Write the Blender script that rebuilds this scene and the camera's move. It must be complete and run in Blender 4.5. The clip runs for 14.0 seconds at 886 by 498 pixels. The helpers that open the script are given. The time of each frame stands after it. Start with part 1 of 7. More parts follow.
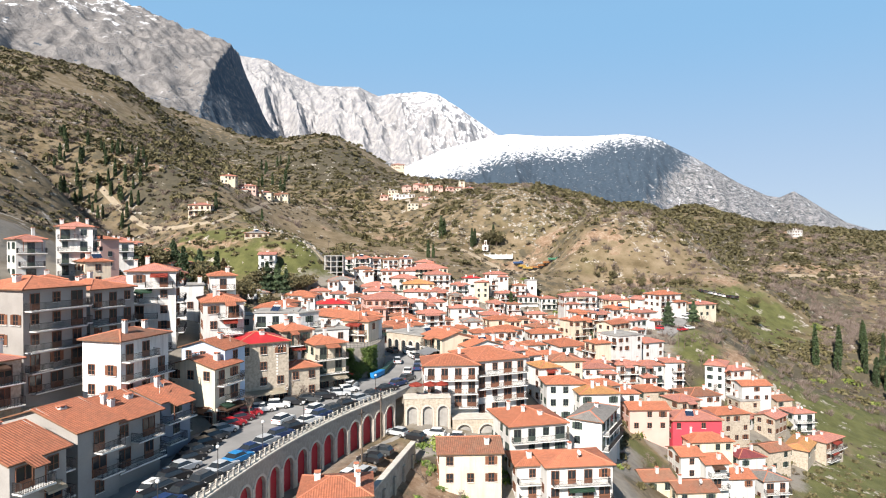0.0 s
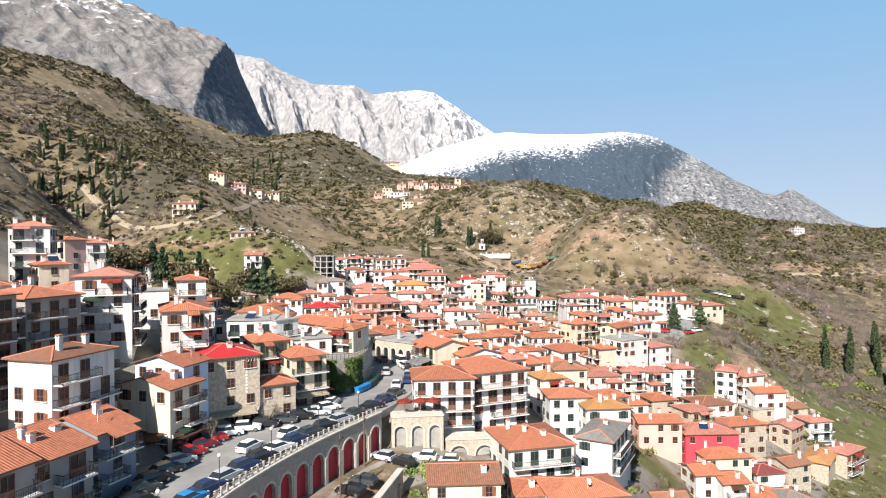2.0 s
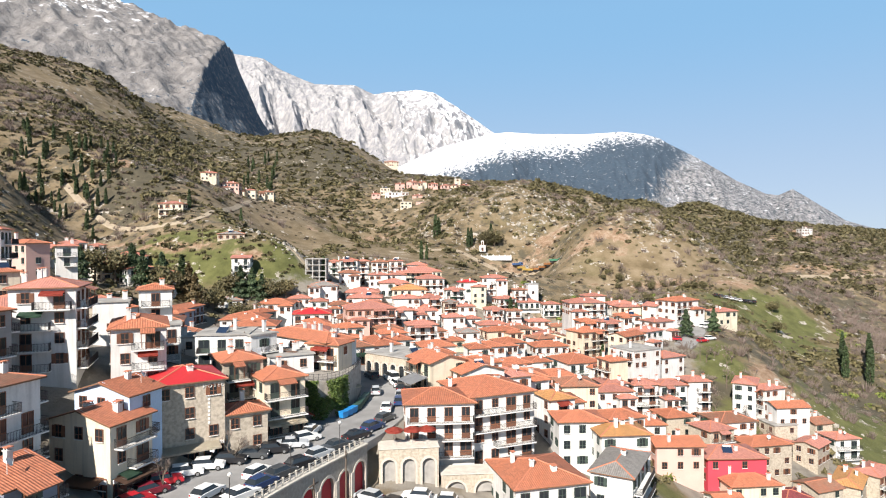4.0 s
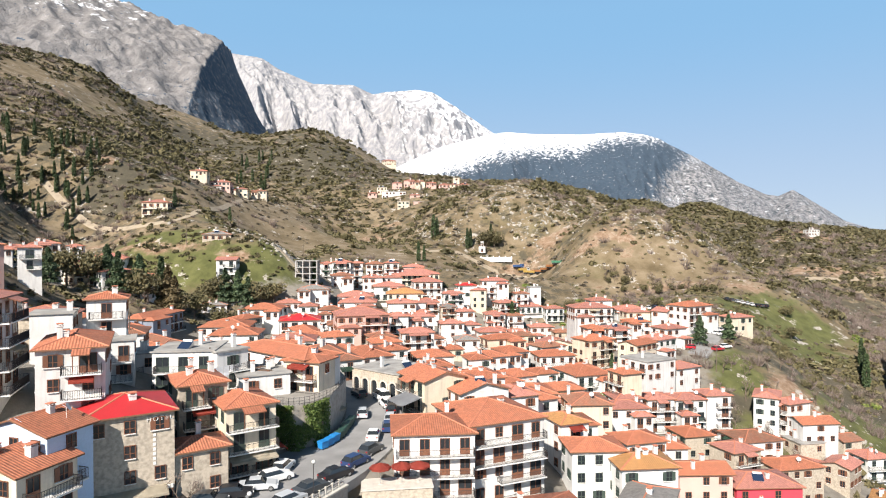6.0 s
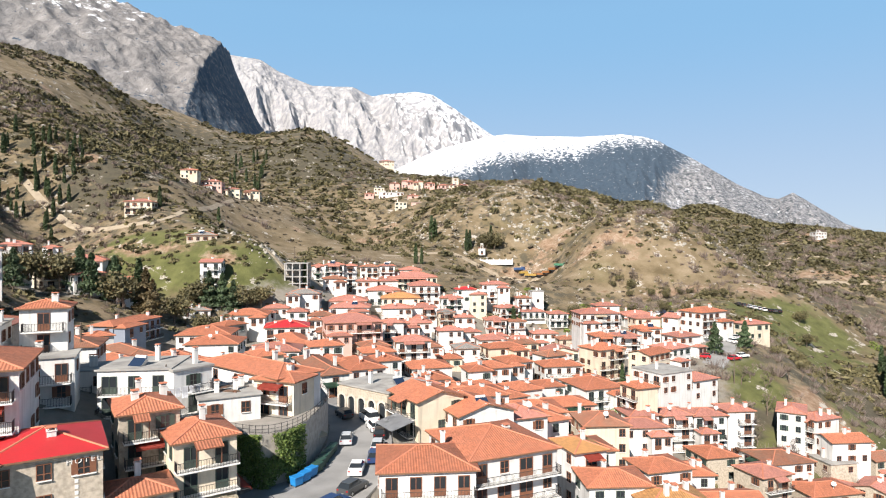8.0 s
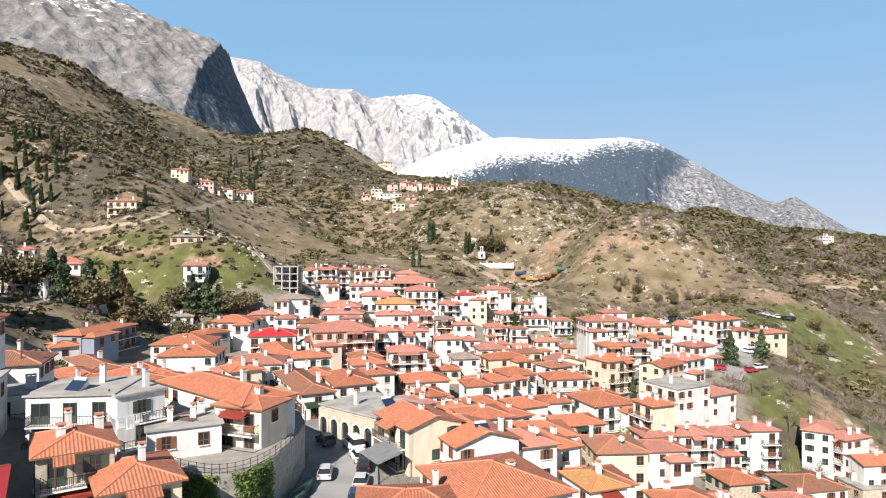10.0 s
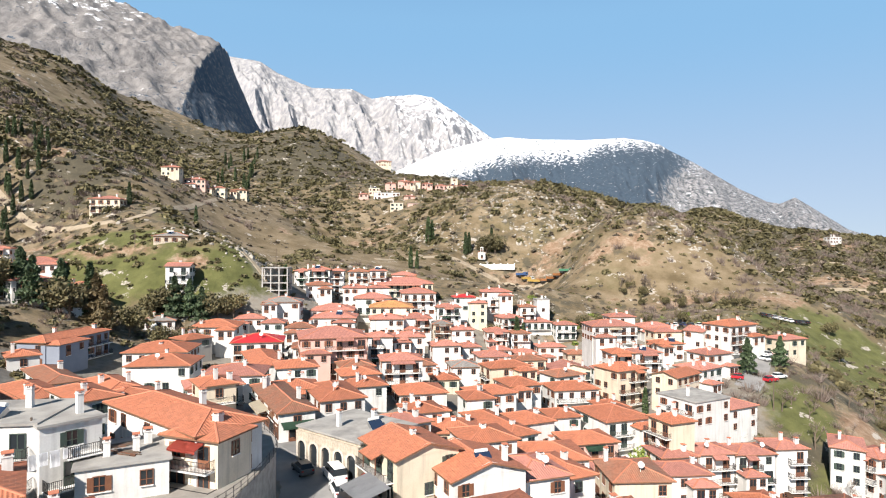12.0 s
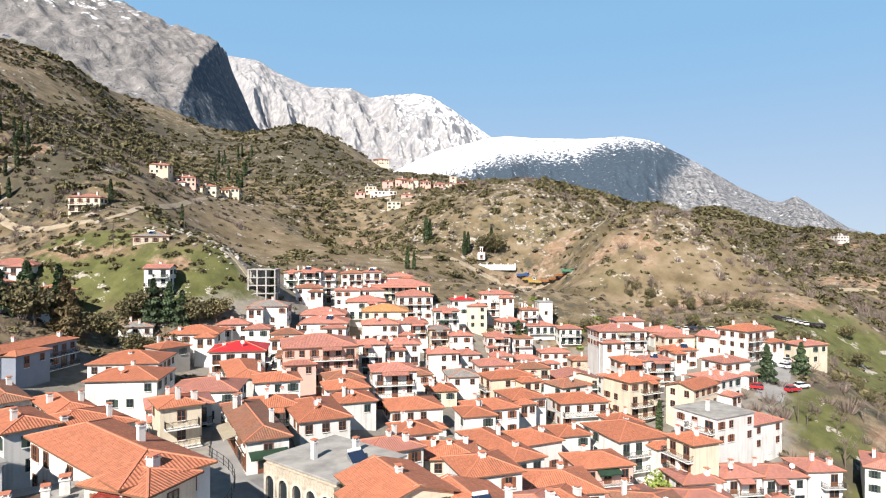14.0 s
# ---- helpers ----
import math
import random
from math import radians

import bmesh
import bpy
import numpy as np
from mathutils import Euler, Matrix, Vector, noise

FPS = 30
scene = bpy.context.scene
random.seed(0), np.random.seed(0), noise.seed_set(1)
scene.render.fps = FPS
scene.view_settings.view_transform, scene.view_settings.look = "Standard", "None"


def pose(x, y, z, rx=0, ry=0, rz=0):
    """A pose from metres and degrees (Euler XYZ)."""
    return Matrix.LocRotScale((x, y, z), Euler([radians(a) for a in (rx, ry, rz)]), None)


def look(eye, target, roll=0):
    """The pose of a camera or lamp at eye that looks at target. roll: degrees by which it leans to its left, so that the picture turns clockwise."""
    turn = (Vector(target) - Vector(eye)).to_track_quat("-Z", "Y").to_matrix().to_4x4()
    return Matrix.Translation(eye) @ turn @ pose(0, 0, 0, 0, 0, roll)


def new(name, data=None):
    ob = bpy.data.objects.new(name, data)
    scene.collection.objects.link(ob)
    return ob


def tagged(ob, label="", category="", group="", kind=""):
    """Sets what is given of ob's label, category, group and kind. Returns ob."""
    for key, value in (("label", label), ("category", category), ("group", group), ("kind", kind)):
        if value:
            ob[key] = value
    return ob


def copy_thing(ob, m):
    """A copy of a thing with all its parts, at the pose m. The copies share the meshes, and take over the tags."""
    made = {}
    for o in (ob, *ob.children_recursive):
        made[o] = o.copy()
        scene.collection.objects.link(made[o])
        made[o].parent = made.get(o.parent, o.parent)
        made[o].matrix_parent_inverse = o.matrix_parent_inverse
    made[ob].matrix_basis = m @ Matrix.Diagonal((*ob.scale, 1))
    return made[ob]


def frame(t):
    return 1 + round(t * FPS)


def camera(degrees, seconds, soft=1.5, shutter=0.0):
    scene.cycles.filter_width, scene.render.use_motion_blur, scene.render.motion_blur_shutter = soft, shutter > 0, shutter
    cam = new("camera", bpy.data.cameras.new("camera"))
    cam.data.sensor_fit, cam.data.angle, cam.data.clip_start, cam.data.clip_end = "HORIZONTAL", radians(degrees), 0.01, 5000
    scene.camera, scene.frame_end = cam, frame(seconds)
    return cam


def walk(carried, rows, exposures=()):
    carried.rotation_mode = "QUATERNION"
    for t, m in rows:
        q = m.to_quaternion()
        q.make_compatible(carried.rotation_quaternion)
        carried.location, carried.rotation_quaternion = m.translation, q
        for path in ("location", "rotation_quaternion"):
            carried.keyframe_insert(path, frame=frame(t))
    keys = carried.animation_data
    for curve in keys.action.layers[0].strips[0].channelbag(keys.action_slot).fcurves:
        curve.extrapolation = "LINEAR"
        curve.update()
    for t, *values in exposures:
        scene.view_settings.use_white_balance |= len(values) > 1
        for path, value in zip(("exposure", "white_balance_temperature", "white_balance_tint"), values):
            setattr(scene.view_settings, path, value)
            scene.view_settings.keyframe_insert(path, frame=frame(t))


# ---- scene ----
cam = camera(71.5, 14.0, 1.1)

PATH = [
    (0, (-0.075, -9.852, 59.885), (-0.102, -7.852, 59.865), -0.0),
    (0.1, (-0.026, -9.507, 59.853), (-0.043, -7.507, 59.832), -0.0),
    (0.5, (0.122, -7.148, 59.826), (0.105, -5.148, 59.804), -0.1),
    (1, (0.307, -4.199, 59.793), (0.291, -2.199, 59.769), -0.2),
    (1.5, (0.545, -1.118, 59.918), (0.527, 0.882, 59.894), -0.2),
    (2, (0.697, 2.129, 60.069), (0.68, 4.129, 60.045), -0.2),
    (2.5, (0.871, 5.597, 60.276), (0.853, 7.597, 60.252), -0.2),
    (3, (1.076, 8.721, 60.465), (1.058, 10.721, 60.442), -0.2),
    (5.5, (1.478, 25.323, 61.187), (1.462, 27.323, 61.163), -0.1),
    (6, (1.608, 28.742, 61.133), (1.594, 30.741, 61.111), -0.1),
    (6.5, (1.65, 31.987, 61.113), (1.637, 33.987, 61.092), -0.0),
    (7, (1.724, 35.272, 61.067), (1.711, 37.272, 61.049), 0.0),
    (7.5, (1.899, 38.31, 61.009), (1.886, 40.31, 60.993), -0.0),
    (8, (1.933, 41.6, 60.825), (1.922, 43.6, 60.811), 0.0),
    (10.5, (2.626, 56.181, 60.936), (2.616, 58.181, 60.932), 0.2),
    (11, (2.74, 59.098, 60.937), (2.731, 61.098, 60.934), 0.2),
    (11.5, (2.806, 61.926, 60.859), (2.797, 63.926, 60.857), 0.3),
    (12, (2.941, 64.695, 60.791), (2.932, 66.695, 60.788), 0.3),
    (12.5, (3.123, 67.648, 60.837), (3.114, 69.648, 60.833), 0.3),
    (13, (3.387, 70.622, 60.865), (3.378, 72.622, 60.861), 0.2),
    (13.5, (3.539, 73.489, 60.947), (3.53, 75.489, 60.942), 0.2),
    (14, (3.699, 76.353, 61.049), (3.691, 78.353, 61.044), 0.2),
]
walk(cam, [(t, look(eye, target, roll)) for t, eye, target, roll in PATH])

# ---- light ----
SUN_EL, SUN_AZ = 37.0, 22.0        # height, and degrees to the left of straight behind the first view
world = bpy.data.worlds.new("sky")
scene.world = world
world.use_nodes = True
wn, wl = world.node_tree.nodes, world.node_tree.links
sky = wn.new("ShaderNodeTexSky")
sky.sky_type, sky.sun_disc = "NISHITA", False
sky.sun_elevation, sky.sun_rotation = radians(SUN_EL), radians(180 + SUN_AZ)
sky.air_density, sky.dust_density, sky.ozone_density, sky.altitude = 0.9, 0.0, 3.0, 2500
wn["Background"].inputs["Strength"].default_value = 0.118
way = wn.new("ShaderNodeTexCoord")
height = wn.new("ShaderNodeSeparateXYZ")
wl.new(way.outputs["Generated"], height.inputs[0])
tone = wn.new("ShaderNodeValToRGB")     # pale and hazy at the horizon, clear blue above, deep towards the zenith
tone.color_ramp.interpolation = "EASE"
stops = tone.color_ramp.elements
stops[0].position, stops[0].color = 0.0, (0.60, 0.73, 0.92, 1)
stops[1].position, stops[1].color = 0.34, (0.34, 0.65, 1.0, 1)
for level, colour in ((0.385, (0.32, 0.62, 0.97, 1)), (0.48, (0.12, 0.24, 0.41, 1)), (1.0, (0.035, 0.08, 0.15, 1))):
    stops.new(level).color = colour
wl.new(height.outputs["Z"], tone.inputs[0])
bright = wn.new("ShaderNodeVectorMath")
bright.operation = "SCALE"
bright.inputs["Scale"].default_value = 4.0
wl.new(tone.outputs[0], bright.inputs[0])
clear = wn.new("ShaderNodeMix")
clear.data_type = "RGBA"
clear.inputs["Factor"].default_value = 0.93
wl.new(sky.outputs[0], clear.inputs["A"])
wl.new(bright.outputs[0], clear.inputs["B"])
wl.new(clear.outputs["Result"], wn["Background"].inputs[0])
sun = new("sun", bpy.data.lights.new("sun", "SUN"))
sun.data.energy, sun.data.angle, sun.data.color = 5.0, radians(0.5), (1.0, 0.925, 0.84)
to_sun = Vector((-math.sin(radians(SUN_AZ)) * math.cos(radians(SUN_EL)), -math.cos(radians(SUN_AZ)) * math.cos(radians(SUN_EL)), math.sin(radians(SUN_EL))))
sun.matrix_world = look(to_sun * 500, (0, 0, 0))
scene.view_settings.exposure = 0.81


# ---- materials ----
def material(name, base, rough=0.85, second=None, scale=1.5, amount=0.5, bump=0.3, bump_scale=20.0, metal=0.0, spread=0.0, detail=6.0, streaks=0.0):
    """A surface of two mixed tones at two scales, with fine relief; spread varies it from object to object."""
    m = bpy.data.materials.new(name)
    m.use_nodes = True
    n, l = m.node_tree.nodes, m.node_tree.links
    b = n["Principled BSDF"]
    b.inputs["Roughness"].default_value, b.inputs["Metallic"].default_value = rough, metal
    co = n.new("ShaderNodeTexCoord")
    big = n.new("ShaderNodeTexNoise")
    big.inputs["Scale"].default_value, big.inputs["Detail"].default_value = scale, detail
    l.new(co.outputs["Object"], big.inputs["Vector"])
    ramp = n.new("ShaderNodeValToRGB")
    ramp.color_ramp.elements[0].position, ramp.color_ramp.elements[1].position = 0.38, 0.68
    ramp.color_ramp.elements[0].color = (*base, 1)
    second = second or tuple(c * (1 - 0.35 * amount) for c in base)
    ramp.color_ramp.elements[1].color = (*(a + (c - a) * amount for a, c in zip(base, second)), 1)
    l.new(big.outputs["Fac"], ramp.inputs[0])
    out = ramp.outputs[0]
    fine = n.new("ShaderNodeTexNoise")
    fine.inputs["Scale"].default_value, fine.inputs["Detail"].default_value = bump_scale, 8.0
    l.new(co.outputs["Object"], fine.inputs["Vector"])
    hsv = n.new("ShaderNodeHueSaturation")
    mr = n.new("ShaderNodeMapRange")
    mr.inputs["To Min"].default_value, mr.inputs["To Max"].default_value = 0.86, 1.12
    l.new(fine.outputs["Fac"], mr.inputs["Value"])
    l.new(mr.outputs[0], hsv.inputs["Value"])
    l.new(out, hsv.inputs["Color"])
    out = hsv.outputs[0]
    if spread:
        info = n.new("ShaderNodeObjectInfo")
        h2 = n.new("ShaderNodeHueSaturation")
        r2 = n.new("ShaderNodeMapRange")
        r2.inputs["To Min"].default_value, r2.inputs["To Max"].default_value = 1 - spread, 1 + spread
        l.new(info.outputs["Random"], r2.inputs["Value"])
        l.new(r2.outputs[0], h2.inputs["Value"])
        l.new(out, h2.inputs["Color"])
        out = h2.outputs[0]
    if streaks:
        run = n.new("ShaderNodeMapping")
        run.inputs["Scale"].default_value = (1.6, 1.6, 0.12)
        l.new(co.outputs["Object"], run.inputs["Vector"])
        drip = n.new("ShaderNodeTexNoise")
        drip.inputs["Scale"].default_value, drip.inputs["Detail"].default_value = 1.0, 6.0
        l.new(run.outputs[0], drip.inputs["Vector"])
        worn = n.new("ShaderNodeMapRange")
        worn.inputs["From Min"].default_value, worn.inputs["From Max"].default_value = 0.5, 0.75
        worn.inputs["To Min"].default_value, worn.inputs["To Max"].default_value = 1.0, 1.0 - streaks
        l.new(drip.outputs["Fac"], worn.inputs["Value"])
        h3 = n.new("ShaderNodeHueSaturation")
        l.new(worn.outputs[0], h3.inputs["Value"])
        l.new(out, h3.inputs["Color"])
        out = h3.outputs[0]
    l.new(out, b.inputs["Base Color"])
    if bump:
        bp = n.new("ShaderNodeBump")
        bp.inputs["Strength"].default_value, bp.inputs["Distance"].default_value = bump, 0.05
        l.new(fine.outputs["Fac"], bp.inputs["Height"])
        l.new(bp.outputs[0], b.inputs["Normal"])
    return m


def tile_material(name, base, dark, age=0.4):
    """Clay tiles: rows and columns in metres along the roof's own UV, weathered in patches."""
    m = bpy.data.materials.new(name)
    m.use_nodes = True
    n, l = m.node_tree.nodes, m.node_tree.links
    b = n["Principled BSDF"]
    b.inputs["Roughness"].default_value = 0.8
    uv = n.new("ShaderNodeUVMap")
    uv.uv_map = "tiles"
    cols = n.new("ShaderNodeTexWave")
    cols.wave_type, cols.bands_direction, cols.wave_profile = "BANDS", "X", "SIN"
    cols.inputs["Scale"].default_value = 1.05
    cols.inputs["Distortion"].default_value = 0.4
    rows = n.new("ShaderNodeTexWave")
    rows.wave_type, rows.bands_direction, rows.wave_profile = "BANDS", "Y", "SAW"
    rows.inputs["Scale"].default_value = 0.85
    l.new(uv.outputs[0], cols.inputs["Vector"])
    l.new(uv.outputs[0], rows.inputs["Vector"])
    co = n.new("ShaderNodeTexCoord")
    patch = n.new("ShaderNodeTexNoise")
    patch.inputs["Scale"].default_value, patch.inputs["Detail"].default_value = 0.5, 9.0
    patch.inputs["Roughness"].default_value = 0.7
    l.new(co.outputs["Object"], patch.inputs["Vector"])
    fleck = n.new("ShaderNodeTexVoronoi")
    fleck.inputs["Scale"].default_value = 3.2
    l.new(uv.outputs[0], fleck.inputs["Vector"])
    ramp = n.new("ShaderNodeValToRGB")
    ramp.color_ramp.elements[0].position, ramp.color_ramp.elements[1].position = 0.35, 0.72
    ramp.color_ramp.elements[0].color = (*base, 1)
    ramp.color_ramp.elements[1].color = (*(a + (c - a) * age for a, c in zip(base, dark)), 1)
    l.new(patch.outputs["Fac"], ramp.inputs[0])
    sep = n.new("ShaderNodeSeparateColor")
    l.new(fleck.outputs["Color"], sep.inputs[0])
    v1 = n.new("ShaderNodeMapRange")
    v1.inputs["To Min"].default_value, v1.inputs["To Max"].default_value = 0.82, 1.15
    l.new(sep.outputs[0], v1.inputs["Value"])
    v2 = n.new("ShaderNodeMapRange")
    v2.inputs["To Min"].default_value, v2.inputs["To Max"].default_value = 0.76, 1.08
    l.new(cols.outputs["Fac"], v2.inputs["Value"])
    mul = n.new("ShaderNodeMath")
    mul.operation = "MULTIPLY"
    l.new(v1.outputs[0], mul.inputs[0])
    l.new(v2.outputs[0], mul.inputs[1])
    info = n.new("ShaderNodeObjectInfo")
    v3 = n.new("ShaderNodeMapRange")
    v3.inputs["To Min"].default_value, v3.inputs["To Max"].default_value = 0.78, 1.12
    l.new(info.outputs["Random"], v3.inputs["Value"])
    mul2 = n.new("ShaderNodeMath")
    mul2.operation = "MULTIPLY"
    l.new(mul.outputs[0], mul2.inputs[0])
    l.new(v3.outputs[0], mul2.inputs[1])
    hsv = n.new("ShaderNodeHueSaturation")
    l.new(mul2.outputs[0], hsv.inputs["Value"])
    l.new(ramp.outputs[0], hsv.inputs["Color"])
    l.new(hsv.outputs[0], b.inputs["Base Color"])
    add = n.new("ShaderNodeMath")
    l.new(cols.outputs["Fac"], add.inputs[0])
    l.new(rows.outputs["Fac"], add.inputs[1])
    bp = n.new("ShaderNodeBump")
    bp.inputs["Strength"].default_value, bp.inputs["Distance"].default_value = 0.7, 0.06
    l.new(add.outputs[0], bp.inputs["Height"])
    l.new(bp.outputs[0], b.inputs["Normal"])
    return m


def glass_material(name, tint, rough=0.08):
    m = bpy.data.materials.new(name)
    m.use_nodes = True
    b = m.node_tree.nodes["Principled BSDF"]
    b.inputs["Base Color"].default_value = (*tint, 1)
    b.inputs["Roughness"].default_value = rough
    b.inputs["Specular IOR Level"].default_value = 0.6
    return m


WALL = {
    "white": material("white_plaster", (0.70, 0.69, 0.67), 0.9, (0.52, 0.505, 0.48), 0.35, 0.5, 0.15, 6, spread=0.07, streaks=0.28),
    "cream": material("cream_plaster", (0.70, 0.61, 0.48), 0.9, (0.52, 0.44, 0.33), 0.35, 0.5, 0.15, 6, spread=0.08, streaks=0.28),
    "pink": material("pink_plaster", (0.66, 0.425, 0.365), 0.9, (0.54, 0.345, 0.295), 0.4, 0.5, 0.15, 6, spread=0.06),
    # grey kept dark so that its colour carries the shade of the street fronts
    "grey": material("shade_grey_render", (0.36, 0.34, 0.32), 0.9, (0.25, 0.235, 0.22), 0.4, 0.5, 0.2, 6, spread=0.06),
    # pale blue-white walls, with the shade on their fronts put into the colour
    "blue": material("shade_blue_plaster", (0.25, 0.28, 0.34), 0.9, (0.19, 0.21, 0.26), 0.4, 0.5, 0.15, 6),
    "skyblue": material("sky_blue_plaster", (0.50, 0.63, 0.80), 0.9, (0.42, 0.53, 0.68), 0.4, 0.5, 0.15, 6),
    "crimson": material("crimson_plaster", (0.60, 0.06, 0.09), 0.85, (0.48, 0.05, 0.07), 0.4, 0.5, 0.15, 6),
    "stone": material("rubble_stone", (0.52, 0.45, 0.36), 0.95, (0.32, 0.275, 0.22), 2.6, 0.9, 0.8, 5, spread=0.08),
}
TILE = {
    "orange": tile_material("orange_tiles", (0.51, 0.175, 0.092), (0.33, 0.145, 0.092), 0.55),
    # red of the farther roofs, paled towards pink with haze in the colour
    "red": tile_material("red_tiles", (0.50, 0.21, 0.16), (0.40, 0.185, 0.15), 0.6),
    "brown": tile_material("old_tiles", (0.36, 0.14, 0.08), (0.26, 0.165, 0.115), 0.9),
    "tan": tile_material("tan_tiles", (0.60, 0.30, 0.11), (0.44, 0.24, 0.11), 0.6),
    "grey": tile_material("grey_slates", (0.28, 0.26, 0.24), (0.20, 0.19, 0.18), 0.8),
    "crimson": material("red_sheet_roof", (0.50, 0.03, 0.035), 0.5, (0.40, 0.03, 0.03), 0.5, 0.6, 0.2, 8),
    "maroon": tile_material("maroon_tiles", (0.22, 0.045, 0.05), (0.15, 0.05, 0.05), 0.6),
}
M_CONCRETE = material("concrete", (0.42, 0.41, 0.39), 0.9, (0.25, 0.24, 0.23), 0.5, 0.8, 0.3, 9, spread=0.06)
M_FLAT = material("flat_roof_screed", (0.38, 0.365, 0.34), 0.92, (0.22, 0.21, 0.20), 0.45, 0.9, 0.25, 8)
M_RIDGE = material("ridge_tiles", (0.54, 0.20, 0.115), 0.85, (0.40, 0.15, 0.09), 3.0, 0.6, 0.3, 15)
M_FASCIA = material("eaves_wood", (0.22, 0.11, 0.06), 0.75, (0.14, 0.07, 0.04), 2.0, 0.6, 0.2, 12)
M_WOOD = material("shutter_wood", (0.20, 0.085, 0.045), 0.6, (0.13, 0.05, 0.03), 3.0, 0.6, 0.3, 18, spread=0.25)
M_PAINT = material("white_paint", (0.78, 0.77, 0.74), 0.55, (0.66, 0.64, 0.60), 2.0, 0.5, 0.1, 12)
M_GLASS = glass_material("window_glass", (0.025, 0.03, 0.035))
M_IRON = material("wrought_iron", (0.045, 0.045, 0.05), 0.5, (0.08, 0.06, 0.05), 4.0, 0.5, 0.2, 20, metal=0.4)
M_AWNING = material("awning_cloth", (0.42, 0.075, 0.05), 0.8, (0.36, 0.07, 0.05), 1.5, 0.5, 0.2, 14)
M_SHUTTER = material("dark_green_paint", (0.05, 0.075, 0.06), 0.6, (0.035, 0.05, 0.045), 3.0, 0.6, 0.2, 14)
M_ASPHALT = material("asphalt", (0.30, 0.295, 0.29), 0.9, (0.19, 0.188, 0.185), 0.25, 0.8, 0.25, 14)
M_PAVING = material("paving", (0.32, 0.295, 0.265), 0.9, (0.22, 0.205, 0.18), 0.7, 0.8, 0.3, 9)
M_STONEWALL = material("squared_stone", (0.42, 0.38, 0.33), 0.93, (0.27, 0.245, 0.215), 1.4, 0.8, 0.6, 5)
M_SOLAR = glass_material("solar_glass", (0.02, 0.035, 0.07), 0.12)
M_STEEL = material("galvanised_steel", (0.55, 0.56, 0.57), 0.35, (0.42, 0.43, 0.44), 2.0, 0.5, 0.1, 20, metal=0.9)
M_REDWOOD = material("red_boarding", (0.46, 0.02, 0.035), 0.6, (0.36, 0.02, 0.03), 1.2, 0.6, 0.3, 10)
M_COPING = material("pale_coping", (0.62, 0.58, 0.51), 0.9, (0.46, 0.43, 0.38), 1.0, 0.7, 0.3, 9)
M_TRIM = material("pale_arch_stone", (0.58, 0.53, 0.46), 0.9, (0.44, 0.40, 0.35), 1.6, 0.7, 0.4, 8)


# ---- helpers of the scene ----
def part(name, bm, mats, parent=None, label="", smooth=False):
    """Links a bmesh as one mesh object, under a thing or a part."""
    me = bpy.data.meshes.new(name)
    bm.to_mesh(me)
    bm.free()
    for m in (mats if isinstance(mats, (list, tuple)) else (mats,)):
        me.materials.append(m)
    if smooth:
        me.shade_smooth()
    return place(name, me, parent, label)


def place(name, me, parent=None, label="", m=None):
    ob = new(name, me)
    ob.parent = parent
    if m is not None:
        ob.matrix_basis = m
    if label:
        tagged(ob, label)
    return ob


def box(bm, x0, y0, z0, x1, y1, z1, mat=0, m=None):
    v = [bm.verts.new((x, y, z)) for z in (z0, z1) for x, y in ((x0, y0), (x1, y0), (x1, y1), (x0, y1))]
    fs = [bm.faces.new([v[i] for i in q]) for q in ((3, 2, 1, 0), (4, 5, 6, 7), (0, 1, 5, 4), (1, 2, 6, 5), (2, 3, 7, 6), (3, 0, 4, 7))]
    for f in fs:
        f.material_index = mat
    if m is not None:
        for q in v:
            q.co = m @ q.co
    return v


def prism(bm, ring, z0, z1, mat=0):
    """A solid over a ring of (x, y)."""
    low = [bm.verts.new((x, y, z0)) for x, y in ring]
    top = [bm.verts.new((x, y, z1)) for x, y in ring]
    n = len(ring)
    faces = [bm.faces.new(low[::-1]), bm.faces.new(top)]
    faces += [bm.faces.new((low[i], low[(i + 1) % n], top[(i + 1) % n], top[i])) for i in range(n)]
    for f in faces:
        f.material_index = mat


def bar(bm, a, b, r, mat=0, sides=4, r2=None):
    """A round bar from a to b."""
    a, b = Vector(a), Vector(b)
    q = (b - a).to_track_quat("Z", "Y")
    rings = []
    for p, rad in ((a, r), (b, r if r2 is None else r2)):
        rings.append([bm.verts.new(p + q @ Vector((rad * math.cos(t), rad * math.sin(t), 0))) for t in (2 * math.pi * (i + 0.5) / sides for i in range(sides))])
    for i in range(sides):
        f = bm.faces.new((rings[0][i], rings[0][(i + 1) % sides], rings[1][(i + 1) % sides], rings[1][i]))
        f.material_index = mat
    for ring in (rings[0][::-1], rings[1]):
        bm.faces.new(ring).material_index = mat


# ---- ground ----
SECTION_U = (-1.3, -0.95, -0.72, -0.55, -0.42, -0.32, -0.24, -0.16, -0.08, 0, 0.08, 0.16, 0.24, 0.32, 0.42, 0.55, 0.72, 1)
SECTION_Y, SECTION_Z = [], []


def section(y, *heights):
    """The lie of the land across the view at y, at fixed bearings."""
    SECTION_Y.append(y)
    SECTION_Z.append(heights)


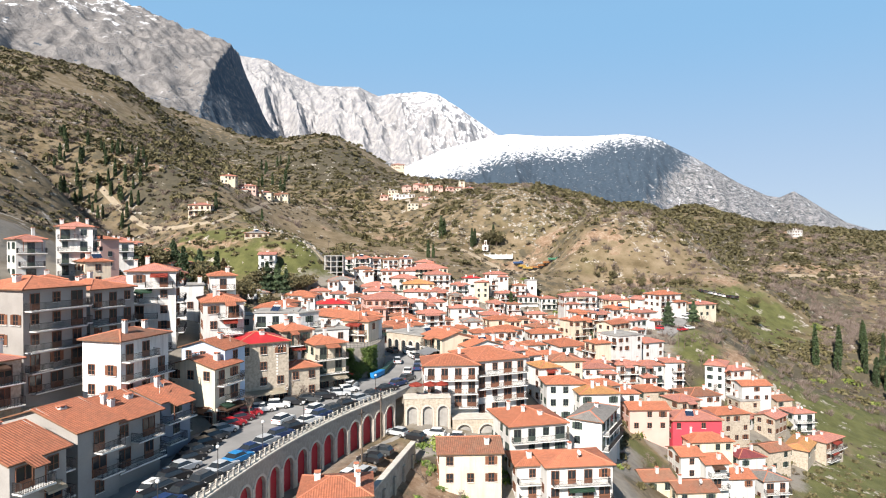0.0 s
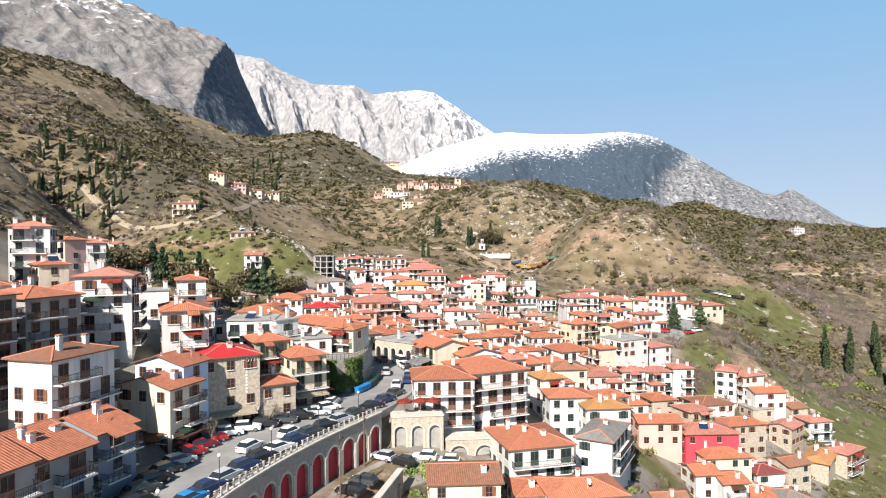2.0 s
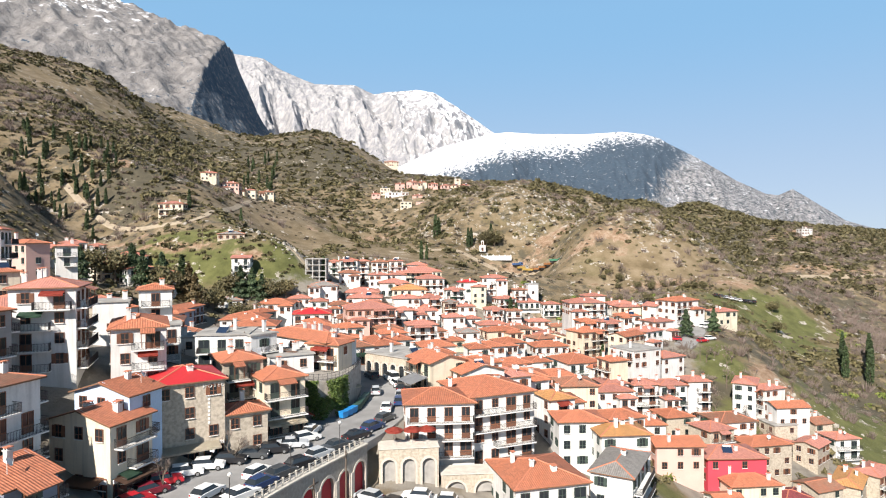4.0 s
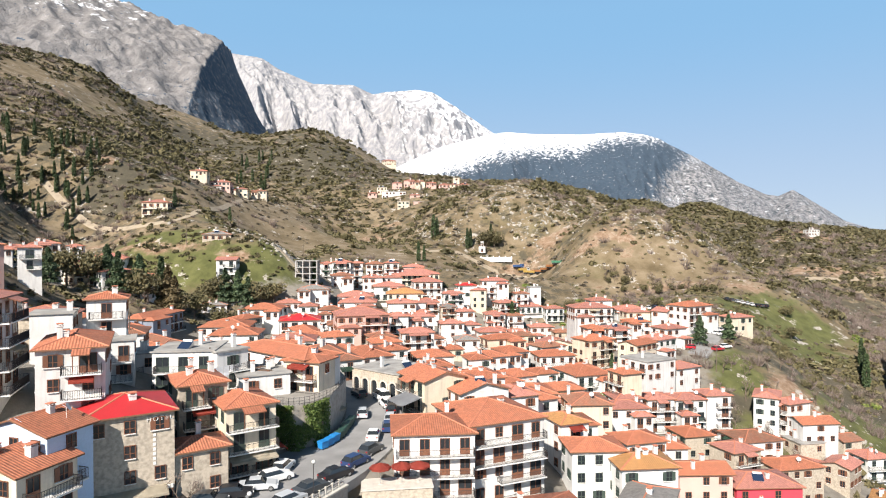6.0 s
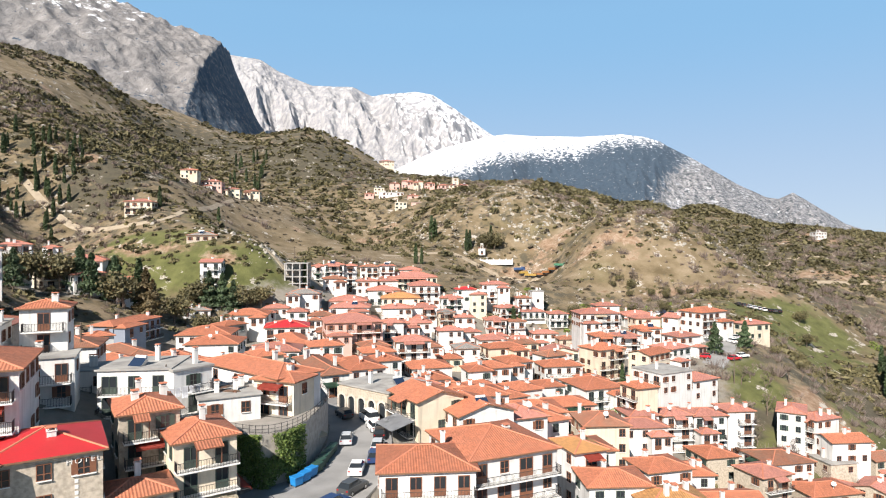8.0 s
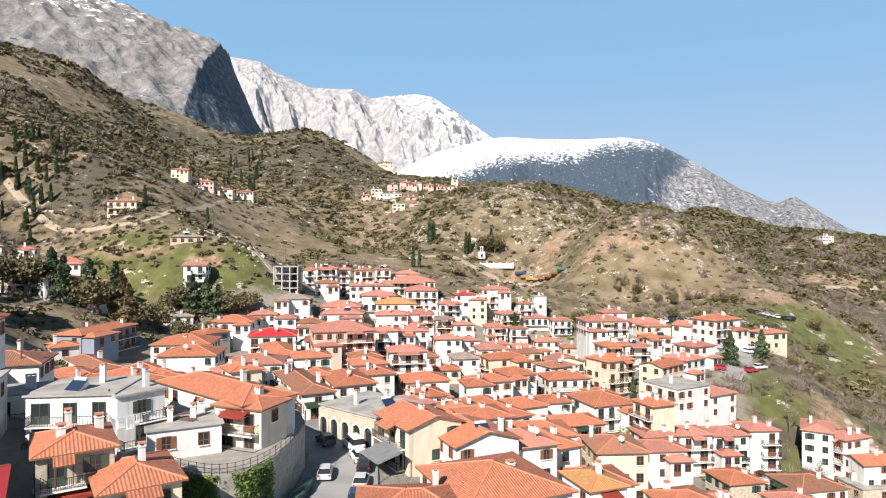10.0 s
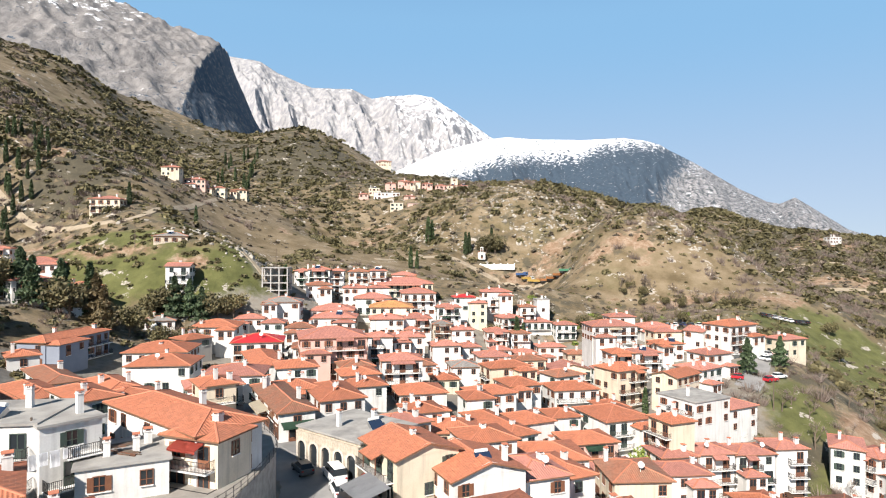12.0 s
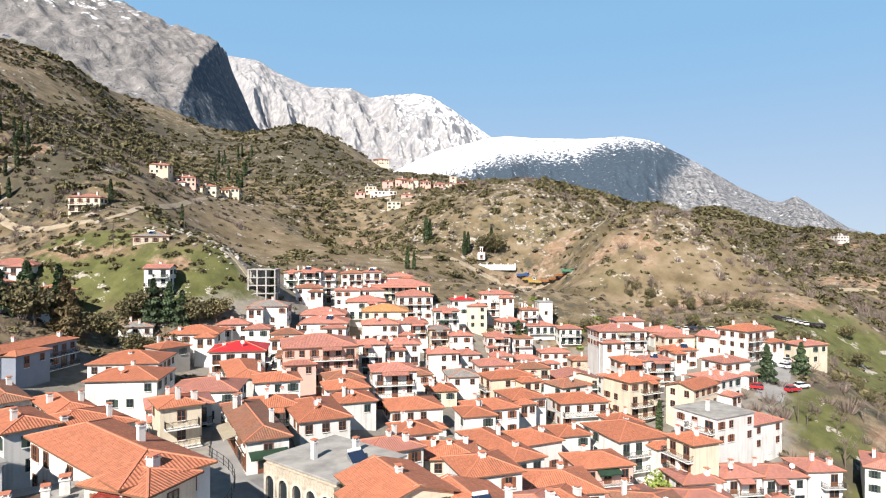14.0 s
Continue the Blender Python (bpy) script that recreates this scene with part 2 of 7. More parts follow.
section(-80, 91, 66, 50, 38, 30, 25, 21, 18, 16, 14, 12, 9, 7, 4, 1, -4, -10, -19)
section(0, 127, 95, 75, 61, 49, 39, 31, 24, 19, 15, 11, 7, 3, -1, -6, -12, -20, -34)
section(50, 145, 108, 85, 70, 59, 50, 40, 32, 27, 20, 11, 5, 0, -5, -10, -17, -26, -41)
section(75, 155, 114, 89, 75, 64, 55, 46, 35, 29, 20, 11, 5, -2, -7, -12, -19, -28, -44)
section(100, 166, 121, 94, 80, 70, 58, 47, 43, 32, 25, 19, 5, -3, -8, -13, -21, -30, -47)
section(122, 176, 129, 100, 85, 75, 64, 48, 43, 35, 30, 21, 6, -3, -8, -14, -21, -32, -49)
section(145, 187, 138, 108, 90, 77, 65, 48, 36, 33, 32, 22, 11, -1, -6, -13, -22, -33, -52)
section(168, 199, 148, 116, 94, 78, 65, 46, 34, 31, 26, 20, 10, 2, -5, -12, -21, -34, -54)
section(192, 211, 159, 125, 99, 77, 61, 42, 31, 31, 27, 20, 15, 8, -2, -11, -20, -34, -56)
section(218, 222, 172, 136, 106, 78, 52, 46, 33, 30, 25, 23, 25, 21, 4, -10, -20, -34, -57)
section(245, 233, 184, 147, 116, 87, 52, 42, 38, 31, 28, 19, 27, 27, 3, -5, -18, -33, -57)
section(272, 240, 195, 159, 127, 100, 57, 62, 63, 39, 32, 18, 32, 28, 10, 10, -14, -31, -56)
section(302, 244, 206, 173, 141, 90, 67, 76, 61, 42, 39, 29, 32, 35, 18, 8, -9, -28, -53)
section(340, 243, 216, 189, 161, 121, 106, 88, 60, 53, 46, 43, 37, 42, 36, 10, -6, -23, -48)
section(390, 235, 224, 206, 178, 149, 117, 95, 74, 60, 53, 36, 78, 72, 36, 6, -4, -15, -40)
section(450, 217, 223, 223, 198, 165, 123, 99, 83, 61, 80, 93, 78, 68, 38, 13, 5, -2, -31)
section(530, 184, 206, 232, 232, 192, 144, 112, 102, 102, 105, 111, 100, 76, 39, 43, 41, 13, -20)
section(630, 139, 166, 194, 246, 232, 165, 150, 160, 132, 124, 103, 93, 99, 67, 77, 37, 22, -7)
section(760, 80, 112, 140, 226, 232, 213, 186, 194, 153, 88, 50, 45, 81, 105, 62, 37, 34, 6)
section(920, 14, 57, 101, 167, 195, 192, 206, 199, 119, 33, 0, 0, 32, 94, 88, 76, 60, 14)
section(1250, -100, -23, 32, 65, 87, 109, 140, 131, 58, 6, -28, -37, -26, -2, 40, 56, 40, 27)
LAND = np.array(SECTION_Z, float)


def spline(f, n):
    k = np.clip(np.floor(f).astype(int), 0, n - 2)
    t = f - k
    w = ((-t + 2 * t * t - t**3) / 2, (2 - 5 * t * t + 3 * t**3) / 2, (t + 4 * t * t - 3 * t**3) / 2, (-t * t + t**3) / 2)
    return [np.clip(k + o, 0, n - 1) for o in (-1, 0, 1, 2)], w


# the main street: centre line, half width, height
STREET = [(-50, -30, 7.6, 32.2), (-44.5, 5, 7.6, 32.4), (-39, 30, 7.6, 32.5), (-34.3, 51, 7.6, 32.6), (-32.0, 62.3, 7.4, 32.6), (-29, 74.5, 7.2, 32.6), (-24, 88, 7.2, 32.6), (-19.5, 97, 7.2, 32.6), (-14, 106.5, 6.6, 32.6), (-10.2, 116, 5.6, 32.6), (-9.2, 127, 4.8, 32.7), (-11, 138, 4.4, 33.0), (-16, 149, 4.0, 33.5), (-22, 160, 3.6, 34.0), (-26, 172, 3.2, 34.0)]


def street_at(x, y):
    """How far (x, y) lies from the street's middle (right of it positive), its half width and its height there."""
    best_d, best_w, best_z = np.full(np.shape(x), 1e9), np.full(np.shape(x), 1.0), np.zeros(np.shape(x))
    for (x0, y0, w0, z0), (x1, y1, w1, z1) in zip(STREET, STREET[1:]):
        dx, dy = x1 - x0, y1 - y0
        t = np.clip(((x - x0) * dx + (y - y0) * dy) / (dx * dx + dy * dy), 0, 1)
        px, py = x - (x0 + t * dx), y - (y0 + t * dy)
        d = np.hypot(px, py) * np.where(px * dy - py * dx >= 0, 1, -1)
        near = np.abs(d) < np.abs(best_d)
        best_d, best_w, best_z = np.where(near, d, best_d), np.where(near, w0 + t * (w1 - w0), best_w), np.where(near, z0 + t * (z1 - z0), best_z)
    return best_d, best_w, best_z


def land(x, y, rough=True):
    """Height of the ground at (x, y)."""
    x, y = np.asarray(x, float), np.asarray(y, float)
    shape = x.shape
    x, y = x.ravel(), y.ravel()
    iu, wu = spline(np.interp(x / (y + 200), SECTION_U, np.arange(len(SECTION_U))), len(SECTION_U))
    iv, wv = spline(np.interp(y, SECTION_Y, np.arange(len(SECTION_Y))), len(SECTION_Y))
    z = sum(wu[a] * wv[b] * LAND[iv[b], iu[a]] for a in range(4) for b in range(4))
    d, w, h = street_at(x, y)
    inside = np.clip(np.where(d > 0, (w - 2.2 - d) / 0.8, (w + 2.5 + d) / 2.5), 0, 1)
    inside = np.where((d > 0) & (y > 104), np.clip((w + 2.5 - d) / 2.5, 0, 1), inside)
    z = z * (1 - inside) + (h - 0.3) * inside
    below = np.clip((d - w + 2.2) / 0.8, 0, 1) * np.clip((w + 16 - d) / 8, 0, 1) * np.clip((y - 10) / 20, 0, 1) * np.clip((105 - y) / 4, 0, 1)
    z = z * (1 - below) + np.minimum(z, 26.4) * below
    swell = np.array([noise.fractal(Vector((a * 0.03, b * 0.03, 0.5)), 0.9, 2.1, 5) for a, b in zip(x, y)])
    z = z + swell * np.clip((y - 220) / 260, 0.12, 1) * 1.8 * (np.abs(d) > w + 2)
    return z.reshape(shape)


def land_at(x, y):
    return float(land(np.array([x]), np.array([y]))[0])


# the ground sheet: finer near the walk, coarse far away
def ground_sheet():
    rows = np.concatenate([np.linspace(-80, 120, 90, endpoint=False), 120 + (np.linspace(0, 1, 190) ** 1.7) * 1130])
    us = np.linspace(-1.28, 0.98, 330)
    yy, uu = np.meshgrid(rows, us, indexing="ij")
    xx = uu * (yy + 200)
    zz = land(xx, yy)
    n, k = xx.shape
    me = bpy.data.meshes.new("ground")
    idx = np.arange(n * k).reshape(n, k)
    quads = np.stack([idx[:-1, :-1], idx[:-1, 1:], idx[1:, 1:], idx[1:, :-1]], -1).reshape(-1, 4)
    me.from_pydata(np.stack([xx, yy, zz], -1).reshape(-1, 3).tolist(), [], quads.tolist())
    me.shade_smooth()
    built = np.zeros(xx.shape)
    for hx, hy, r in TOWN:
        built = np.maximum(built, np.clip(1.7 - np.hypot((xx - hx) / r, (yy - hy) / r), 0, 1))
    layer = me.color_attributes.new("cover", "FLOAT_COLOR", "POINT")
    heath = 0.5 + 0.5 * spread_of(WOODS, xx, yy) - 0.5 * spread_of(LEAS, xx, yy)
    layer.data.foreach_set("color", np.stack([built, spread_of(MEADOWS, xx, yy), spread_of(BARE, xx, yy), heath], -1).ravel().astype(np.float32))
    return me


# where the ground is paved and built on, where it is green meadow, and where it is bare earth and rock
TOWN = [(-45, 60, 22), (-45, 90, 22), (-50, 115, 20), (-60, 150, 24), (-30, 130, 20), (-35, 165, 25), (-60, 195, 22), (-20, 190, 25), (0, 120, 16), (10, 150, 24), (15, 180, 26), (40, 175, 22), (10, 215, 28), (45, 215, 26), (-20, 225, 28), (-45, 235, 22), (20, 250, 28), (60, 245, 26), (78, 240, 13), (-20, 265, 26), (15, 285, 22), (-40, 290, 22), (55, 270, 18), (15, 100, 14), (26, 122, 12), (52, 138, 5), (80, 160, 12), (100, 176, 9), (60, 178, 10), (-85, 125, 22), (-120, 230, 20), (-140, 250, 14)]
MEADOWS = [(112, 152, 26, 24), (60, 118, 20, 9), (140, 205, 26, 26), (20, 80, 12, 6), (-105, 259, 34, 9), (-75, 259, 26, 9), (-60, 268, 14, 10), (-110, 274, 22, 5), (90, 223, 9, 8), (88, 214, 9, 8), (140, 300, 24, 12), (85, 190, 9, 8), (150, 290, 22, 14), (122, 150, 8, 12), (66, 165, 8, 8), (160, 312, 24, 16), (40, 128, 8, 6), (-90, 300, 16, 8)]
BARE = [(-142, 285, 11, 2.6), (-121, 271, 12, 2.2), (-102, 267, 13, 2.0), (-78, 262.5, 8, 1.6), (69, 414, 15, 6), (87, 373, 18, 5), (112, 336, 26, 4), (150, 334, 12, 5), (45, 402, 20, 4), (-48, 459, 12, 6), (280, 522, 50, 7), (320, 512, 30, 7), (104, 208, 7, 12), (-10, 80, 14, 10), (350, 590, 50, 16), (8, 85, 10, 8)]
WOODS = [(-225, 650, 70, 45), (-120, 600, 70, 45), (300, 600, 130, 60), (230, 470, 60, 40), (205, 370, 40, 40), (-155, 350, 18, 40), (150, 240, 40, 26), (95, 195, 14, 14)]
LEAS = [(122, 353, 46, 13), (-88, 425, 44, 40), (-46, 373, 44, 22), (-100, 345, 30, 28), (-15, 368, 30, 16), (-165, 400, 20, 45), (-300, 520, 40, 60), (160, 312, 24, 18)]


def spread_of(patches, x, y):
    """1 inside the patches, falling to 0 outside them."""
    out = np.zeros(np.shape(x))
    for hx, hy, rx, ry in patches:
        out = np.maximum(out, np.clip(1.6 - np.hypot((x - hx) / rx, (y - hy) / ry), 0, 1))
    return out



def ground_material():
    m = bpy.data.materials.new("hillside")
    m.use_nodes = True
    n, l = m.node_tree.nodes, m.node_tree.links
    b = n["Principled BSDF"]
    b.inputs["Roughness"].default_value = 0.95
    co = n.new("ShaderNodeTexCoord")

    def noisy(scale, detail=8.0, rough=0.6):
        t = n.new("ShaderNodeTexNoise")
        t.inputs["Scale"].default_value, t.inputs["Detail"].default_value, t.inputs["Roughness"].default_value = scale, detail, rough
        l.new(co.outputs["Object"], t.inputs["Vector"])
        return t.outputs["Fac"]

    def ramp(fac, *stops):
        r = n.new("ShaderNodeValToRGB")
        e = r.color_ramp.elements
        for i, (p, c) in enumerate(stops):
            s = e[i] if i < 2 else e.new(p)
            s.position, s.color = p, (*c, 1)
        l.new(fac, r.inputs[0])
        return r.outputs[0]

    def mix(fac, a, c):
        x = n.new("ShaderNodeMix")
        x.data_type = "RGBA"
        l.new(fac, x.inputs["Factor"])
        l.new(a, x.inputs["A"])
        l.new(c, x.inputs["B"])
        return x.outputs["Result"]

    dry = ramp(noisy(0.09, 5.0, 0.65), (0.32, (0.105, 0.077, 0.039)), (0.5, (0.185, 0.141, 0.083)), (0.68, (0.258, 0.202, 0.135)))
    grass = ramp(noisy(0.2, 4.0), (0.35, (0.068, 0.074, 0.02)), (0.65, (0.125, 0.128, 0.042)))
    earth = ramp(noisy(0.3, 8.0, 0.75), (0.36, (0.15, 0.088, 0.05)), (0.5, (0.26, 0.175, 0.115)), (0.66, (0.35, 0.28, 0.21)))
    rock = ramp(noisy(0.8), (0.3, (0.30, 0.27, 0.23)), (0.7, (0.46, 0.42, 0.37)))
    heath = ramp(noisy(0.32, 4.0, 0.7), (0.3, (0.05, 0.045, 0.03)), (0.7, (0.10, 0.085, 0.055)))
    green = ramp(noisy(0.02, 6.0), (0.62, (0, 0, 0)), (0.74, (0.45, 0.45, 0.45)))
    bare = ramp(noisy(0.045, 5.0, 0.7), (0.63, (0, 0, 0)), (0.68, (1, 1, 1)))
    stony = ramp(noisy(0.13, 5.0, 0.75), (0.60, (0, 0, 0)), (0.64, (1, 1, 1)))
    cover = n.new("ShaderNodeVertexColor")
    cover.layer_name = "cover"
    kinds = n.new("ShaderNodeSeparateColor")
    l.new(cover.outputs[0], kinds.inputs[0])

    def ragged(value, lo, hi, wobble=0.9, size=0.12):
        x = n.new("ShaderNodeMath")
        x.operation = "MULTIPLY_ADD"
        l.new(noisy(size, 8.0, 0.7), x.inputs[0])
        x.inputs[1].default_value = wobble
        l.new(value, x.inputs[2])
        r = n.new("ShaderNodeMapRange")
        r.interpolation_type = "SMOOTHSTEP"
        r.inputs["From Min"].default_value, r.inputs["From Max"].default_value = lo, hi
        l.new(x.outputs[0], r.inputs["Value"])
        return r.outputs[0]

    paved = ramp(noisy(0.25), (0.3, (0.16, 0.145, 0.125)), (0.5, (0.24, 0.22, 0.19)), (0.7, (0.19, 0.16, 0.115)))
    c = mix(green, dry, grass)
    c = mix(ragged(cover.outputs["Alpha"], 1.9, 2.3, 3.0, 0.16), c, heath)
    c = mix(bare, c, earth)
    c = mix(ragged(kinds.outputs[1], 1.35, 1.95, 2.2, 0.09), c, grass)
    c = mix(ragged(kinds.outputs[2], 1.75, 2.25, 2.6, 0.2), c, earth)
    c = mix(stony, c, rock)
    c = mix(ragged(kinds.outputs[0], 0.62, 0.85, 0.7), c, paved)
    l.new(c, b.inputs["Base Color"])
    bp = n.new("ShaderNodeBump")
    bp.inputs["Strength"].default_value, bp.inputs["Distance"].default_value = 0.6, 0.8
    l.new(noisy(0.6, 12.0, 0.7), bp.inputs["Height"])
    l.new(bp.outputs[0], b.inputs["Normal"])
    return m


ground = new("ground", ground_sheet())
ground.data.materials.append(ground_material())
tagged(ground, "dry grassy hillside with rocks and bare earth", "ground", kind="structure")


def unseen_ground():
    """An added, unseen ground sheet round the hillside, out to the horizon, gently rolling; it blocks sky light from
    below.
    """
    side = np.linspace(-1, 1, 41)
    gx, gy = np.meshgrid(np.sign(side) * np.abs(side) ** 1.6 * 4600, np.sign(side) * np.abs(side) ** 1.6 * 4600 + 600, indexing="ij")
    gz = -116 + 4 * np.sin(gx * 0.004) * np.cos(gy * 0.003)
    me = bpy.data.meshes.new("unseen_ground")
    idx = np.arange(gx.size).reshape(gx.shape)
    quads = np.stack([idx[:-1, :-1], idx[1:, :-1], idx[1:, 1:], idx[:-1, 1:]], -1).reshape(-1, 4)
    me.from_pydata(np.stack([gx, gy, gz], -1).reshape(-1, 3).tolist(), [], quads.tolist())
    me.shade_smooth()
    me.materials.append(material("unseen_ground_earth", (0.12, 0.105, 0.062), 0.95, (0.075, 0.072, 0.04), 0.01, 0.9, 0.3, 0.2))
    return tagged(new("unseen_ground", me), "added brown and olive ground out of view, blocking light from below", "ground", kind="structure")


unseen_ground()


# ---- the street ----
def strip(points, left, right, lift, name, mat):
    """A ribbon along the street between two offsets, with thickness."""
    bm = bmesh.new()
    rings = []
    for i, (x, y, w, z) in enumerate(points):
        a, b = points[max(i - 1, 0)], points[min(i + 1, len(points) - 1)]
        d = Vector((b[0] - a[0], b[1] - a[1], 0)).normalized()
        side = Vector((d.y, -d.x, 0))
        p = Vector((x, y, z + lift))
        lo, hi = left(w), right(w)
        rings.append([bm.verts.new(p + side * o + Vector((0, 0, dz))) for o, dz in ((lo, 0), (hi, 0), (hi, -1.2), (lo, -1.2))])
    for r, s in zip(rings, rings[1:]):
        for i in range(4):
            bm.faces.new((r[i], r[(i + 1) % 4], s[(i + 1) % 4], s[i]))
    bm.faces.new(rings[0]), bm.faces.new(rings[-1][::-1])
    bmesh.ops.recalc_face_normals(bm, faces=bm.faces)
    return part(name, bm, mat)


def smooth_line(points, times=2):
    for _ in range(times):
        out = [points[0]]
        for a, b in zip(points, points[1:]):
            out += [tuple(0.75 * p + 0.25 * q for p, q in zip(a, b)), tuple(0.25 * p + 0.75 * q for p, q in zip(a, b))]
        points = out + [points[-1]]
    return points


STREET_LINE = smooth_line(STREET)
tagged(strip(STREET_LINE, lambda w: -w - 2.5, lambda w: w - 0.9, 0, "road", M_ASPHALT), "grey asphalt street curving along the slope", "road", kind="structure")
tagged(strip(STREET_LINE, lambda w: -w - 5.0, lambda w: -w - 2.5, 0.14, "pavement", M_PAVING), "paved footway before the shop fronts", "pavement", kind="structure")


# ---- houses ----
def ridge_cap(bm, p, q):
    """Half-round ridge tiles from p to q, closed to a point at both ends."""
    d = (q - p).normalized()
    side = d.cross(Vector((0, 0, 1))).normalized()
    up = side.cross(d)
    shape = [side * 0.12 - up * 0.03, side * 0.07 + up * 0.07, -side * 0.07 + up * 0.07, -side * 0.12 - up * 0.03]
    rings = [[bm.verts.new(o + v) for v in shape] for o in (p + d * 0.12, q - d * 0.12)]
    a, b = bm.verts.new(p), bm.verts.new(q)
    fs = [bm.faces.new((rings[0][i], rings[0][i + 1], rings[1][i + 1], rings[1][i])) for i in range(3)]
    fs += [bm.faces.new((a, rings[0][i + 1], rings[0][i])) for i in range(3)] + [bm.faces.new((b, rings[1][i], rings[1][i + 1])) for i in range(3)]
    for f in fs:
        f.material_index = 2


def hip_roof(w, d, rise, over, thick, kind, tile):
    """Roof slopes with UV in metres, eaves board and ridge tiles. kind: hip, gr (ridge along x), gl (ridge along y)."""
    bm = bmesh.new()
    uv = bm.loops.layers.uv.new("tiles")
    a, b = w / 2 + over, d / 2 + over
    if kind == "hip":
        inset = min(a, b)
        r0, r1 = (Vector((-(a - inset) - 0.01, 0, rise)), Vector((a - inset + 0.01, 0, rise))) if a >= b else (Vector((0, -(b - inset) - 0.01, rise)), Vector((0, b - inset + 0.01, rise)))
    elif kind == "gr":
        r0, r1 = Vector((-a, 0, rise)), Vector((a, 0, rise))
    else:
        r0, r1 = Vector((0, -b, rise)), Vector((0, b, rise))
    along_x = (kind == "hip" and a >= b) or kind == "gr"
    c = [Vector((-a, -b, 0)), Vector((a, -b, 0)), Vector((a, b, 0)), Vector((-a, b, 0))]
    if along_x:
        slopes = [(c[0], c[1], r1, r0), (c[2], c[3], r0, r1), (c[1], c[2], r1), (c[3], c[0], r0)]
    else:
        slopes = [(c[1], c[2], r1, r0), (c[3], c[0], r0, r1), (c[0], c[1], r0), (c[2], c[3], r1)]
    gable = kind != "hip"
    for i, s in enumerate(slopes):
        if gable and i > 1:
            continue
        f = bm.faces.new([bm.verts.new(p + Vector((0, 0, thick))) for p in s])
        f.material_index = 0
        u = (s[1] - s[0]).normalized()
        nrm = (s[1] - s[0]).cross(s[2] - s[0]).normalized()
        v = nrm.cross(u)
        for lp in f.loops:
            p = lp.vert.co - s[0]
            lp[uv].uv = (p.dot(u), p.dot(v))
    under = [bm.verts.new(p) for p in c]
    top = [bm.verts.new(p + Vector((0, 0, thick))) for p in c]
    if not gable:
        bm.faces.new(under[::-1]).material_index = 1
        for i in range(4):
            bm.faces.new((under[i], under[(i + 1) % 4], top[(i + 1) % 4], top[i])).material_index = 1
    else:
        for s in slopes[:2]:
            q = [bm.verts.new(p) for p in s]
            bm.faces.new(q[::-1]).material_index = 1
            t = [bm.verts.new(p + Vector((0, 0, thick))) for p in s]
            for i in (0, 1, 3):
                bm.faces.new((q[i], q[(i + 1) % 4], t[(i + 1) % 4], t[i])).material_index = 1
    lines = [(r0, r1)] if (r1 - r0).length > 0.3 else []
    if not gable:
        lines += [(c[0], r0), (c[3], r0), (c[1], r1), (c[2], r1)] if along_x else [(c[0], r0), (c[1], r0), (c[2], r1), (c[3], r1)]
    up = Vector((0, 0, thick))
    for p, q in lines:
        ridge_cap(bm, p + up, q + up)
    bmesh.ops.remove_doubles(bm, verts=bm.verts, dist=0.0005)
    me = bpy.data.meshes.new("roof")
    bm.to_mesh(me)
    bm.free()
    for m in (tile, M_FASCIA, M_RIDGE):
        me.materials.append(m)
    return me


def relief(xs, zs, depth, mats):
    """One connected mesh of cells that stand out of the plane y = 0 by their depth."""
    bm = bmesh.new()
    made = {}

    def vert(x, y, z):
        key = (round(x, 4), round(y, 4), round(z, 4))
        if key not in made:
            made[key] = bm.verts.new((x, y, z))
        return made[key]

    def face(pts, mat):
        vs = list(dict.fromkeys(vert(*p) for p in pts))
        if len(vs) > 2 and not bm.faces.get(vs):
            bm.faces.new(vs).material_index = mat

    nx, nz = len(xs) - 1, len(zs) - 1
    out = lambda i, k: depth[k][i] if 0 <= i < nx and 0 <= k < nz else 0.0  # noqa: E731
    for k in range(nz):
        for i in range(nx):
            d, x0, x1, z0, z1 = depth[k][i], xs[i], xs[i + 1], zs[k], zs[k + 1]
            if d == 0:
                continue
            face([(x0, -d, z0), (x1, -d, z0), (x1, -d, z1), (x0, -d, z1)], mats[k][i])
            for di, dk, a, c in ((-1, 0, (x0, z1), (x0, z0)), (1, 0, (x1, z0), (x1, z1)), (0, -1, (x0, z0), (x1, z0)), (0, 1, (x1, z1), (x0, z1))):
                e = out(i + di, k + dk)
                if e < d:
                    face([(c[0], -d, c[1]), (a[0], -d, a[1]), (a[0], -e, a[1]), (c[0], -e, c[1])], mats[k][i])
    bmesh.ops.recalc_face_normals(bm, faces=bm.faces)
    return bm


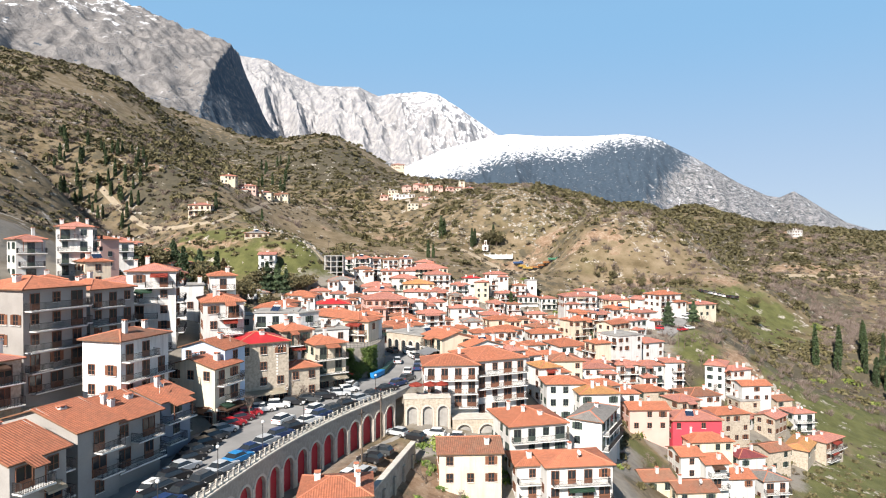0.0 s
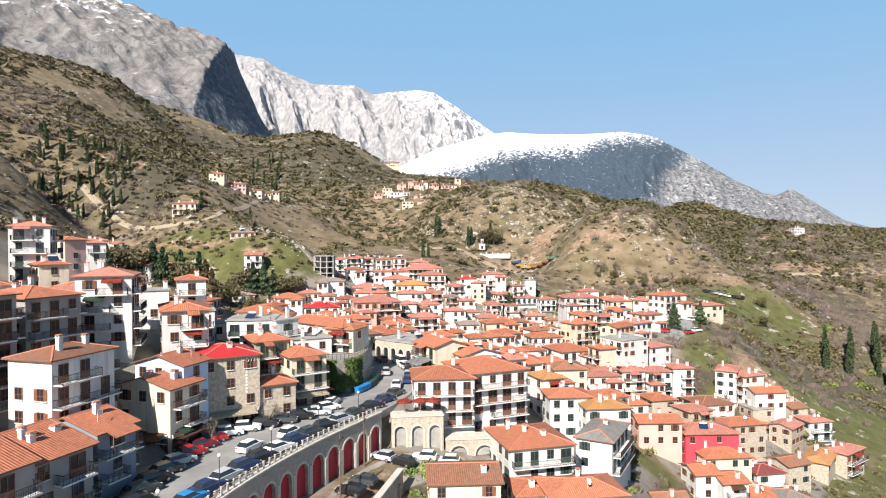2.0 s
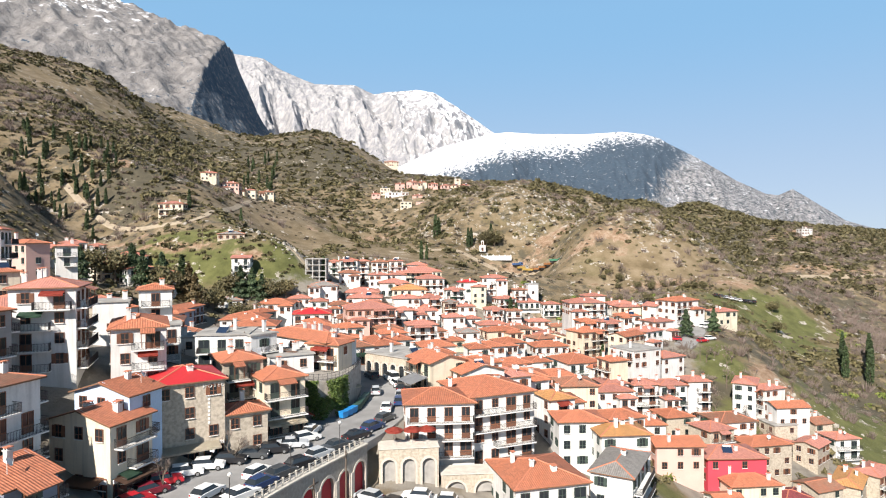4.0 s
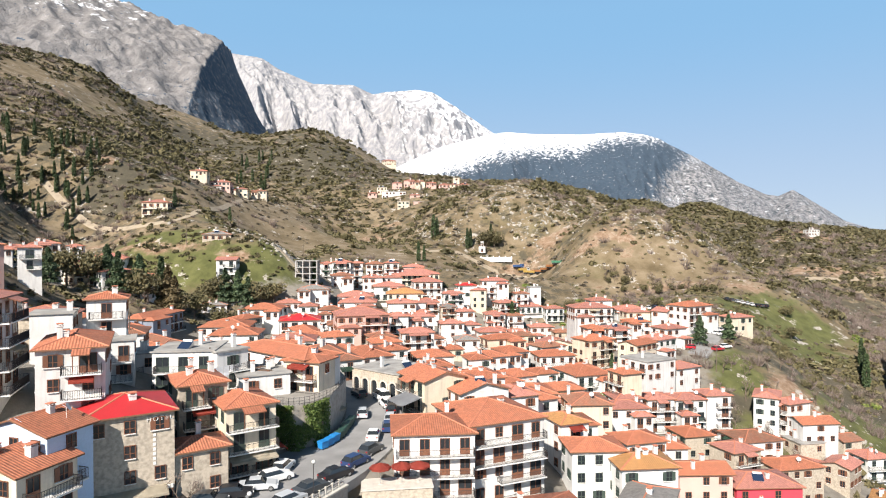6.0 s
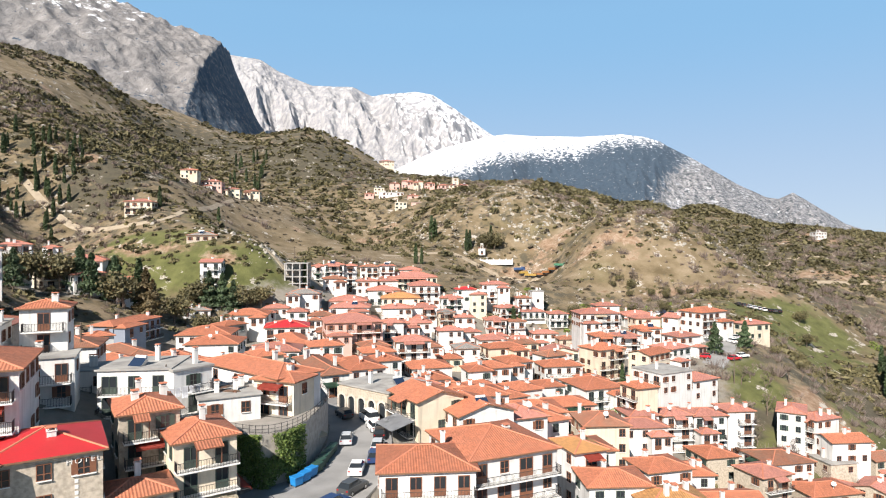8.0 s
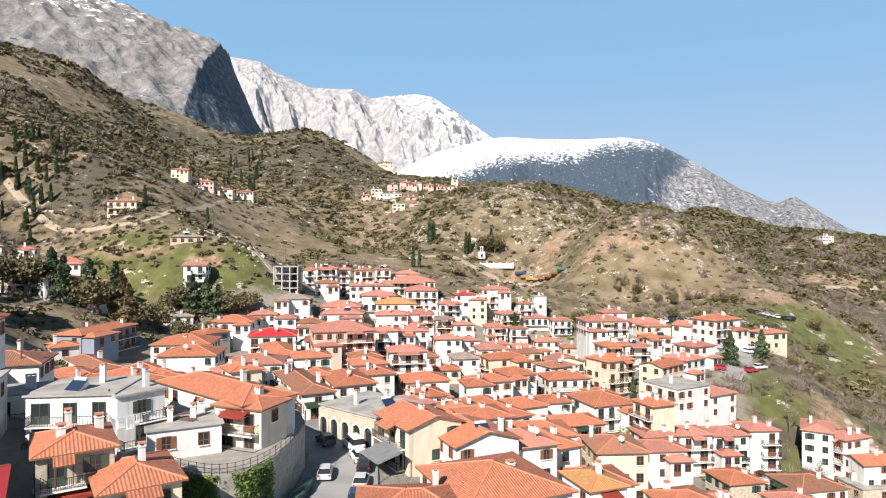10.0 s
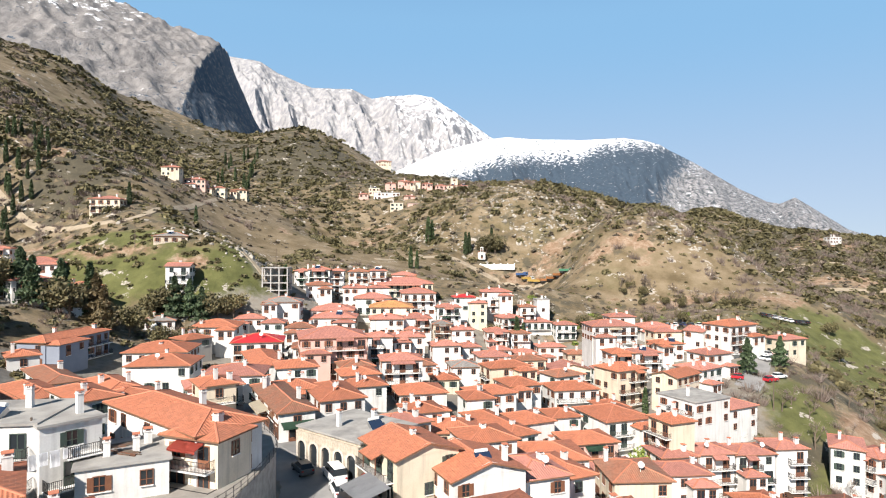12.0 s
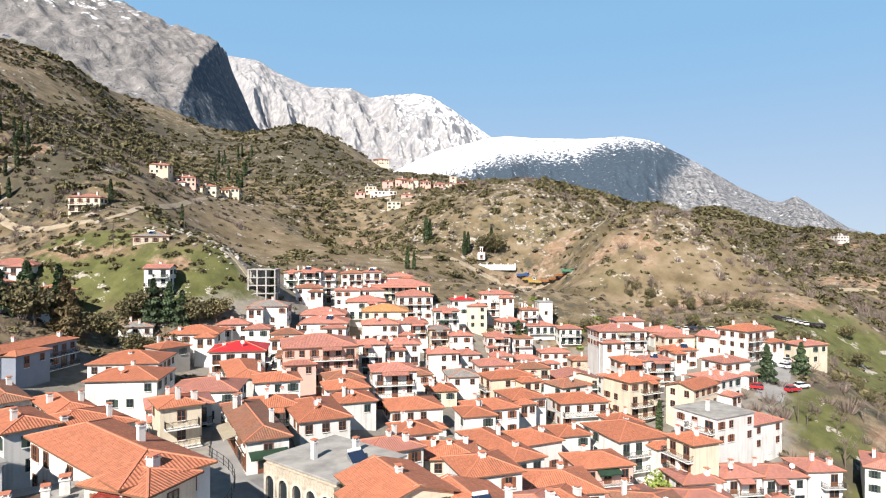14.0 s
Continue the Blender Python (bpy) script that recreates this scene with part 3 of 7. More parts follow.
def window_mesh(w, h, door, shutters):
    """Frame, mullion, panes, sill and, where open, a pair of shutters, as one relief on the wall. It looks to -y."""
    t, s = 0.08, 0.5 * w
    xs = [-w / 2 - t, -w / 2, -0.04, 0.04, w / 2, w / 2 + t]
    zs = [-0.14, -0.06, 0.0, h * 0.36, h * 0.36 + 0.06, h, h + t]
    F, P, K = 0.08, 0.03, 0.06
    cols = [F, P, F, P, F]
    rows = [[0.17] * 5, [F] * 5, [F, K, F, K, F] if door else cols, [F] * 5, cols, [F] * 5]
    mats = [[2] * 5, [0] * 5, [0, 0, 0, 0, 0] if door else [0, 1, 0, 1, 0], [0] * 5, [0, 1, 0, 1, 0], [0] * 5]
    if door:
        rows[0] = [0.09] * 5
    if shutters:
        xs = [-w / 2 - t - s] + xs + [w / 2 + t + s]
        rows = [[0.17 if k == 0 else (0.0 if k in (1, 5) else 0.07)] + r + [0.17 if k == 0 else (0.0 if k in (1, 5) else 0.07)] for k, r in enumerate(rows)]
        mats = [[r[0]] + r + [r[-1]] for r in mats]
    bm = relief(xs, zs, rows, mats)
    me = bpy.data.meshes.new("window")
    bm.to_mesh(me)
    bm.free()
    return me


def with_materials(me, *mats):
    me = me.copy()
    for m in mats:
        me.materials.append(m)
    return me


WINDOW, DOOR = [], []
for frame_mat in (M_WOOD, M_WOOD, M_SHUTTER):
    WINDOW.append(with_materials(window_mesh(0.95, 1.25, False, False), frame_mat, M_GLASS, M_PAINT))
    WINDOW.append(with_materials(window_mesh(0.85, 1.25, False, True), frame_mat, M_GLASS, M_PAINT))
    DOOR.append(with_materials(window_mesh(1.15, 2.05, True, False), frame_mat, M_GLASS, M_PAINT))
    DOOR.append(with_materials(window_mesh(1.6, 2.05, True, False), frame_mat, M_GLASS, M_PAINT))

RAILS, SLABS = {}, {}


def rail_mesh(w, deep):
    """Iron railing round three sides of a balcony."""
    key = (round(w * 2), round(deep * 4))
    if key not in RAILS:
        bm = bmesh.new()
        x, y = w / 2 - 0.05, -deep + 0.05
        path = [(-x, 0), (-x, y), (x, y), (x, 0)]
        for (x0, y0), (x1, y1) in zip(path, path[1:]):
            for z, r in ((0.98, 0.032), (0.12, 0.02)):
                bar(bm, (x0, y0, z), (x1, y1, z), r)
            n = max(2, int(math.hypot(x1 - x0, y1 - y0) / 0.15))
            for i in range(n):
                f = i / n
                px, py = x0 + (x1 - x0) * f, y0 + (y1 - y0) * f
                bar(bm, (px, py, 0.0), (px, py, 0.98), 0.023 if i else 0.035, 0, 3)
        me = bpy.data.meshes.new("railing")
        bm.to_mesh(me)
        bm.free()
        me.materials.append(M_IRON)
        RAILS[key] = me
    return RAILS[key]


def slab_mesh(w, deep):
    key = (round(w * 2), round(deep * 4))
    if key not in SLABS:
        bm = bmesh.new()
        box(bm, -w / 2, -deep, -0.16, w / 2, 0.04, 0)
        bmesh.ops.bevel(bm, geom=[e for e in bm.edges], offset=0.025, segments=1, affect="EDGES")
        me = bpy.data.meshes.new("balcony")
        bm.to_mesh(me)
        bm.free()
        me.materials.append(M_PAINT)
        SLABS[key] = me
    return SLABS[key]


def chimney_mesh(h, w):
    bm = bmesh.new()
    box(bm, -w, -w, -1.2, w, w, h, 0)
    box(bm, -w - 0.07, -w - 0.07, h, w + 0.07, w + 0.07, h + 0.09, 0)
    for sx in (-1, 1):
        for sy in (-1, 1):
            box(bm, sx * (w - 0.06) - 0.05, sy * (w - 0.06) - 0.05, h + 0.09, sx * (w - 0.06) + 0.05, sy * (w - 0.06) + 0.05, h + 0.3, 0)
    box(bm, -w - 0.05, -w - 0.05, h + 0.3, w + 0.05, w + 0.05, h + 0.38, 1)
    me = bpy.data.meshes.new("chimney")
    bm.to_mesh(me)
    bm.free()
    me.materials.append(WALL["white"])
    me.materials.append(M_RIDGE)
    return me


def canopy_mesh(w, deep, tile):
    """A tiled lean-to over a balcony, on two posts."""
    bm = bmesh.new()
    uv = bm.loops.layers.uv.new("tiles")
    fall = deep * 0.36
    v = box(bm, -w / 2, -deep, -0.12, w / 2, 0.02, 0.0, 1)
    for q in v:
        q.co.z += fall * (q.co.y / deep) + fall * 0.35
    top = [f for f in bm.faces if f.normal.z > 0.5 or (f.normal_update() or f.normal.z > 0.5)]
    for f in top:
        f.material_index = 0
        for lp in f.loops:
            lp[uv].uv = (lp.vert.co.x, lp.vert.co.y * 1.06)
    for s in (-1, 1):
        x = s * (w / 2 - 0.12)
        box(bm, x - 0.05, -deep + 0.5, -2.3, x + 0.05, -deep + 0.6, -fall * 0.4, 1)
    me = bpy.data.meshes.new("canopy")
    bm.to_mesh(me)
    bm.free()
    me.materials.append(tile)
    me.materials.append(M_WOOD)
    return me


def awning_mesh(w, deep, cloth):
    """A cloth awning with a hanging front edge, on thin arms."""
    bm = bmesh.new()
    n = max(2, int(w / 0.6))
    rows = []
    for y, z in ((0, 0), (-deep * 0.5, -0.17), (-deep, -0.38), (-deep, -0.62)):
        rows.append([bm.verts.new((-w / 2 + w * i / n, y, z - 0.03 * (i % 2) * (y < 0))) for i in range(n + 1)])
    for a, b in zip(rows, rows[1:]):
        for i in range(n):
            bm.faces.new((a[i], a[i + 1], b[i + 1], b[i]))
    bmesh.ops.solidify(bm, geom=bm.faces[:], thickness=0.02)
    for s in (-1, 1):
        bar(bm, (s * w * 0.47, 0, -0.5), (s * w * 0.47, -deep + 0.05, -0.45), 0.025, 1)
    me = bpy.data.meshes.new("awning")
    bm.to_mesh(me)
    bm.free()
    me.materials.append(cloth)
    me.materials.append(M_STEEL)
    return me


CLOTHS = [M_AWNING, material("brown_awning", (0.16, 0.09, 0.06), 0.85, (0.12, 0.07, 0.05), 1.5, 0.5, 0.2, 14), material("cream_awning", (0.62, 0.55, 0.43), 0.85, (0.5, 0.44, 0.34), 1.5, 0.5, 0.2, 14), material("green_awning", (0.05, 0.11, 0.07), 0.85, (0.04, 0.08, 0.05), 1.5, 0.5, 0.2, 14)]


def shop_mesh(w, frame_mat):
    """A glazed shop front: plinth, two panes, a door leaf and a sign board above."""
    xs = [-w / 2, -w / 2 + 0.1, -0.3, -0.2, 0.45, 0.55, w / 2 - 0.1, w / 2]
    zs = [0, 0.1, 0.5, 2.1, 2.2, 2.62]
    F, P = 0.1, 0.02
    rows = [[F] * 7, [F, 0.06, F, P, F, 0.06, F], [F, P, F, P, F, P, F], [F] * 7, [0.16] * 7]
    mats = [[0] * 7, [0, 0, 0, 1, 0, 0, 0], [0, 1, 0, 1, 0, 1, 0], [0] * 7, [2] * 7]
    bm = relief(xs, zs, rows, mats)
    me = bpy.data.meshes.new("shop_front")
    bm.to_mesh(me)
    bm.free()
    for m in (frame_mat, M_GLASS, M_PAINT if frame_mat is M_WOOD else M_FASCIA):
        me.materials.append(m)
    return me


SHOP = [shop_mesh(2.5, M_WOOD), shop_mesh(2.3, M_IRON), shop_mesh(2.1, M_WOOD)]


def heater_meshes():
    """A tilted glass collector on its frame, and the tank behind its upper edge."""
    bm = bmesh.new()
    tilt = Matrix.Translation((0, 0, 0.42)) @ Matrix.Rotation(radians(36), 4, "X")
    v = box(bm, -0.95, -0.75, -0.5, 0.95, 0.75, 0.06, 1)
    for q in v[:4]:
        q.co.x *= 0.9
    top = [f for f in bm.faces if all(q in v[4:] for q in f.verts)]
    bmesh.ops.inset_individual(bm, faces=top, thickness=0.06, depth=-0.01)
    for f in top:
        f.material_index = 0
    for q in bm.verts:
        q.co = tilt @ q.co
    panels = bpy.data.meshes.new("solar_heater")
    bm.to_mesh(panels)
    bm.free()
    panels.materials.append(M_SOLAR)
    panels.materials.append(M_STEEL)
    bm = bmesh.new()
    bar(bm, (-0.75, 0.72, 0.98), (0.75, 0.72, 0.98), 0.22, 0, 12)
    tank = bpy.data.meshes.new("tank")
    bm.to_mesh(tank)
    bm.free()
    tank.materials.append(M_PAINT)
    return panels, tank


HEATER = heater_meshes()


def dish_mesh():
    bm = bmesh.new()
    bar(bm, (0, 0, -0.5), (0, 0, 1.1), 0.03, 0, 5)
    aim = Matrix.Translation((0, -0.12, 1.1)) @ Matrix.Rotation(radians(60), 4, "X")
    rings = [[bm.verts.new(aim @ Vector((r * math.cos(t), r * math.sin(t), 0.5 * r * r))) for t in (2 * math.pi * i / 14 for i in range(14))] for r in (0.06, 0.25, 0.45)]
    for a, b in zip(rings, rings[1:]):
        for i in range(14):
            bm.faces.new((a[i], a[(i + 1) % 14], b[(i + 1) % 14], b[i]))
    bm.faces.new(rings[0])
    bar(bm, aim @ Vector((0, -0.42, 0.1)), aim @ Vector((0, 0, 0.45)), 0.02, 0, 4)
    me = bpy.data.meshes.new("satellite_dish")
    bm.to_mesh(me)
    bm.free()
    me.materials.append(M_PAINT)
    return me


DISH = dish_mesh()
CHIMNEYS = [chimney_mesh(1.2, 0.28), chimney_mesh(1.7, 0.27), chimney_mesh(1.0, 0.36)]

ROOF_WORDS = {"orange": "orange clay tile", "red": "red clay tile", "brown": "weathered brown tile", "tan": "tan tile", "grey": "grey slate", "crimson": "bright red sheet", "maroon": "dark maroon tile"}
WALL_WORDS = {"white": "white plastered", "cream": "cream plastered", "pink": "pink plastered", "grey": "shade-darkened grey rendered", "blue": "shade-darkened blue plastered", "skyblue": "sky-blue plastered", "crimson": "crimson plastered", "stone": "rubble stone"}
NUMBERS = {1: "one", 2: "two", 3: "three", 4: "four", 5: "five"}
rng = random.Random(7)


def face_frames(w, d):
    """The poses of the four walls: x along the wall, -y outwards, with their lengths. Front, right, back, left."""
    return [(pose(0, -d / 2, 0), w), (pose(w / 2, 0, 0, 0, 0, 90), d), (pose(0, d / 2, 0, 0, 0, 180), w), (pose(-w / 2, 0, 0, 0, 0, 270), d)]


def wing(thing, w, d, h, tile, wall):
    """A lower front wing with its own hipped roof, a balcony door and a window."""
    ww, dd, drop = w * rng.uniform(0.38, 0.55), rng.uniform(2.2, 3.2), rng.choice((0.0, 0.7, 2.62))
    px = rng.choice((-1, 1)) * (w - ww) / 2 * 0.96
    top = h - drop - 0.35
    annex = part("annex", box_mesh_bm(-ww / 2, -dd, 0, ww / 2, 0.1, top), WALL[wall], thing)
    annex.matrix_basis = pose(px, -d / 2, 0)
    place("roof", hip_roof(ww, dd + 1.2, 0.29 * (min(ww, dd + 1.2) / 2 + 0.35), 0.35, 0.14, "hip", TILE[tile]), annex, m=pose(0, -dd / 2 + 0.5, top - 0.05))
    if top > 3.2:
        place("door", DOOR[0], annex, m=pose(-ww * 0.2, -dd - 0.02, top - 2.5))
        place("window", WINDOW[0], annex, m=pose(ww * 0.26, -dd - 0.02, top - 1.75))


def box_mesh_bm(*sides):
    bm = bmesh.new()
    box(bm, *sides)
    return bm


def house(x, y, eave, w, d, turn, floors, roof, tile, wall, balconies, openings=True, style=None):
    """A house whose eaves stand at that height; its walls go down to the slope."""
    m = pose(x, y, 0, 0, 0, turn)
    corners = [m @ Vector((sx * w / 2, sy * d / 2, 0)) for sx in (-1, 1) for sy in (-1, 1)]
    base = min(land_at(c.x, c.y) for c in corners) - 0.5
    base = min(base, eave - 2.6 * floors + 0.2)
    thing = new("house")
    thing.matrix_basis = pose(x, y, base, 0, 0, turn)
    h = eave - base
    words = "terrace" if roof == "flat" else ROOF_WORDS[tile] + " roof"
    tagged(thing, f"{NUMBERS[floors]}-storey {WALL_WORDS[wall]} house with {'a flat roof ' if roof == 'flat' else ''}{words}", "house", "houses of the town")
    floor_h = 2.62
    bm = bmesh.new()
    box(bm, -w / 2, -d / 2, 0, w / 2, d / 2, h + (0.35 if roof == "flat" else 0.05))
    if roof in ("gr", "gl"):
        rise = 0.31 * (d if roof == "gr" else w) / 2 + 0.15
        if roof == "gr":
            for s in (-1, 1):
                f = [bm.verts.new((s * w / 2, -d / 2, h)), bm.verts.new((s * w / 2, d / 2, h)), bm.verts.new((s * w / 2, 0, h + rise))]
                bm.faces.new(f if s > 0 else f[::-1])
        else:
            for s in (-1, 1):
                f = [bm.verts.new((-w / 2, s * d / 2, h)), bm.verts.new((w / 2, s * d / 2, h)), bm.verts.new((0, s * d / 2, h + rise))]
                bm.faces.new(f if s < 0 else f[::-1])
    part("wall", bm, WALL[wall], thing)
    if roof == "flat":
        bm = bmesh.new()
        box(bm, -w / 2 - 0.25, -d / 2 - 0.25, h + 0.2, w / 2 + 0.25, d / 2 + 0.25, h + 0.42)
        part("roof", bm, M_FLAT, thing, "grey screeded flat roof")
    else:
        over = 0.45
        short = min(w, d) if roof == "hip" else (d if roof == "gr" else w)
        rise = 0.29 * (short / 2 + over)
        place("roof", hip_roof(w, d, rise, over, 0.16, roof, TILE[tile]), thing, m=pose(0, 0, h - (0.12 if roof != "hip" else 0.0)))
    if roof == "hip" and w > 7.5 and d > 6 and y > 150 and rng.random() < 0.45:
        wing(thing, w, d, h, tile, wall)
    style = rng.randrange(3) if style is None else style
    for side, (fm, length) in enumerate(face_frames(w, d)):
        if side == 2 or not openings:
            continue
        out = m.to_3x3() @ fm.to_3x3() @ Vector((0, -1, 0))
        mid = m @ fm @ Vector((0, 0, 0))
        if all((Vector((ex, ey, 0)) - mid).xy.dot(out.xy) < 0 for ex, ey in ((0, -10), (4, 92))):
            continue                                  # blind walls turned up the hill
        with_balcony = (side == 0 and "B" in balconies) or (side == 1 and "BB" == balconies) or (side == 3 and "b" in balconies)
        bays = max(1, int((length - 0.8) / 2.3))
        for f in range(floors):
            z = h - floor_h * (f + 1)
            if z < 0.2:
                continue
            deep = 1.25
            wide = length * rng.choice((0.6, 0.86, 0.96)) if with_balcony else 0
            if with_balcony and wide > 1.6 and z > 1.0:
                off = 0 if wide > 0.7 * length else rng.choice((-1, 1)) * (length - wide) / 2 * 0.8
                place_m = fm @ pose(off, 0, z)
                bal = place("balcony", slab_mesh(wide, deep), thing, m=place_m)
                place("railing", rail_mesh(wide, deep), bal)
                if f == 0 and rng.random() < 0.4 and roof != "flat":
                    place("canopy", canopy_mesh(wide * rng.choice((0.45, 0.7)), 1.75, TILE[tile]), thing, m=fm @ pose(off, 0, z + 2.62))
                elif rng.random() < 0.16:
                    place("awning", awning_mesh(min(wide * 0.6, 4.0), 1.3, rng.choice(CLOTHS)), thing, m=fm @ pose(off, 0, z + 2.35))
            else:
                off, wide = 0, 0
            for k in range(bays):
                px = (k + 0.5) * length / bays - length / 2
                on = wide and abs(px - off) < wide / 2 - 0.3
                if not on and rng.random() < 0.26:
                    continue
                if on and rng.random() < 0.75:
                    place("door", DOOR[style * 2 + (rng.random() < 0.3)], thing, m=fm @ pose(px, -0.02, z + 0.02))
                else:
                    place("window", WINDOW[style * 2 + (rng.random() < 0.4)], thing, m=fm @ pose(px, -0.02, z + 0.85))
        dist, half, level = (float(v[0]) for v in street_at(np.array([mid.x]), np.array([mid.y])))
        if dist < 0 and abs(dist) < half + 5.5 and 20 < mid.y < 160:
            # shops at street level
            sides, z = max(1, int(length / 2.7)), max(level - base, 0.1)
            if z + 2.9 < h - floor_h * floors + floor_h:
                for k in range(sides):
                    place("shop_front", SHOP[rng.randrange(len(SHOP))], thing, m=fm @ pose((k + 0.5) * length / sides - length / 2, -0.06, z + 0.05))
                if rng.random() < 0.8:
                    place("awning", awning_mesh(min(length * 0.92, 7.0), 1.7, rng.choice(CLOTHS)), thing, m=fm @ pose(0, 0, z + 2.75))
    lift = h + (0.42 if roof == "flat" else 0.16 + 0.29 * (0.45 + d * 0.24))
    if rng.random() < 0.07 and d > 6:
        heater = place("solar_heater", HEATER[0], thing, "solar water heater with dark glass panels", m=pose(rng.uniform(-0.15, 0.15) * w, -0.26 * d, lift - (0 if roof == "flat" else 0.12), 0, 0, rng.uniform(-25, 5)))
        place("tank", HEATER[1], heater)
    if rng.random() < 0.16:
        px, py = rng.uniform(-0.3, 0.3) * w, -0.30 * d
        place("satellite_dish", DISH, thing, m=pose(px, py, lift - 0.25, 0, 0, rng.uniform(-40, 40)))
    for _ in range(rng.choice((1, 1, 2, 3)) if min(w, d) > 5 else 1):
        px, py = rng.uniform(-0.38, 0.38) * w, rng.uniform(-0.3, 0.3) * d
        place("chimney", rng.choice(CHIMNEYS), thing, m=pose(px, py, h + 0.5))
    return thing


def arch_bay(ln, top, foot, half, spring, deep, stone, trim, infill):
    """A wall bay of that length with a round arch, its ring of cut stone and what closes it."""
    cx = ln / 2
    arc = [(cx + half * math.cos(t), spring + half * math.sin(t)) for t in np.linspace(0, math.pi, 13)]
    ring = [(0, foot), (cx - half, foot)] + arc[::-1] + [(cx + half, foot), (ln, foot), (ln, top), (0, top)]
    bm = bmesh.new()
    f = bm.faces.new([bm.verts.new((x, 0, z)) for x, z in ring])
    ext = bmesh.ops.extrude_face_region(bm, geom=[f])
    bmesh.ops.translate(bm, verts=[v for v in ext["geom"] if isinstance(v, bmesh.types.BMVert)], vec=(0, deep, 0))
    bmesh.ops.recalc_face_normals(bm, faces=bm.faces)
    bay = part("bay", bm, stone)
    bm = bmesh.new()
    inner = [(cx - half, foot)] + arc[::-1] + [(cx + half, foot)]
    outer = [(cx - half - 0.3, foot)] + [(cx + (half + 0.3) * math.cos(t), spring + (half + 0.3) * math.sin(t)) for t in np.linspace(math.pi, 0, 13)] + [(cx + half + 0.3, foot)]
    rows = [[bm.verts.new((x, yy, z)) for x, z in line] for line, yy in ((inner, -0.07), (outer, -0.07), (outer, 0.02), (inner, 0.02))]
    for a, b in zip(rows, rows[1:] + rows[:1]):
        for i in range(len(a) - 1):
            bm.faces.new((a[i], a[i + 1], b[i + 1], b[i]))
    bmesh.ops.recalc_face_normals(bm, faces=bm.faces)
    part("arch_ring", bm, trim, bay, "pale cut-stone arch ring")
    bm = bmesh.new()
    n = 8
    xs = [cx - half + 2 * half * i / n for i in range(n + 1)]
    lo = [bm.verts.new((x, deep * 0.6, foot)) for x in xs]
    hi = [bm.verts.new((x, deep * 0.6, spring + math.sqrt(max(half * half - (x - cx) ** 2, 0)))) for x in xs]
    for i in range(n):
        bm.faces.new((lo[i], lo[i + 1], hi[i + 1], hi[i]))
    ext = bmesh.ops.extrude_face_region(bm, geom=list(bm.faces))
    bmesh.ops.translate(bm, verts=[v for v in ext["geom"] if isinstance(v, bmesh.types.BMVert)], vec=(0, 0.1, 0))
    bmesh.ops.recalc_face_normals(bm, faces=bm.faces)
    part("infill_panel", bm, infill, bay)
    return bay


def concrete_frame(x, y, eave, w, d, turn, floors):
    base = land_at(x, y) - 0.5
    thing = new("unfinished_building")
    thing.matrix_basis = pose(x, y, min(base, eave - 11), 0, 0, turn)
    tagged(thing, "unfinished four-storey bare concrete frame with open floors", "building")
    h = eave - thing.matrix_basis.translation.z
    for f in range(floors + 1):
        bm = bmesh.new()
        z = h - 2.45 * f
        box(bm, -w / 2, -d / 2, z - 0.28, w / 2, d / 2, z)
        part("slab", bm, M_CONCRETE, thing)
    for i in range(4):
        for j in range(3):
            bm = bmesh.new()
            px, py = (i / 3 - 0.5) * (w - 0.5), (j / 2 - 0.5) * (d - 0.5)
            box(bm, px - 0.2, py - 0.2, 0, px + 0.2, py + 0.2, h - 0.28)
            part("column", bm, M_CONCRETE, thing)
    bm = bmesh.new()
    box(bm, -w / 2 + 0.3, 0.6, 0, w / 2 - 0.3, 0.8, h - 0.3)
    part("infill_wall", bm, M_CONCRETE, thing)


def arcade_hall(x, y, eave, w, d, turn, floors):
    thing = house(x, y, eave, w, d, turn, 1, "flat", "grey", "stone", "-", openings=False)
    thing.name = "market_hall"
    tagged(thing, "low stone hall with round arched openings and a flat roof", "hall")
    z0 = eave - thing.matrix_basis.translation.z - 4.6
    n = 5
    for i in range(n):
        bay = arch_bay(d / n, 4.45, 0.0, d / n * 0.5 - 0.45, 2.6, 0.35, WALL["stone"], M_TRIM, M_GLASS)
        bay.parent = thing
        bay.matrix_basis = pose(-w / 2 - 0.36, d / 2 - i * d / n, z0, 0, 0, 270)


concrete_frame(-52.8, 267.9, 54.2, 8.5, 7.3, 4, 4)
house(-47.7, 257.1, 43.9, 10.8, 9.2, 6, 3, "hip", "grey", "white", "b")
house(-50.8, 295.5, 52.0, 5.0, 6.5, 6, 3, "hip", "red", "white", "B")
house(-43.5, 291.7, 52.6, 7.8, 6.6, 6, 4, "hip", "red", "white", "B")
house(-37.4, 294.5, 52.1, 5.0, 6.5, 6, 4, "hip", "red", "white", "B")
house(-31.6, 309.7, 51.2, 7.8, 6.7, 6, 3, "hip", "brown", "white", "B")
house(-23.5, 304.7, 51.8, 6.4, 6.5, 8, 3, "hip", "red", "white", "B")
house(-14.6, 322.6, 49.4, 9.9, 8.4, 5, 2, "hip", "red", "white", "-")
house(-14.5, 307.8, 46.9, 24.1, 14.0, 4, 2, "hip", "red", "cream", "B")
house(-29.7, 286.0, 46.4, 8.2, 7.0, 8, 3, "hip", "red", "white", "b")
house(-22.2, 277.9, 43.5, 12.0, 10.2, 8, 2, "hip", "red", "white", "B")
house(-15.0, 268.3, 41.5, 13.6, 11.5, 5, 2, "hip", "tan", "cream", "-")
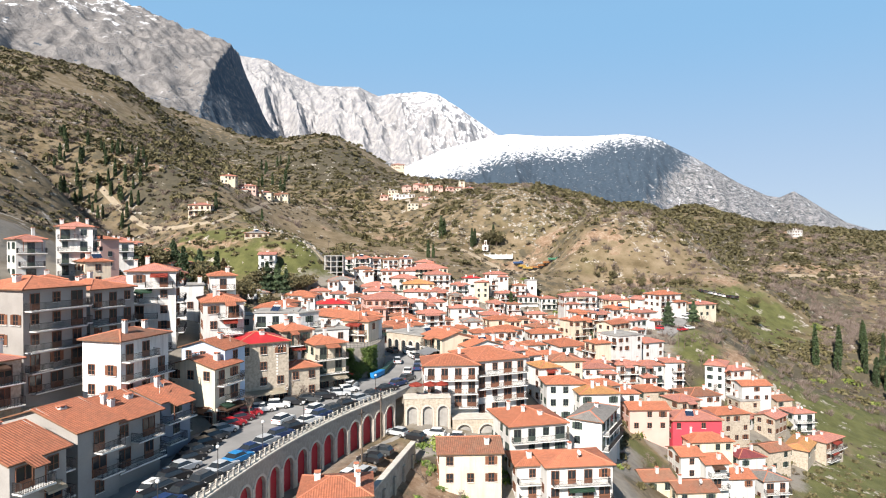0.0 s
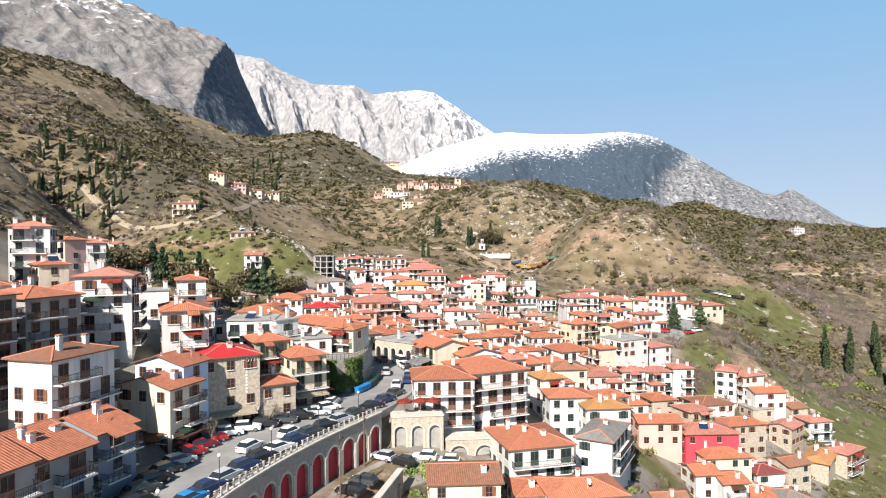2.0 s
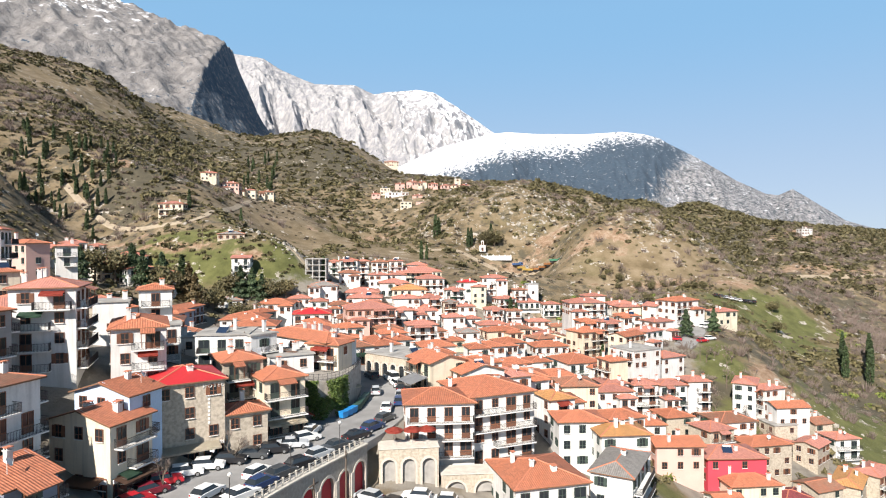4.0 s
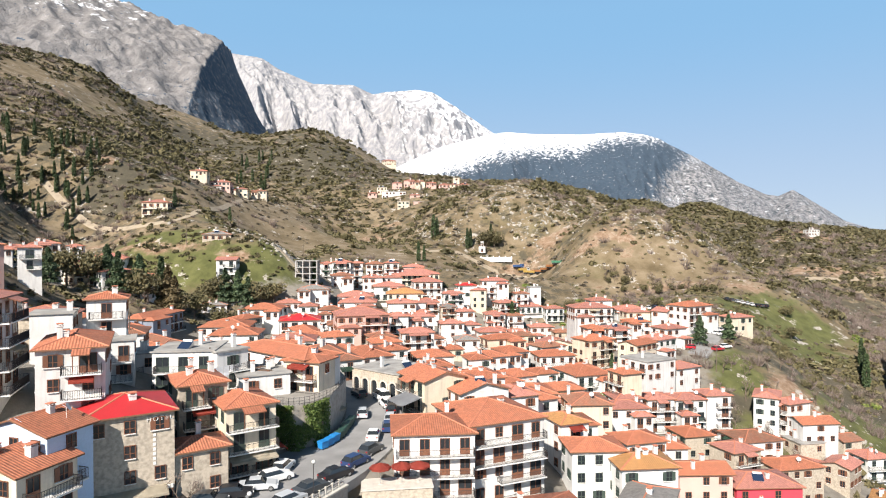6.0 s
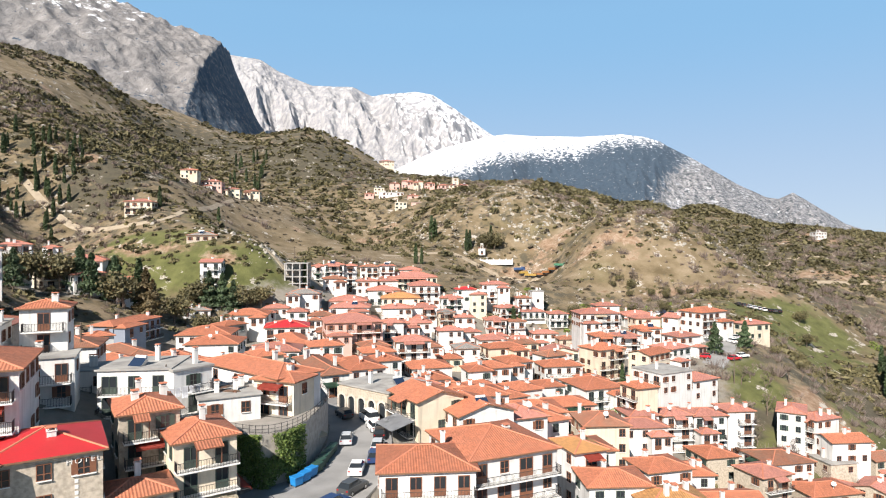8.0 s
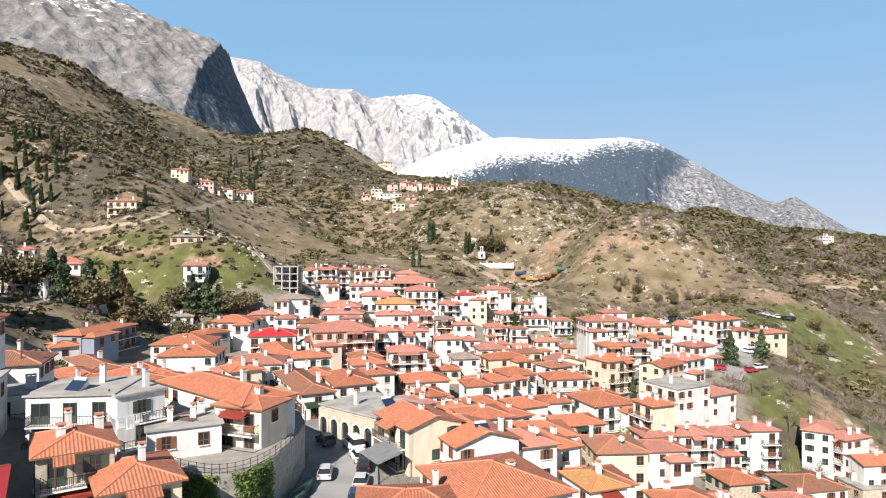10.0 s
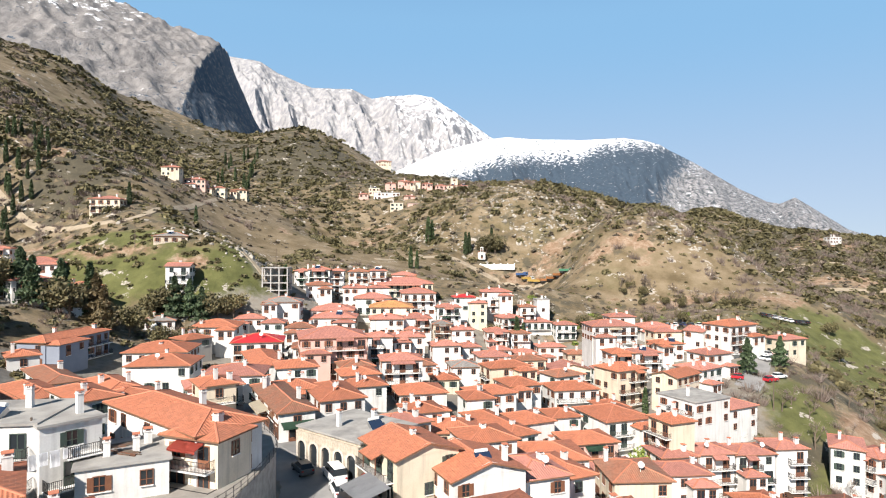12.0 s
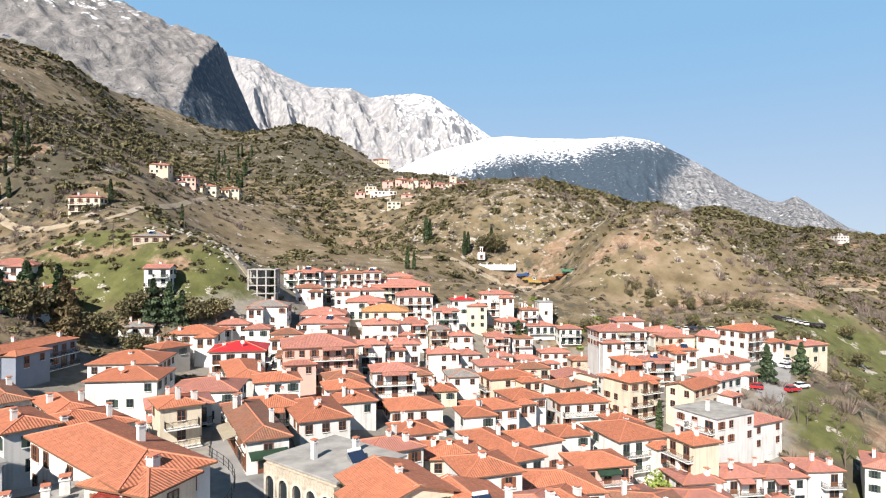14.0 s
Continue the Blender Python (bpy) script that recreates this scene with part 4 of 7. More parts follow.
house(-7.2, 286.2, 44.8, 11.7, 12.9, 8, 3, "hip", "red", "white", "B")
house(-34.1, 268.4, 40.4, 13.6, 11.6, 5, 1, "hip", "red", "white", "-")
house(-31.7, 258.2, 39.1, 13.3, 11.3, 5, 2, "hip", "red", "white", "-")
house(3.7, 279.8, 40.3, 8.3, 6.5, 8, 2, "hip", "red", "white", "B")
house(9.8, 294.8, 42.5, 8.3, 6.5, 8, 2, "hip", "crimson", "white", "-")
house(-15.5, 257.0, 38.8, 10.2, 8.6, 8, 2, "hip", "red", "white", "-")
house(-6.4, 261.3, 38.7, 8.7, 9.6, 8, 2, "hip", "red", "white", "B")
house(1.7, 256.5, 37.4, 5.6, 6.5, 5, 3, "hip", "grey", "stone", "B")
house(7.8, 253.7, 36.0, 6.5, 6.5, 8, 2, "hip", "red", "white", "-")
house(-24.2, 211.2, 40.0, 15.0, 12.7, 16, 3, "hip", "red", "pink", "BB")
house(-14.6, 229.7, 37.2, 6.4, 6.5, 8, 3, "hip", "red", "white", "B")
house(-7.3, 236.0, 36.4, 8.5, 7.2, 6, 4, "hip", "red", "white", "B")
house(2.7, 236.1, 34.0, 7.8, 6.7, 12, 3, "hip", "red", "white", "-")
house(9.8, 241.6, 32.8, 5.1, 6.5, 10, 3, "hip", "red", "white", "b")
house(-44.3, 220.2, 37.3, 12.0, 10.2, 12, 3, "hip", "crimson", "white", "BB")
house(-46.9, 243.7, 39.0, 6.3, 6.5, 8, 2, "hip", "red", "white", "b")
house(-38.6, 241.9, 38.0, 8.0, 6.8, 8, 2, "hip", "brown", "white", "-")
house(-59.8, 234.0, 39.2, 12.2, 10.4, 8, 2, "hip", "orange", "white", "b")
house(-55.0, 248.0, 39.7, 8.2, 7.0, 8, 2, "hip", "red", "white", "-")
house(-61.5, 220.8, 37.6, 7.4, 6.3, 55, 2, "hip", "orange", "grey", "-")
house(-60.9, 203.5, 37.7, 13.2, 11.2, 8, 2, "hip", "orange", "white", "-")
house(-52.1, 185.6, 38.1, 11.5, 9.7, 8, 2, "hip", "orange", "white", "b")
house(-80.9, 200.4, 40.9, 20.2, 6.4, 84, 3, "hip", "orange", "blue", "BB")
house(-76.6, 179.9, 40.4, 5.0, 6.0, 40, 2, "hip", "orange", "white", "-")
house(-64.4, 169.7, 38.7, 5.0, 16.9, 45, 1, "hip", "brown", "white", "-")
house(-58.7, 156.3, 39.2, 5.0, 13.5, 50, 2, "hip", "orange", "white", "b")
house(-43.8, 155.3, 38.3, 10.5, 10.2, 50, 2, "hip", "orange", "white", "-")
house(-25.1, 129.9, 43.3, 19.0, 7.0, -39, 2, "hip", "orange", "white", "-")
house(-19.8, 123.9, 43.0, 6.2, 4.8, -20, 2, "hip", "orange", "cream", "B")
house(-84.3, 127.6, 63.3, 7.0, 9.0, 25, 4, "hip", "red", "white", "BB")
house(-84.9, 111.8, 60.5, 5.0, 6.0, 50, 3, "hip", "red", "white", "B")
house(-96.4, 155.5, 60.7, 5.0, 13.4, 60, 3, "hip", "orange", "pink", "-")
house(-102.9, 181.9, 59.9, 5.0, 6.0, 35, 2, "hip", "red", "white", "B")
house(-125.2, 246.2, 53.1, 10.9, 9.2, 20, 3, "hip", "red", "white", "B")
house(-127.7, 263.6, 55.3, 14.1, 12.0, 15, 2, "hip", "red", "white", "-")
house(-142.1, 265.9, 59.8, 5.0, 6.5, 20, 2, "hip", "red", "white", "B")
house(-131.0, 231.1, 60.8, 8.3, 7.1, 30, 4, "hip", "red", "white", "B")
house(-131.3, 217.1, 59.5, 8.3, 7.0, 30, 4, "hip", "red", "white", "B")
house(-52.0, 97.0, 55.0, 7.5, 8.0, 20, 4, "hip", "red", "white", "BB")
house(-56.8, 85.9, 52.8, 8.0, 9.5, 71, 5, "hip", "orange", "grey", "BB")
house(-57.1, 72.5, 53.9, 9.0, 10.0, 71, 5, "hip", "orange", "grey", "BB")
house(-48.3, 118.8, 53.0, 5.0, 6.0, 25, 3, "hip", "orange", "white", "B")
house(-53.0, 113.8, 51.3, 5.0, 6.0, 25, 2, "flat", "grey", "white", "-")
house(-41.3, 99.4, 49.7, 6.5, 11.0, 26, 3, "hip", "orange", "white", "B")
house(-44.8, 74.3, 47.0, 8.8, 6.2, 75, 4, "hip", "brown", "white", "BB")
house(-41.9, 62.1, 39.9, 7.0, 12.0, 71, 3, "gr", "orange", "grey", "BB")
house(-42.9, 56.3, 40.6, 5.0, 12.0, 71, 3, "gr", "orange", "grey", "BB")
house(-44.0, 48.5, 40.2, 5.5, 12.0, 71, 3, "gr", "orange", "grey", "BB")
house(-39.9, 70.5, 39.8, 5.0, 9.0, 71, 3, "gr", "orange", "blue", "BB")
house(-38.3, 84.7, 41.2, 6.0, 8.6, 73, 3, "gr", "orange", "cream", "BB")
house(-38.2, 88.2, 43.4, 5.0, 8.1, 73, 4, "gr", "orange", "skyblue", "-")
STONE_HOTEL = (house(-33.9, 96.1, 43.1, 8.6, 9.0, 33, 3, "hip", "crimson", "stone", "-", style=0), 8.6, 9.0, 43.1)
house(-31.1, 108.7, 43.3, 5.8, 7.4, 34, 3, "hip", "orange", "stone", "B")
house(-27.1, 98.7, 38.1, 5.8, 5.0, 33, 2, "hip", "orange", "stone", "-")
house(-24.7, 107.0, 41.1, 6.1, 8.0, 35, 3, "hip", "orange", "cream", "B")
house(-47.4, 125.9, 43.7, 5.8, 6.0, 25, 2, "flat", "grey", "white", "B")
house(-37.0, 121.0, 45.2, 8.5, 8.5, 8, 2, "flat", "grey", "white", "B")
house(-32.6, 121.0, 45.05, 5.0, 7.0, 50, 2, "flat", "grey", "white", "B")
house(-26.7, 121.4, 41.6, 7.3, 7.6, 27, 1, "flat", "grey", "white", "-")
house(-0.5, 111.9, 36.4, 10.4, 8.8, 6, 3, "hip", "orange", "white", "BB")
house(7.4, 117.6, 36.7, 11.5, 12.0, 24, 4, "hip", "orange", "white", "BB")
house(-1.2, 137.0, 37.8, 8.0, 9.0, 32, 3, "gl", "orange", "cream", "b")
house(6.0, 135.4, 36.2, 9.0, 9.0, 25, 3, "gl", "orange", "white", "-")
house(13.2, 139.6, 34.2, 6.5, 8.0, 20, 2, "hip", "red", "white", "b")
house(-46.6, 114.4, 47.4, 8.0, 5.0, 25, 2, "flat", "grey", "white", "B")
arcade_hall(-8.5, 145.0, 37.3, 10.0, 11.5, 52, 1)
house(13.6, 101.8, 28.4, 10.5, 11.2, 15, 3, "hip", "orange", "white", "B")
house(19.2, 88.4, 25.5, 10.5, 7.4, 8, 3, "hip", "orange", "white", "B")
house(12.3, 90.6, 24.6, 5.0, 6.5, 8, 2, "hip", "orange", "white", "B")
house(2.6, 88.4, 27.6, 9.6, 8.1, 4, 2, "gr", "brown", "cream", "-")
house(27.4, 108.7, 27.2, 11.9, 6.0, 62, 2, "hip", "grey", "white", "B")
house(23.7, 122.5, 30.2, 8.0, 6.5, 4, 3, "hip", "orange", "white", "-")
house(35.9, 140.1, 25.7, 7.7, 6.5, 15, 2, "hip", "orange", "white", "-")
house(29.9, 118.7, 29.1, 8.2, 6.5, 6, 2, "hip", "tan", "white", "-")
house(20.9, 129.9, 32.1, 5.0, 6.5, 20, 3, "hip", "tan", "white", "B")
house(47.1, 140.5, 20.1, 9.5, 6.7, 2, 2, "gr", "orange", "pink", "-")
house(58.8, 142.5, 17.2, 12.0, 8.4, 3, 2, "hip", "red", "crimson", "-")
house(52.7, 129.5, 12.8, 5.0, 6.5, 6, 2, "gr", "orange", "white", "-")
house(57.4, 127.6, 11.8, 5.3, 6.5, 8, 2, "gr", "orange", "white", "B")
house(60.5, 137.5, 13.4, 10.0, 7.0, 6, 1, "hip", "orange", "cream", "-")
house(41.0, 115.5, 12.7, 6.3, 6.5, 5, 1, "gr", "brown", "cream", "-")
house(47.3, 112.6, 11.7, 7.9, 6.5, 5, 1, "gr", "brown", "cream", "-")
house(43.6, 175.8, 24.3, 6.6, 6.5, 10, 3, "hip", "red", "white", "-")
house(54.2, 184.7, 21.9, 7.0, 6.5, 8, 3, "hip", "red", "white", "B")
house(62.0, 185.6, 21.6, 7.8, 6.5, 6, 4, "hip", "red", "white", "B")
house(69.5, 186.5, 22.4, 6.3, 6.5, 5, 4, "hip", "red", "white", "B")
house(41.0, 166.7, 24.5, 9.2, 6.5, 6, 2, "hip", "red", "white", "-")
house(88.3, 195.8, 19.8, 10.0, 6.0, 60, 4, "hip", "red", "white", "-")
house(92.9, 193.2, 18.6, 7.8, 6.0, 22, 4, "hip", "red", "white", "b")
house(95.6, 187.8, 15.0, 9.6, 6.7, 6, 2, "gr", "orange", "white", "-")
house(109.8, 186.8, 6.5, 7.3, 6.5, 10, 2, "hip", "red", "white", "B")
house(96.3, 176.8, 8.0, 7.9, 6.0, 40, 2, "gr", "red", "stone", "-")
house(86.7, 177.2, 6.9, 14.7, 6.1, 42, 1, "hip", "red", "white", "-")
house(107.8, 169.4, 3.5, 10.4, 6.0, 35, 2, "hip", "red", "stone", "B")
house(98.9, 165.2, 3.1, 13.7, 6.0, 50, 1, "hip", "tan", "stone", "-")
house(84.6, 154.3, 5.7, 7.3, 6.5, 20, 2, "gr", "brown", "stone", "-")
house(73.7, 145.8, 6.8, 7.2, 6.5, 10, 1, "hip", "maroon", "white", "-")
house(73.3, 133.6, 5.8, 6.1, 6.5, 8, 2, "hip", "grey", "white", "B")
house(64.7, 131.5, 7.1, 6.1, 6.5, 5, 1, "gr", "orange", "white", "-")
house(92.4, 185.8, 10.4, 6.8, 6.5, 10, 1, "flat", "grey", "stone", "-")
house(106.7, 192.9, 9.0, 5.9, 6.5, 15, 1, "gr", "brown", "stone", "-")
house(9.1, 187.9, 31.3, 5.7, 6.5, 15, 2, "hip", "orange", "white", "-")
house(19.9, 208.3, 29.6, 7.7, 8.5, 20, 2, "hip", "orange", "white", "b")
house(33.1, 213.1, 27.6, 11.0, 8.1, 12, 2, "hip", "orange", "white", "B")
house(39.9, 250.1, 24.9, 12.2, 8.6, 8, 2, "gl", "red", "cream", "B")
house(50.8, 244.0, 26.0, 9.0, 6.5, 10, 3, "hip", "red", "white", "B")
house(16.3, 252.6, 26.9, 10.3, 11.3, 12, 3, "hip", "red", "white", "b")
house(30.2, 268.4, 23.2, 11.1, 7.7, 6, 2, "hip", "red", "white", "-")
house(40.1, 283.8, 26.2, 9.6, 6.7, 6, 2, "hip", "red", "white", "-")
house(29.3, 285.5, 30.7, 7.0, 6.5, 5, 3, "hip", "brown", "white", "B")
house(20.9, 283.5, 31.5, 7.9, 8.2, 6, 3, "hip", "red", "white", "B")
house(47.8, 297.6, 32.3, 7.9, 6.5, 6, 2, "hip", "red", "white", "B")
house(55.3, 261.7, 36.6, 14.4, 10.0, 6, 2, "hip", "red", "white", "B")
house(61.2, 271.7, 38.2, 8.6, 6.5, 6, 2, "hip", "red", "white", "-")
house(73.9, 275.8, 34.4, 12.1, 8.5, 6, 2, "hip", "red", "white", "B")
house(49.6, 231.7, 32.9, 6.0, 6.5, 10, 3, "hip", "orange", "white", "B")
house(59.2, 239.7, 31.8, 7.5, 6.5, 8, 3, "hip", "red", "white", "B")
house(69.5, 250.8, 32.6, 8.1, 6.5, 8, 3, "hip", "orange", "white", "b")
house(81.3, 254.8, 35.9, 7.6, 6.0, 40, 2, "gl", "red", "white", "-")
house(88.9, 250.9, 38.3, 12.2, 8.9, 30, 3, "hip", "orange", "white", "B")
house(74.5, 232.0, 32.9, 8.7, 7.1, 25, 2, "hip", "red", "white", "-")
house(66.5, 219.6, 31.4, 8.7, 7.6, 35, 3, "hip", "red", "white", "-")
house(58.0, 211.8, 31.2, 10.2, 6.4, 40, 2, "gr", "orange", "cream", "-")
house(56.2, 196.8, 29.3, 10.5, 9.8, 28, 2, "flat", "grey", "white", "b")
house(44.5, 177.8, 29.7, 5.3, 6.0, 22, 3, "hip", "orange", "cream", "b")
house(37.3, 191.3, 27.1, 10.6, 11.7, 20, 3, "hip", "orange", "white", "B")
house(29.2, 179.8, 25.5, 9.3, 7.6, 14, 3, "hip", "orange", "pink", "BB")
house(26.5, 191.0, 27.0, 6.0, 6.6, 15, 2, "hip", "orange", "white", "-")
house(12.5, 176.8, 29.0, 5.7, 16.9, 28, 2, "hip", "orange", "white", "B")
house(-2.6, 195.4, 30.7, 10.0, 8.5, 15, 1, "hip", "orange", "white", "-")
house(-1.3, 174.1, 32.3, 6.4, 6.5, 20, 2, "hip", "orange", "white", "-")
house(2.7, 220.0, 28.2, 6.2, 6.8, 12, 2, "hip", "orange", "cream", "-")
house(-25.1, 178.7, 35.1, 8.3, 7.1, 20, 2, "hip", "orange", "white", "B")
house(-33.3, 161.0, 39.6, 5.2, 6.0, 35, 3, "hip", "orange", "cream", "B")
house(-22.4, 159.8, 37.6, 5.1, 19.5, 28, 1, "hip", "brown", "white", "-")
house(-17.2, 175.7, 34.8, 7.7, 13.3, 25, 1, "hip", "orange", "white", "-")
house(17.9, 146.2, 32.0, 5.2, 9.0, 25, 2, "hip", "orange", "white", "-")
house(14.6, 293.9, 40.6, 6.6, 7.3, 5, 3, "hip", "red", "cream", "-")
house(22.4, 305.4, 43.9, 11.5, 8.0, 4, 3, "hip", "red", "white", "B")
house(34.3, 303.6, 38.3, 6.1, 6.5, 6, 2, "hip", "brown", "white", "B")
house(41.0, 309.5, 40.5, 5.0, 6.5, 6, 2, "flat", "grey", "white", "-")
house(36.8, 303.0, 32.7, 12.6, 8.8, 6, 2, "hip", "red", "white", "B")
house(47.3, 273.6, 25.5, 7.2, 6.5, 5, 1, "hip", "brown", "stone", "-")
house(29.9, 277.7, 25.0, 8.1, 6.5, 6, 1, "hip", "red", "white", "-")
house(21.5, 274.6, 26.5, 6.8, 6.5, 6, 2, "hip", "red", "white", "-")
house(-79.5, 255.7, 54.8, 7.0, 6.5, 8, 3, "gr", "red", "white", "B")
house(-79.8, 242.8, 39.5, 8.3, 7.1, 20, 2, "hip", "grey", "white", "b")
house(-89.2, 273.3, 64.2, 10.8, 9.2, 8, 1, "hip", "grey", "stone", "-")
house(-127.0, 302.0, 78.7, 11.0, 9.0, 6, 2, "hip", "red", "cream", "B")
house(-157.4, 424.3, 106.9, 10.5, 7.3, 10, 2, "hip", "red", "cream", "-")
house(-147.1, 434.2, 100.6, 12.6, 10.7, 8, 2, "hip", "red", "pink", "-")
house(-137.3, 444.3, 96.9, 8.7, 7.4, 8, 2, "hip", "red", "cream", "-")
house(-149.0, 428.0, 97.5, 8.0, 7.0, 12, 2, "hip", "red", "white", "-")
house(-141.5, 436.0, 95.5, 7.5, 7.0, 6, 2, "hip", "red", "cream", "-")
house(-129.7, 460.0, 96.8, 10.2, 8.7, 8, 2, "hip", "brown", "cream", "-")
house(-63.3, 713.6, 150.9, 15.6, 13.2, 8, 2, "hip", "red", "cream", "-")
for px, py, eave, w, d, floors, wall, roof in ((-58, 520, 100, 7, 7, 2, "pink", "hip"), (-51, 526, 105, 8, 7, 3, "cream", "flat"), (-40, 540, 110, 8, 7, 3, "pink", "hip"), (-30, 542, 112, 9, 8, 3, "pink", "hip"), (-21, 538, 111, 8, 8, 3, "cream", "hip"), (-12, 540, 110, 8, 7, 3, "pink", "hip"), (-1, 536, 108, 9, 8, 3, "pink", "hip"), (7, 534, 108, 7, 7, 3, "cream", "hip"), (9, 540, 114, 5, 5, 4, "cream", "flat"), (15, 534, 108, 8, 7, 3, "pink", "hip"), (-41, 520, 101, 19, 8, 3, "white", "flat"), (-24, 514, 98, 8, 8, 3, "pink", "hip"), (-15, 513, 97, 10, 8, 3, "cream", "flat"), (-32, 500, 92, 9, 8, 2, "cream", "flat"), (-19, 503, 92, 11, 8, 2, "pink", "flat")):
    house(px, py, eave, w, d, 6, floors, roof, "red", wall, "-")
house(332.3, 590.4, 71.6, 10.6, 7.4, 8, 2, "flat", "grey", "white", "-")
house(105.4, 250.6, 34.2, 9.1, 6.5, 20, 2, "hip", "red", "cream", "-")
house(-14.3, 66.0, 29.7, 8.3, 7.0, 8, 1, "hip", "orange", "white", "-")
house(-75.3, 103.9, 53.0, 5.0, 6.0, 40, 2, "hip", "orange", "white", "-")
house(-78.2, 122.9, 55.8, 5.0, 8.9, 45, 3, "hip", "orange", "cream", "-")
house(-51.0, 164.3, 38.4, 5.1, 12.6, 45, 2, "hip", "orange", "white", "-")
house(-44.3, 145.1, 41.5, 5.0, 10.0, 50, 2, "hip", "orange", "white", "-")
house(-37.8, 202.4, 35.9, 6.7, 19.8, 25, 2, "hip", "orange", "white", "-")
house(-4.4, 160.8, 33.9, 8.3, 6.4, 30, 2, "hip", "red", "white", "-")
house(-15.5, 194.5, 34.5, 7.8, 6.7, 20, 1, "hip", "orange", "white", "-")
house(-12.8, 188.4, 33.6, 6.4, 7.0, 20, 1, "hip", "orange", "white", "-")
house(19.2, 185.1, 27.7, 6.8, 8.1, 25, 2, "hip", "orange", "white", "b")
house(40.1, 204.1, 25.6, 6.2, 6.8, 15, 2, "hip", "orange", "white", "-")
house(25.5, 232.2, 27.1, 6.4, 7.0, 15, 2, "hip", "red", "white", "-")
house(-4.0, 226.8, 30.5, 7.3, 8.0, 15, 1, "hip", "brown", "white", "-")
house(7.8, 228.6, 29.8, 7.4, 8.1, 10, 1, "hip", "grey", "white", "-")
house(-119.0, 229.7, 54.4, 9.2, 7.5, 20, 3, "hip", "red", "white", "-")
house(72.7, 173.1, 15.6, 10.0, 8.8, 12, 3, "hip", "brown", "white", "b")
house(-112.4, 239.8, 48.6, 8.8, 7.6, 20, 2, "hip", "red", "white", "-")
house(-21.7, 240.5, 35.2, 9.1, 6.9, 20, 2, "hip", "red", "stone", "B")
house(30.4, 162.6, 25.9, 8.2, 7.4, 20, 2, "hip", "red", "cream", "b")
house(-64.3, 105.1, 51.5, 10.0, 7.8, 35, 2, "hip", "red", "white", "-")
house(-54.8, 133.7, 45.8, 8.6, 7.7, 20, 2, "hip", "brown", "white", "-")
house(64.2, 162.9, 16.4, 7.2, 7.1, 20, 3, "hip", "red", "stone", "B")
house(-113.4, 220.7, 53.4, 7.2, 6.8, 58, 2, "hip", "red", "cream", "B")
house(45.7, 215.0, 31.9, 9.2, 8.2, 28, 3, "hip", "orange", "cream", "B")
house(-66.3, 65.5, 51.3, 7.3, 8.4, 63, 2, "hip", "orange", "stone", "-")
house(-64.2, 129.6, 49.5, 8.1, 8.1, 20, 2, "hip", "orange", "white", "-")
house(-68.6, 56.5, 51.1, 7.4, 6.9, 71, 2, "hip", "orange", "white", "-")
house(-66.8, 90.5, 51.8, 8.6, 6.9, 71, 2, "hip", "orange", "white", "-")
house(-36.7, 169.6, 37.5, 8.7, 6.8, 28, 2, "hip", "red", "white", "B")
house(33.7, 226.6, 28.0, 9.0, 7.4, 28, 2, "hip", "brown", "white", "-")
house(-69.3, 77.6, 53.4, 8.6, 8.2, 20, 2, "hip", "brown", "white", "B")
house(-30.8, 223.5, 35.5, 10.6, 8.8, 12, 2, "hip", "brown", "white", "b")
house(-104.0, 232.1, 48.8, 9.0, 6.8, 58, 2, "hip", "brown", "white", "-")
house(-7.5, 208.1, 35.1, 9.2, 7.4, 12, 3, "hip", "red", "white", "B")
house(29.1, 150.9, 29.8, 7.8, 8.6, 4, 3, "hip", "brown", "cream", "-")
house(18.2, 158.1, 30.0, 10.6, 8.7, 8, 2, "hip", "orange", "white", "-")
house(4.4, 166.5, 31.3, 7.6, 7.9, 4, 2, "hip", "orange", "cream", "b")
house(-67.7, 115.7, 51.8, 7.4, 8.6, 35, 2, "hip", "red", "stone", "B")
house(58.3, 172.5, 16.8, 7.3, 7.7, 12, 2, "hip", "orange", "stone", "-")
house(12.4, 197.0, 30.2, 9.3, 7.4, 20, 2, "hip", "orange", "white", "b")
house(-36.8, 181.7, 37.1, 10.8, 8.9, 8, 2, "hip", "red", "white", "-")
house(43.1, 148.1, 22.0, 7.5, 6.7, 4, 2, "hip", "orange", "white", "-")
house(-21.8, 290.0, 46.2, 7.4, 6.7, 12, 3, "hip", "red", "white", "b")
house(76.4, 163.4, 12.7, 10.8, 7.3, 12, 3, "hip", "orange", "stone", "-")
house(26.6, 296.0, 35.0, 8.5, 7.9, 20, 2, "hip", "red", "white", "B")
house(-42.0, 283.1, 47.5, 8.8, 7.1, 12, 2, "hip", "brown", "white", "-")
house(8.3, 151.6, 34.5, 7.2, 7.2, 20, 2, "hip", "orange", "white", "-")
house(-27.6, 190.4, 36.7, 7.9, 6.6, 20, 2, "hip", "orange", "white", "-")
house(23.6, 138.3, 29.3, 7.1, 7.0, 12, 2, "hip", "orange", "white", "b")
house(-102.4, 242.6, 49.3, 7.1, 8.5, 58, 3, "hip", "brown", "white", "-")
house(26.8, 244.4, 28.7, 9.3, 6.9, 8, 3, "hip", "brown", "cream", "B")
house(8.2, 262.1, 33.3, 7.4, 8.7, 4, 2, "hip", "brown", "white", "-")
house(39.4, 258.9, 23.6, 10.6, 7.9, 8, 2, "hip", "orange", "white", "-")
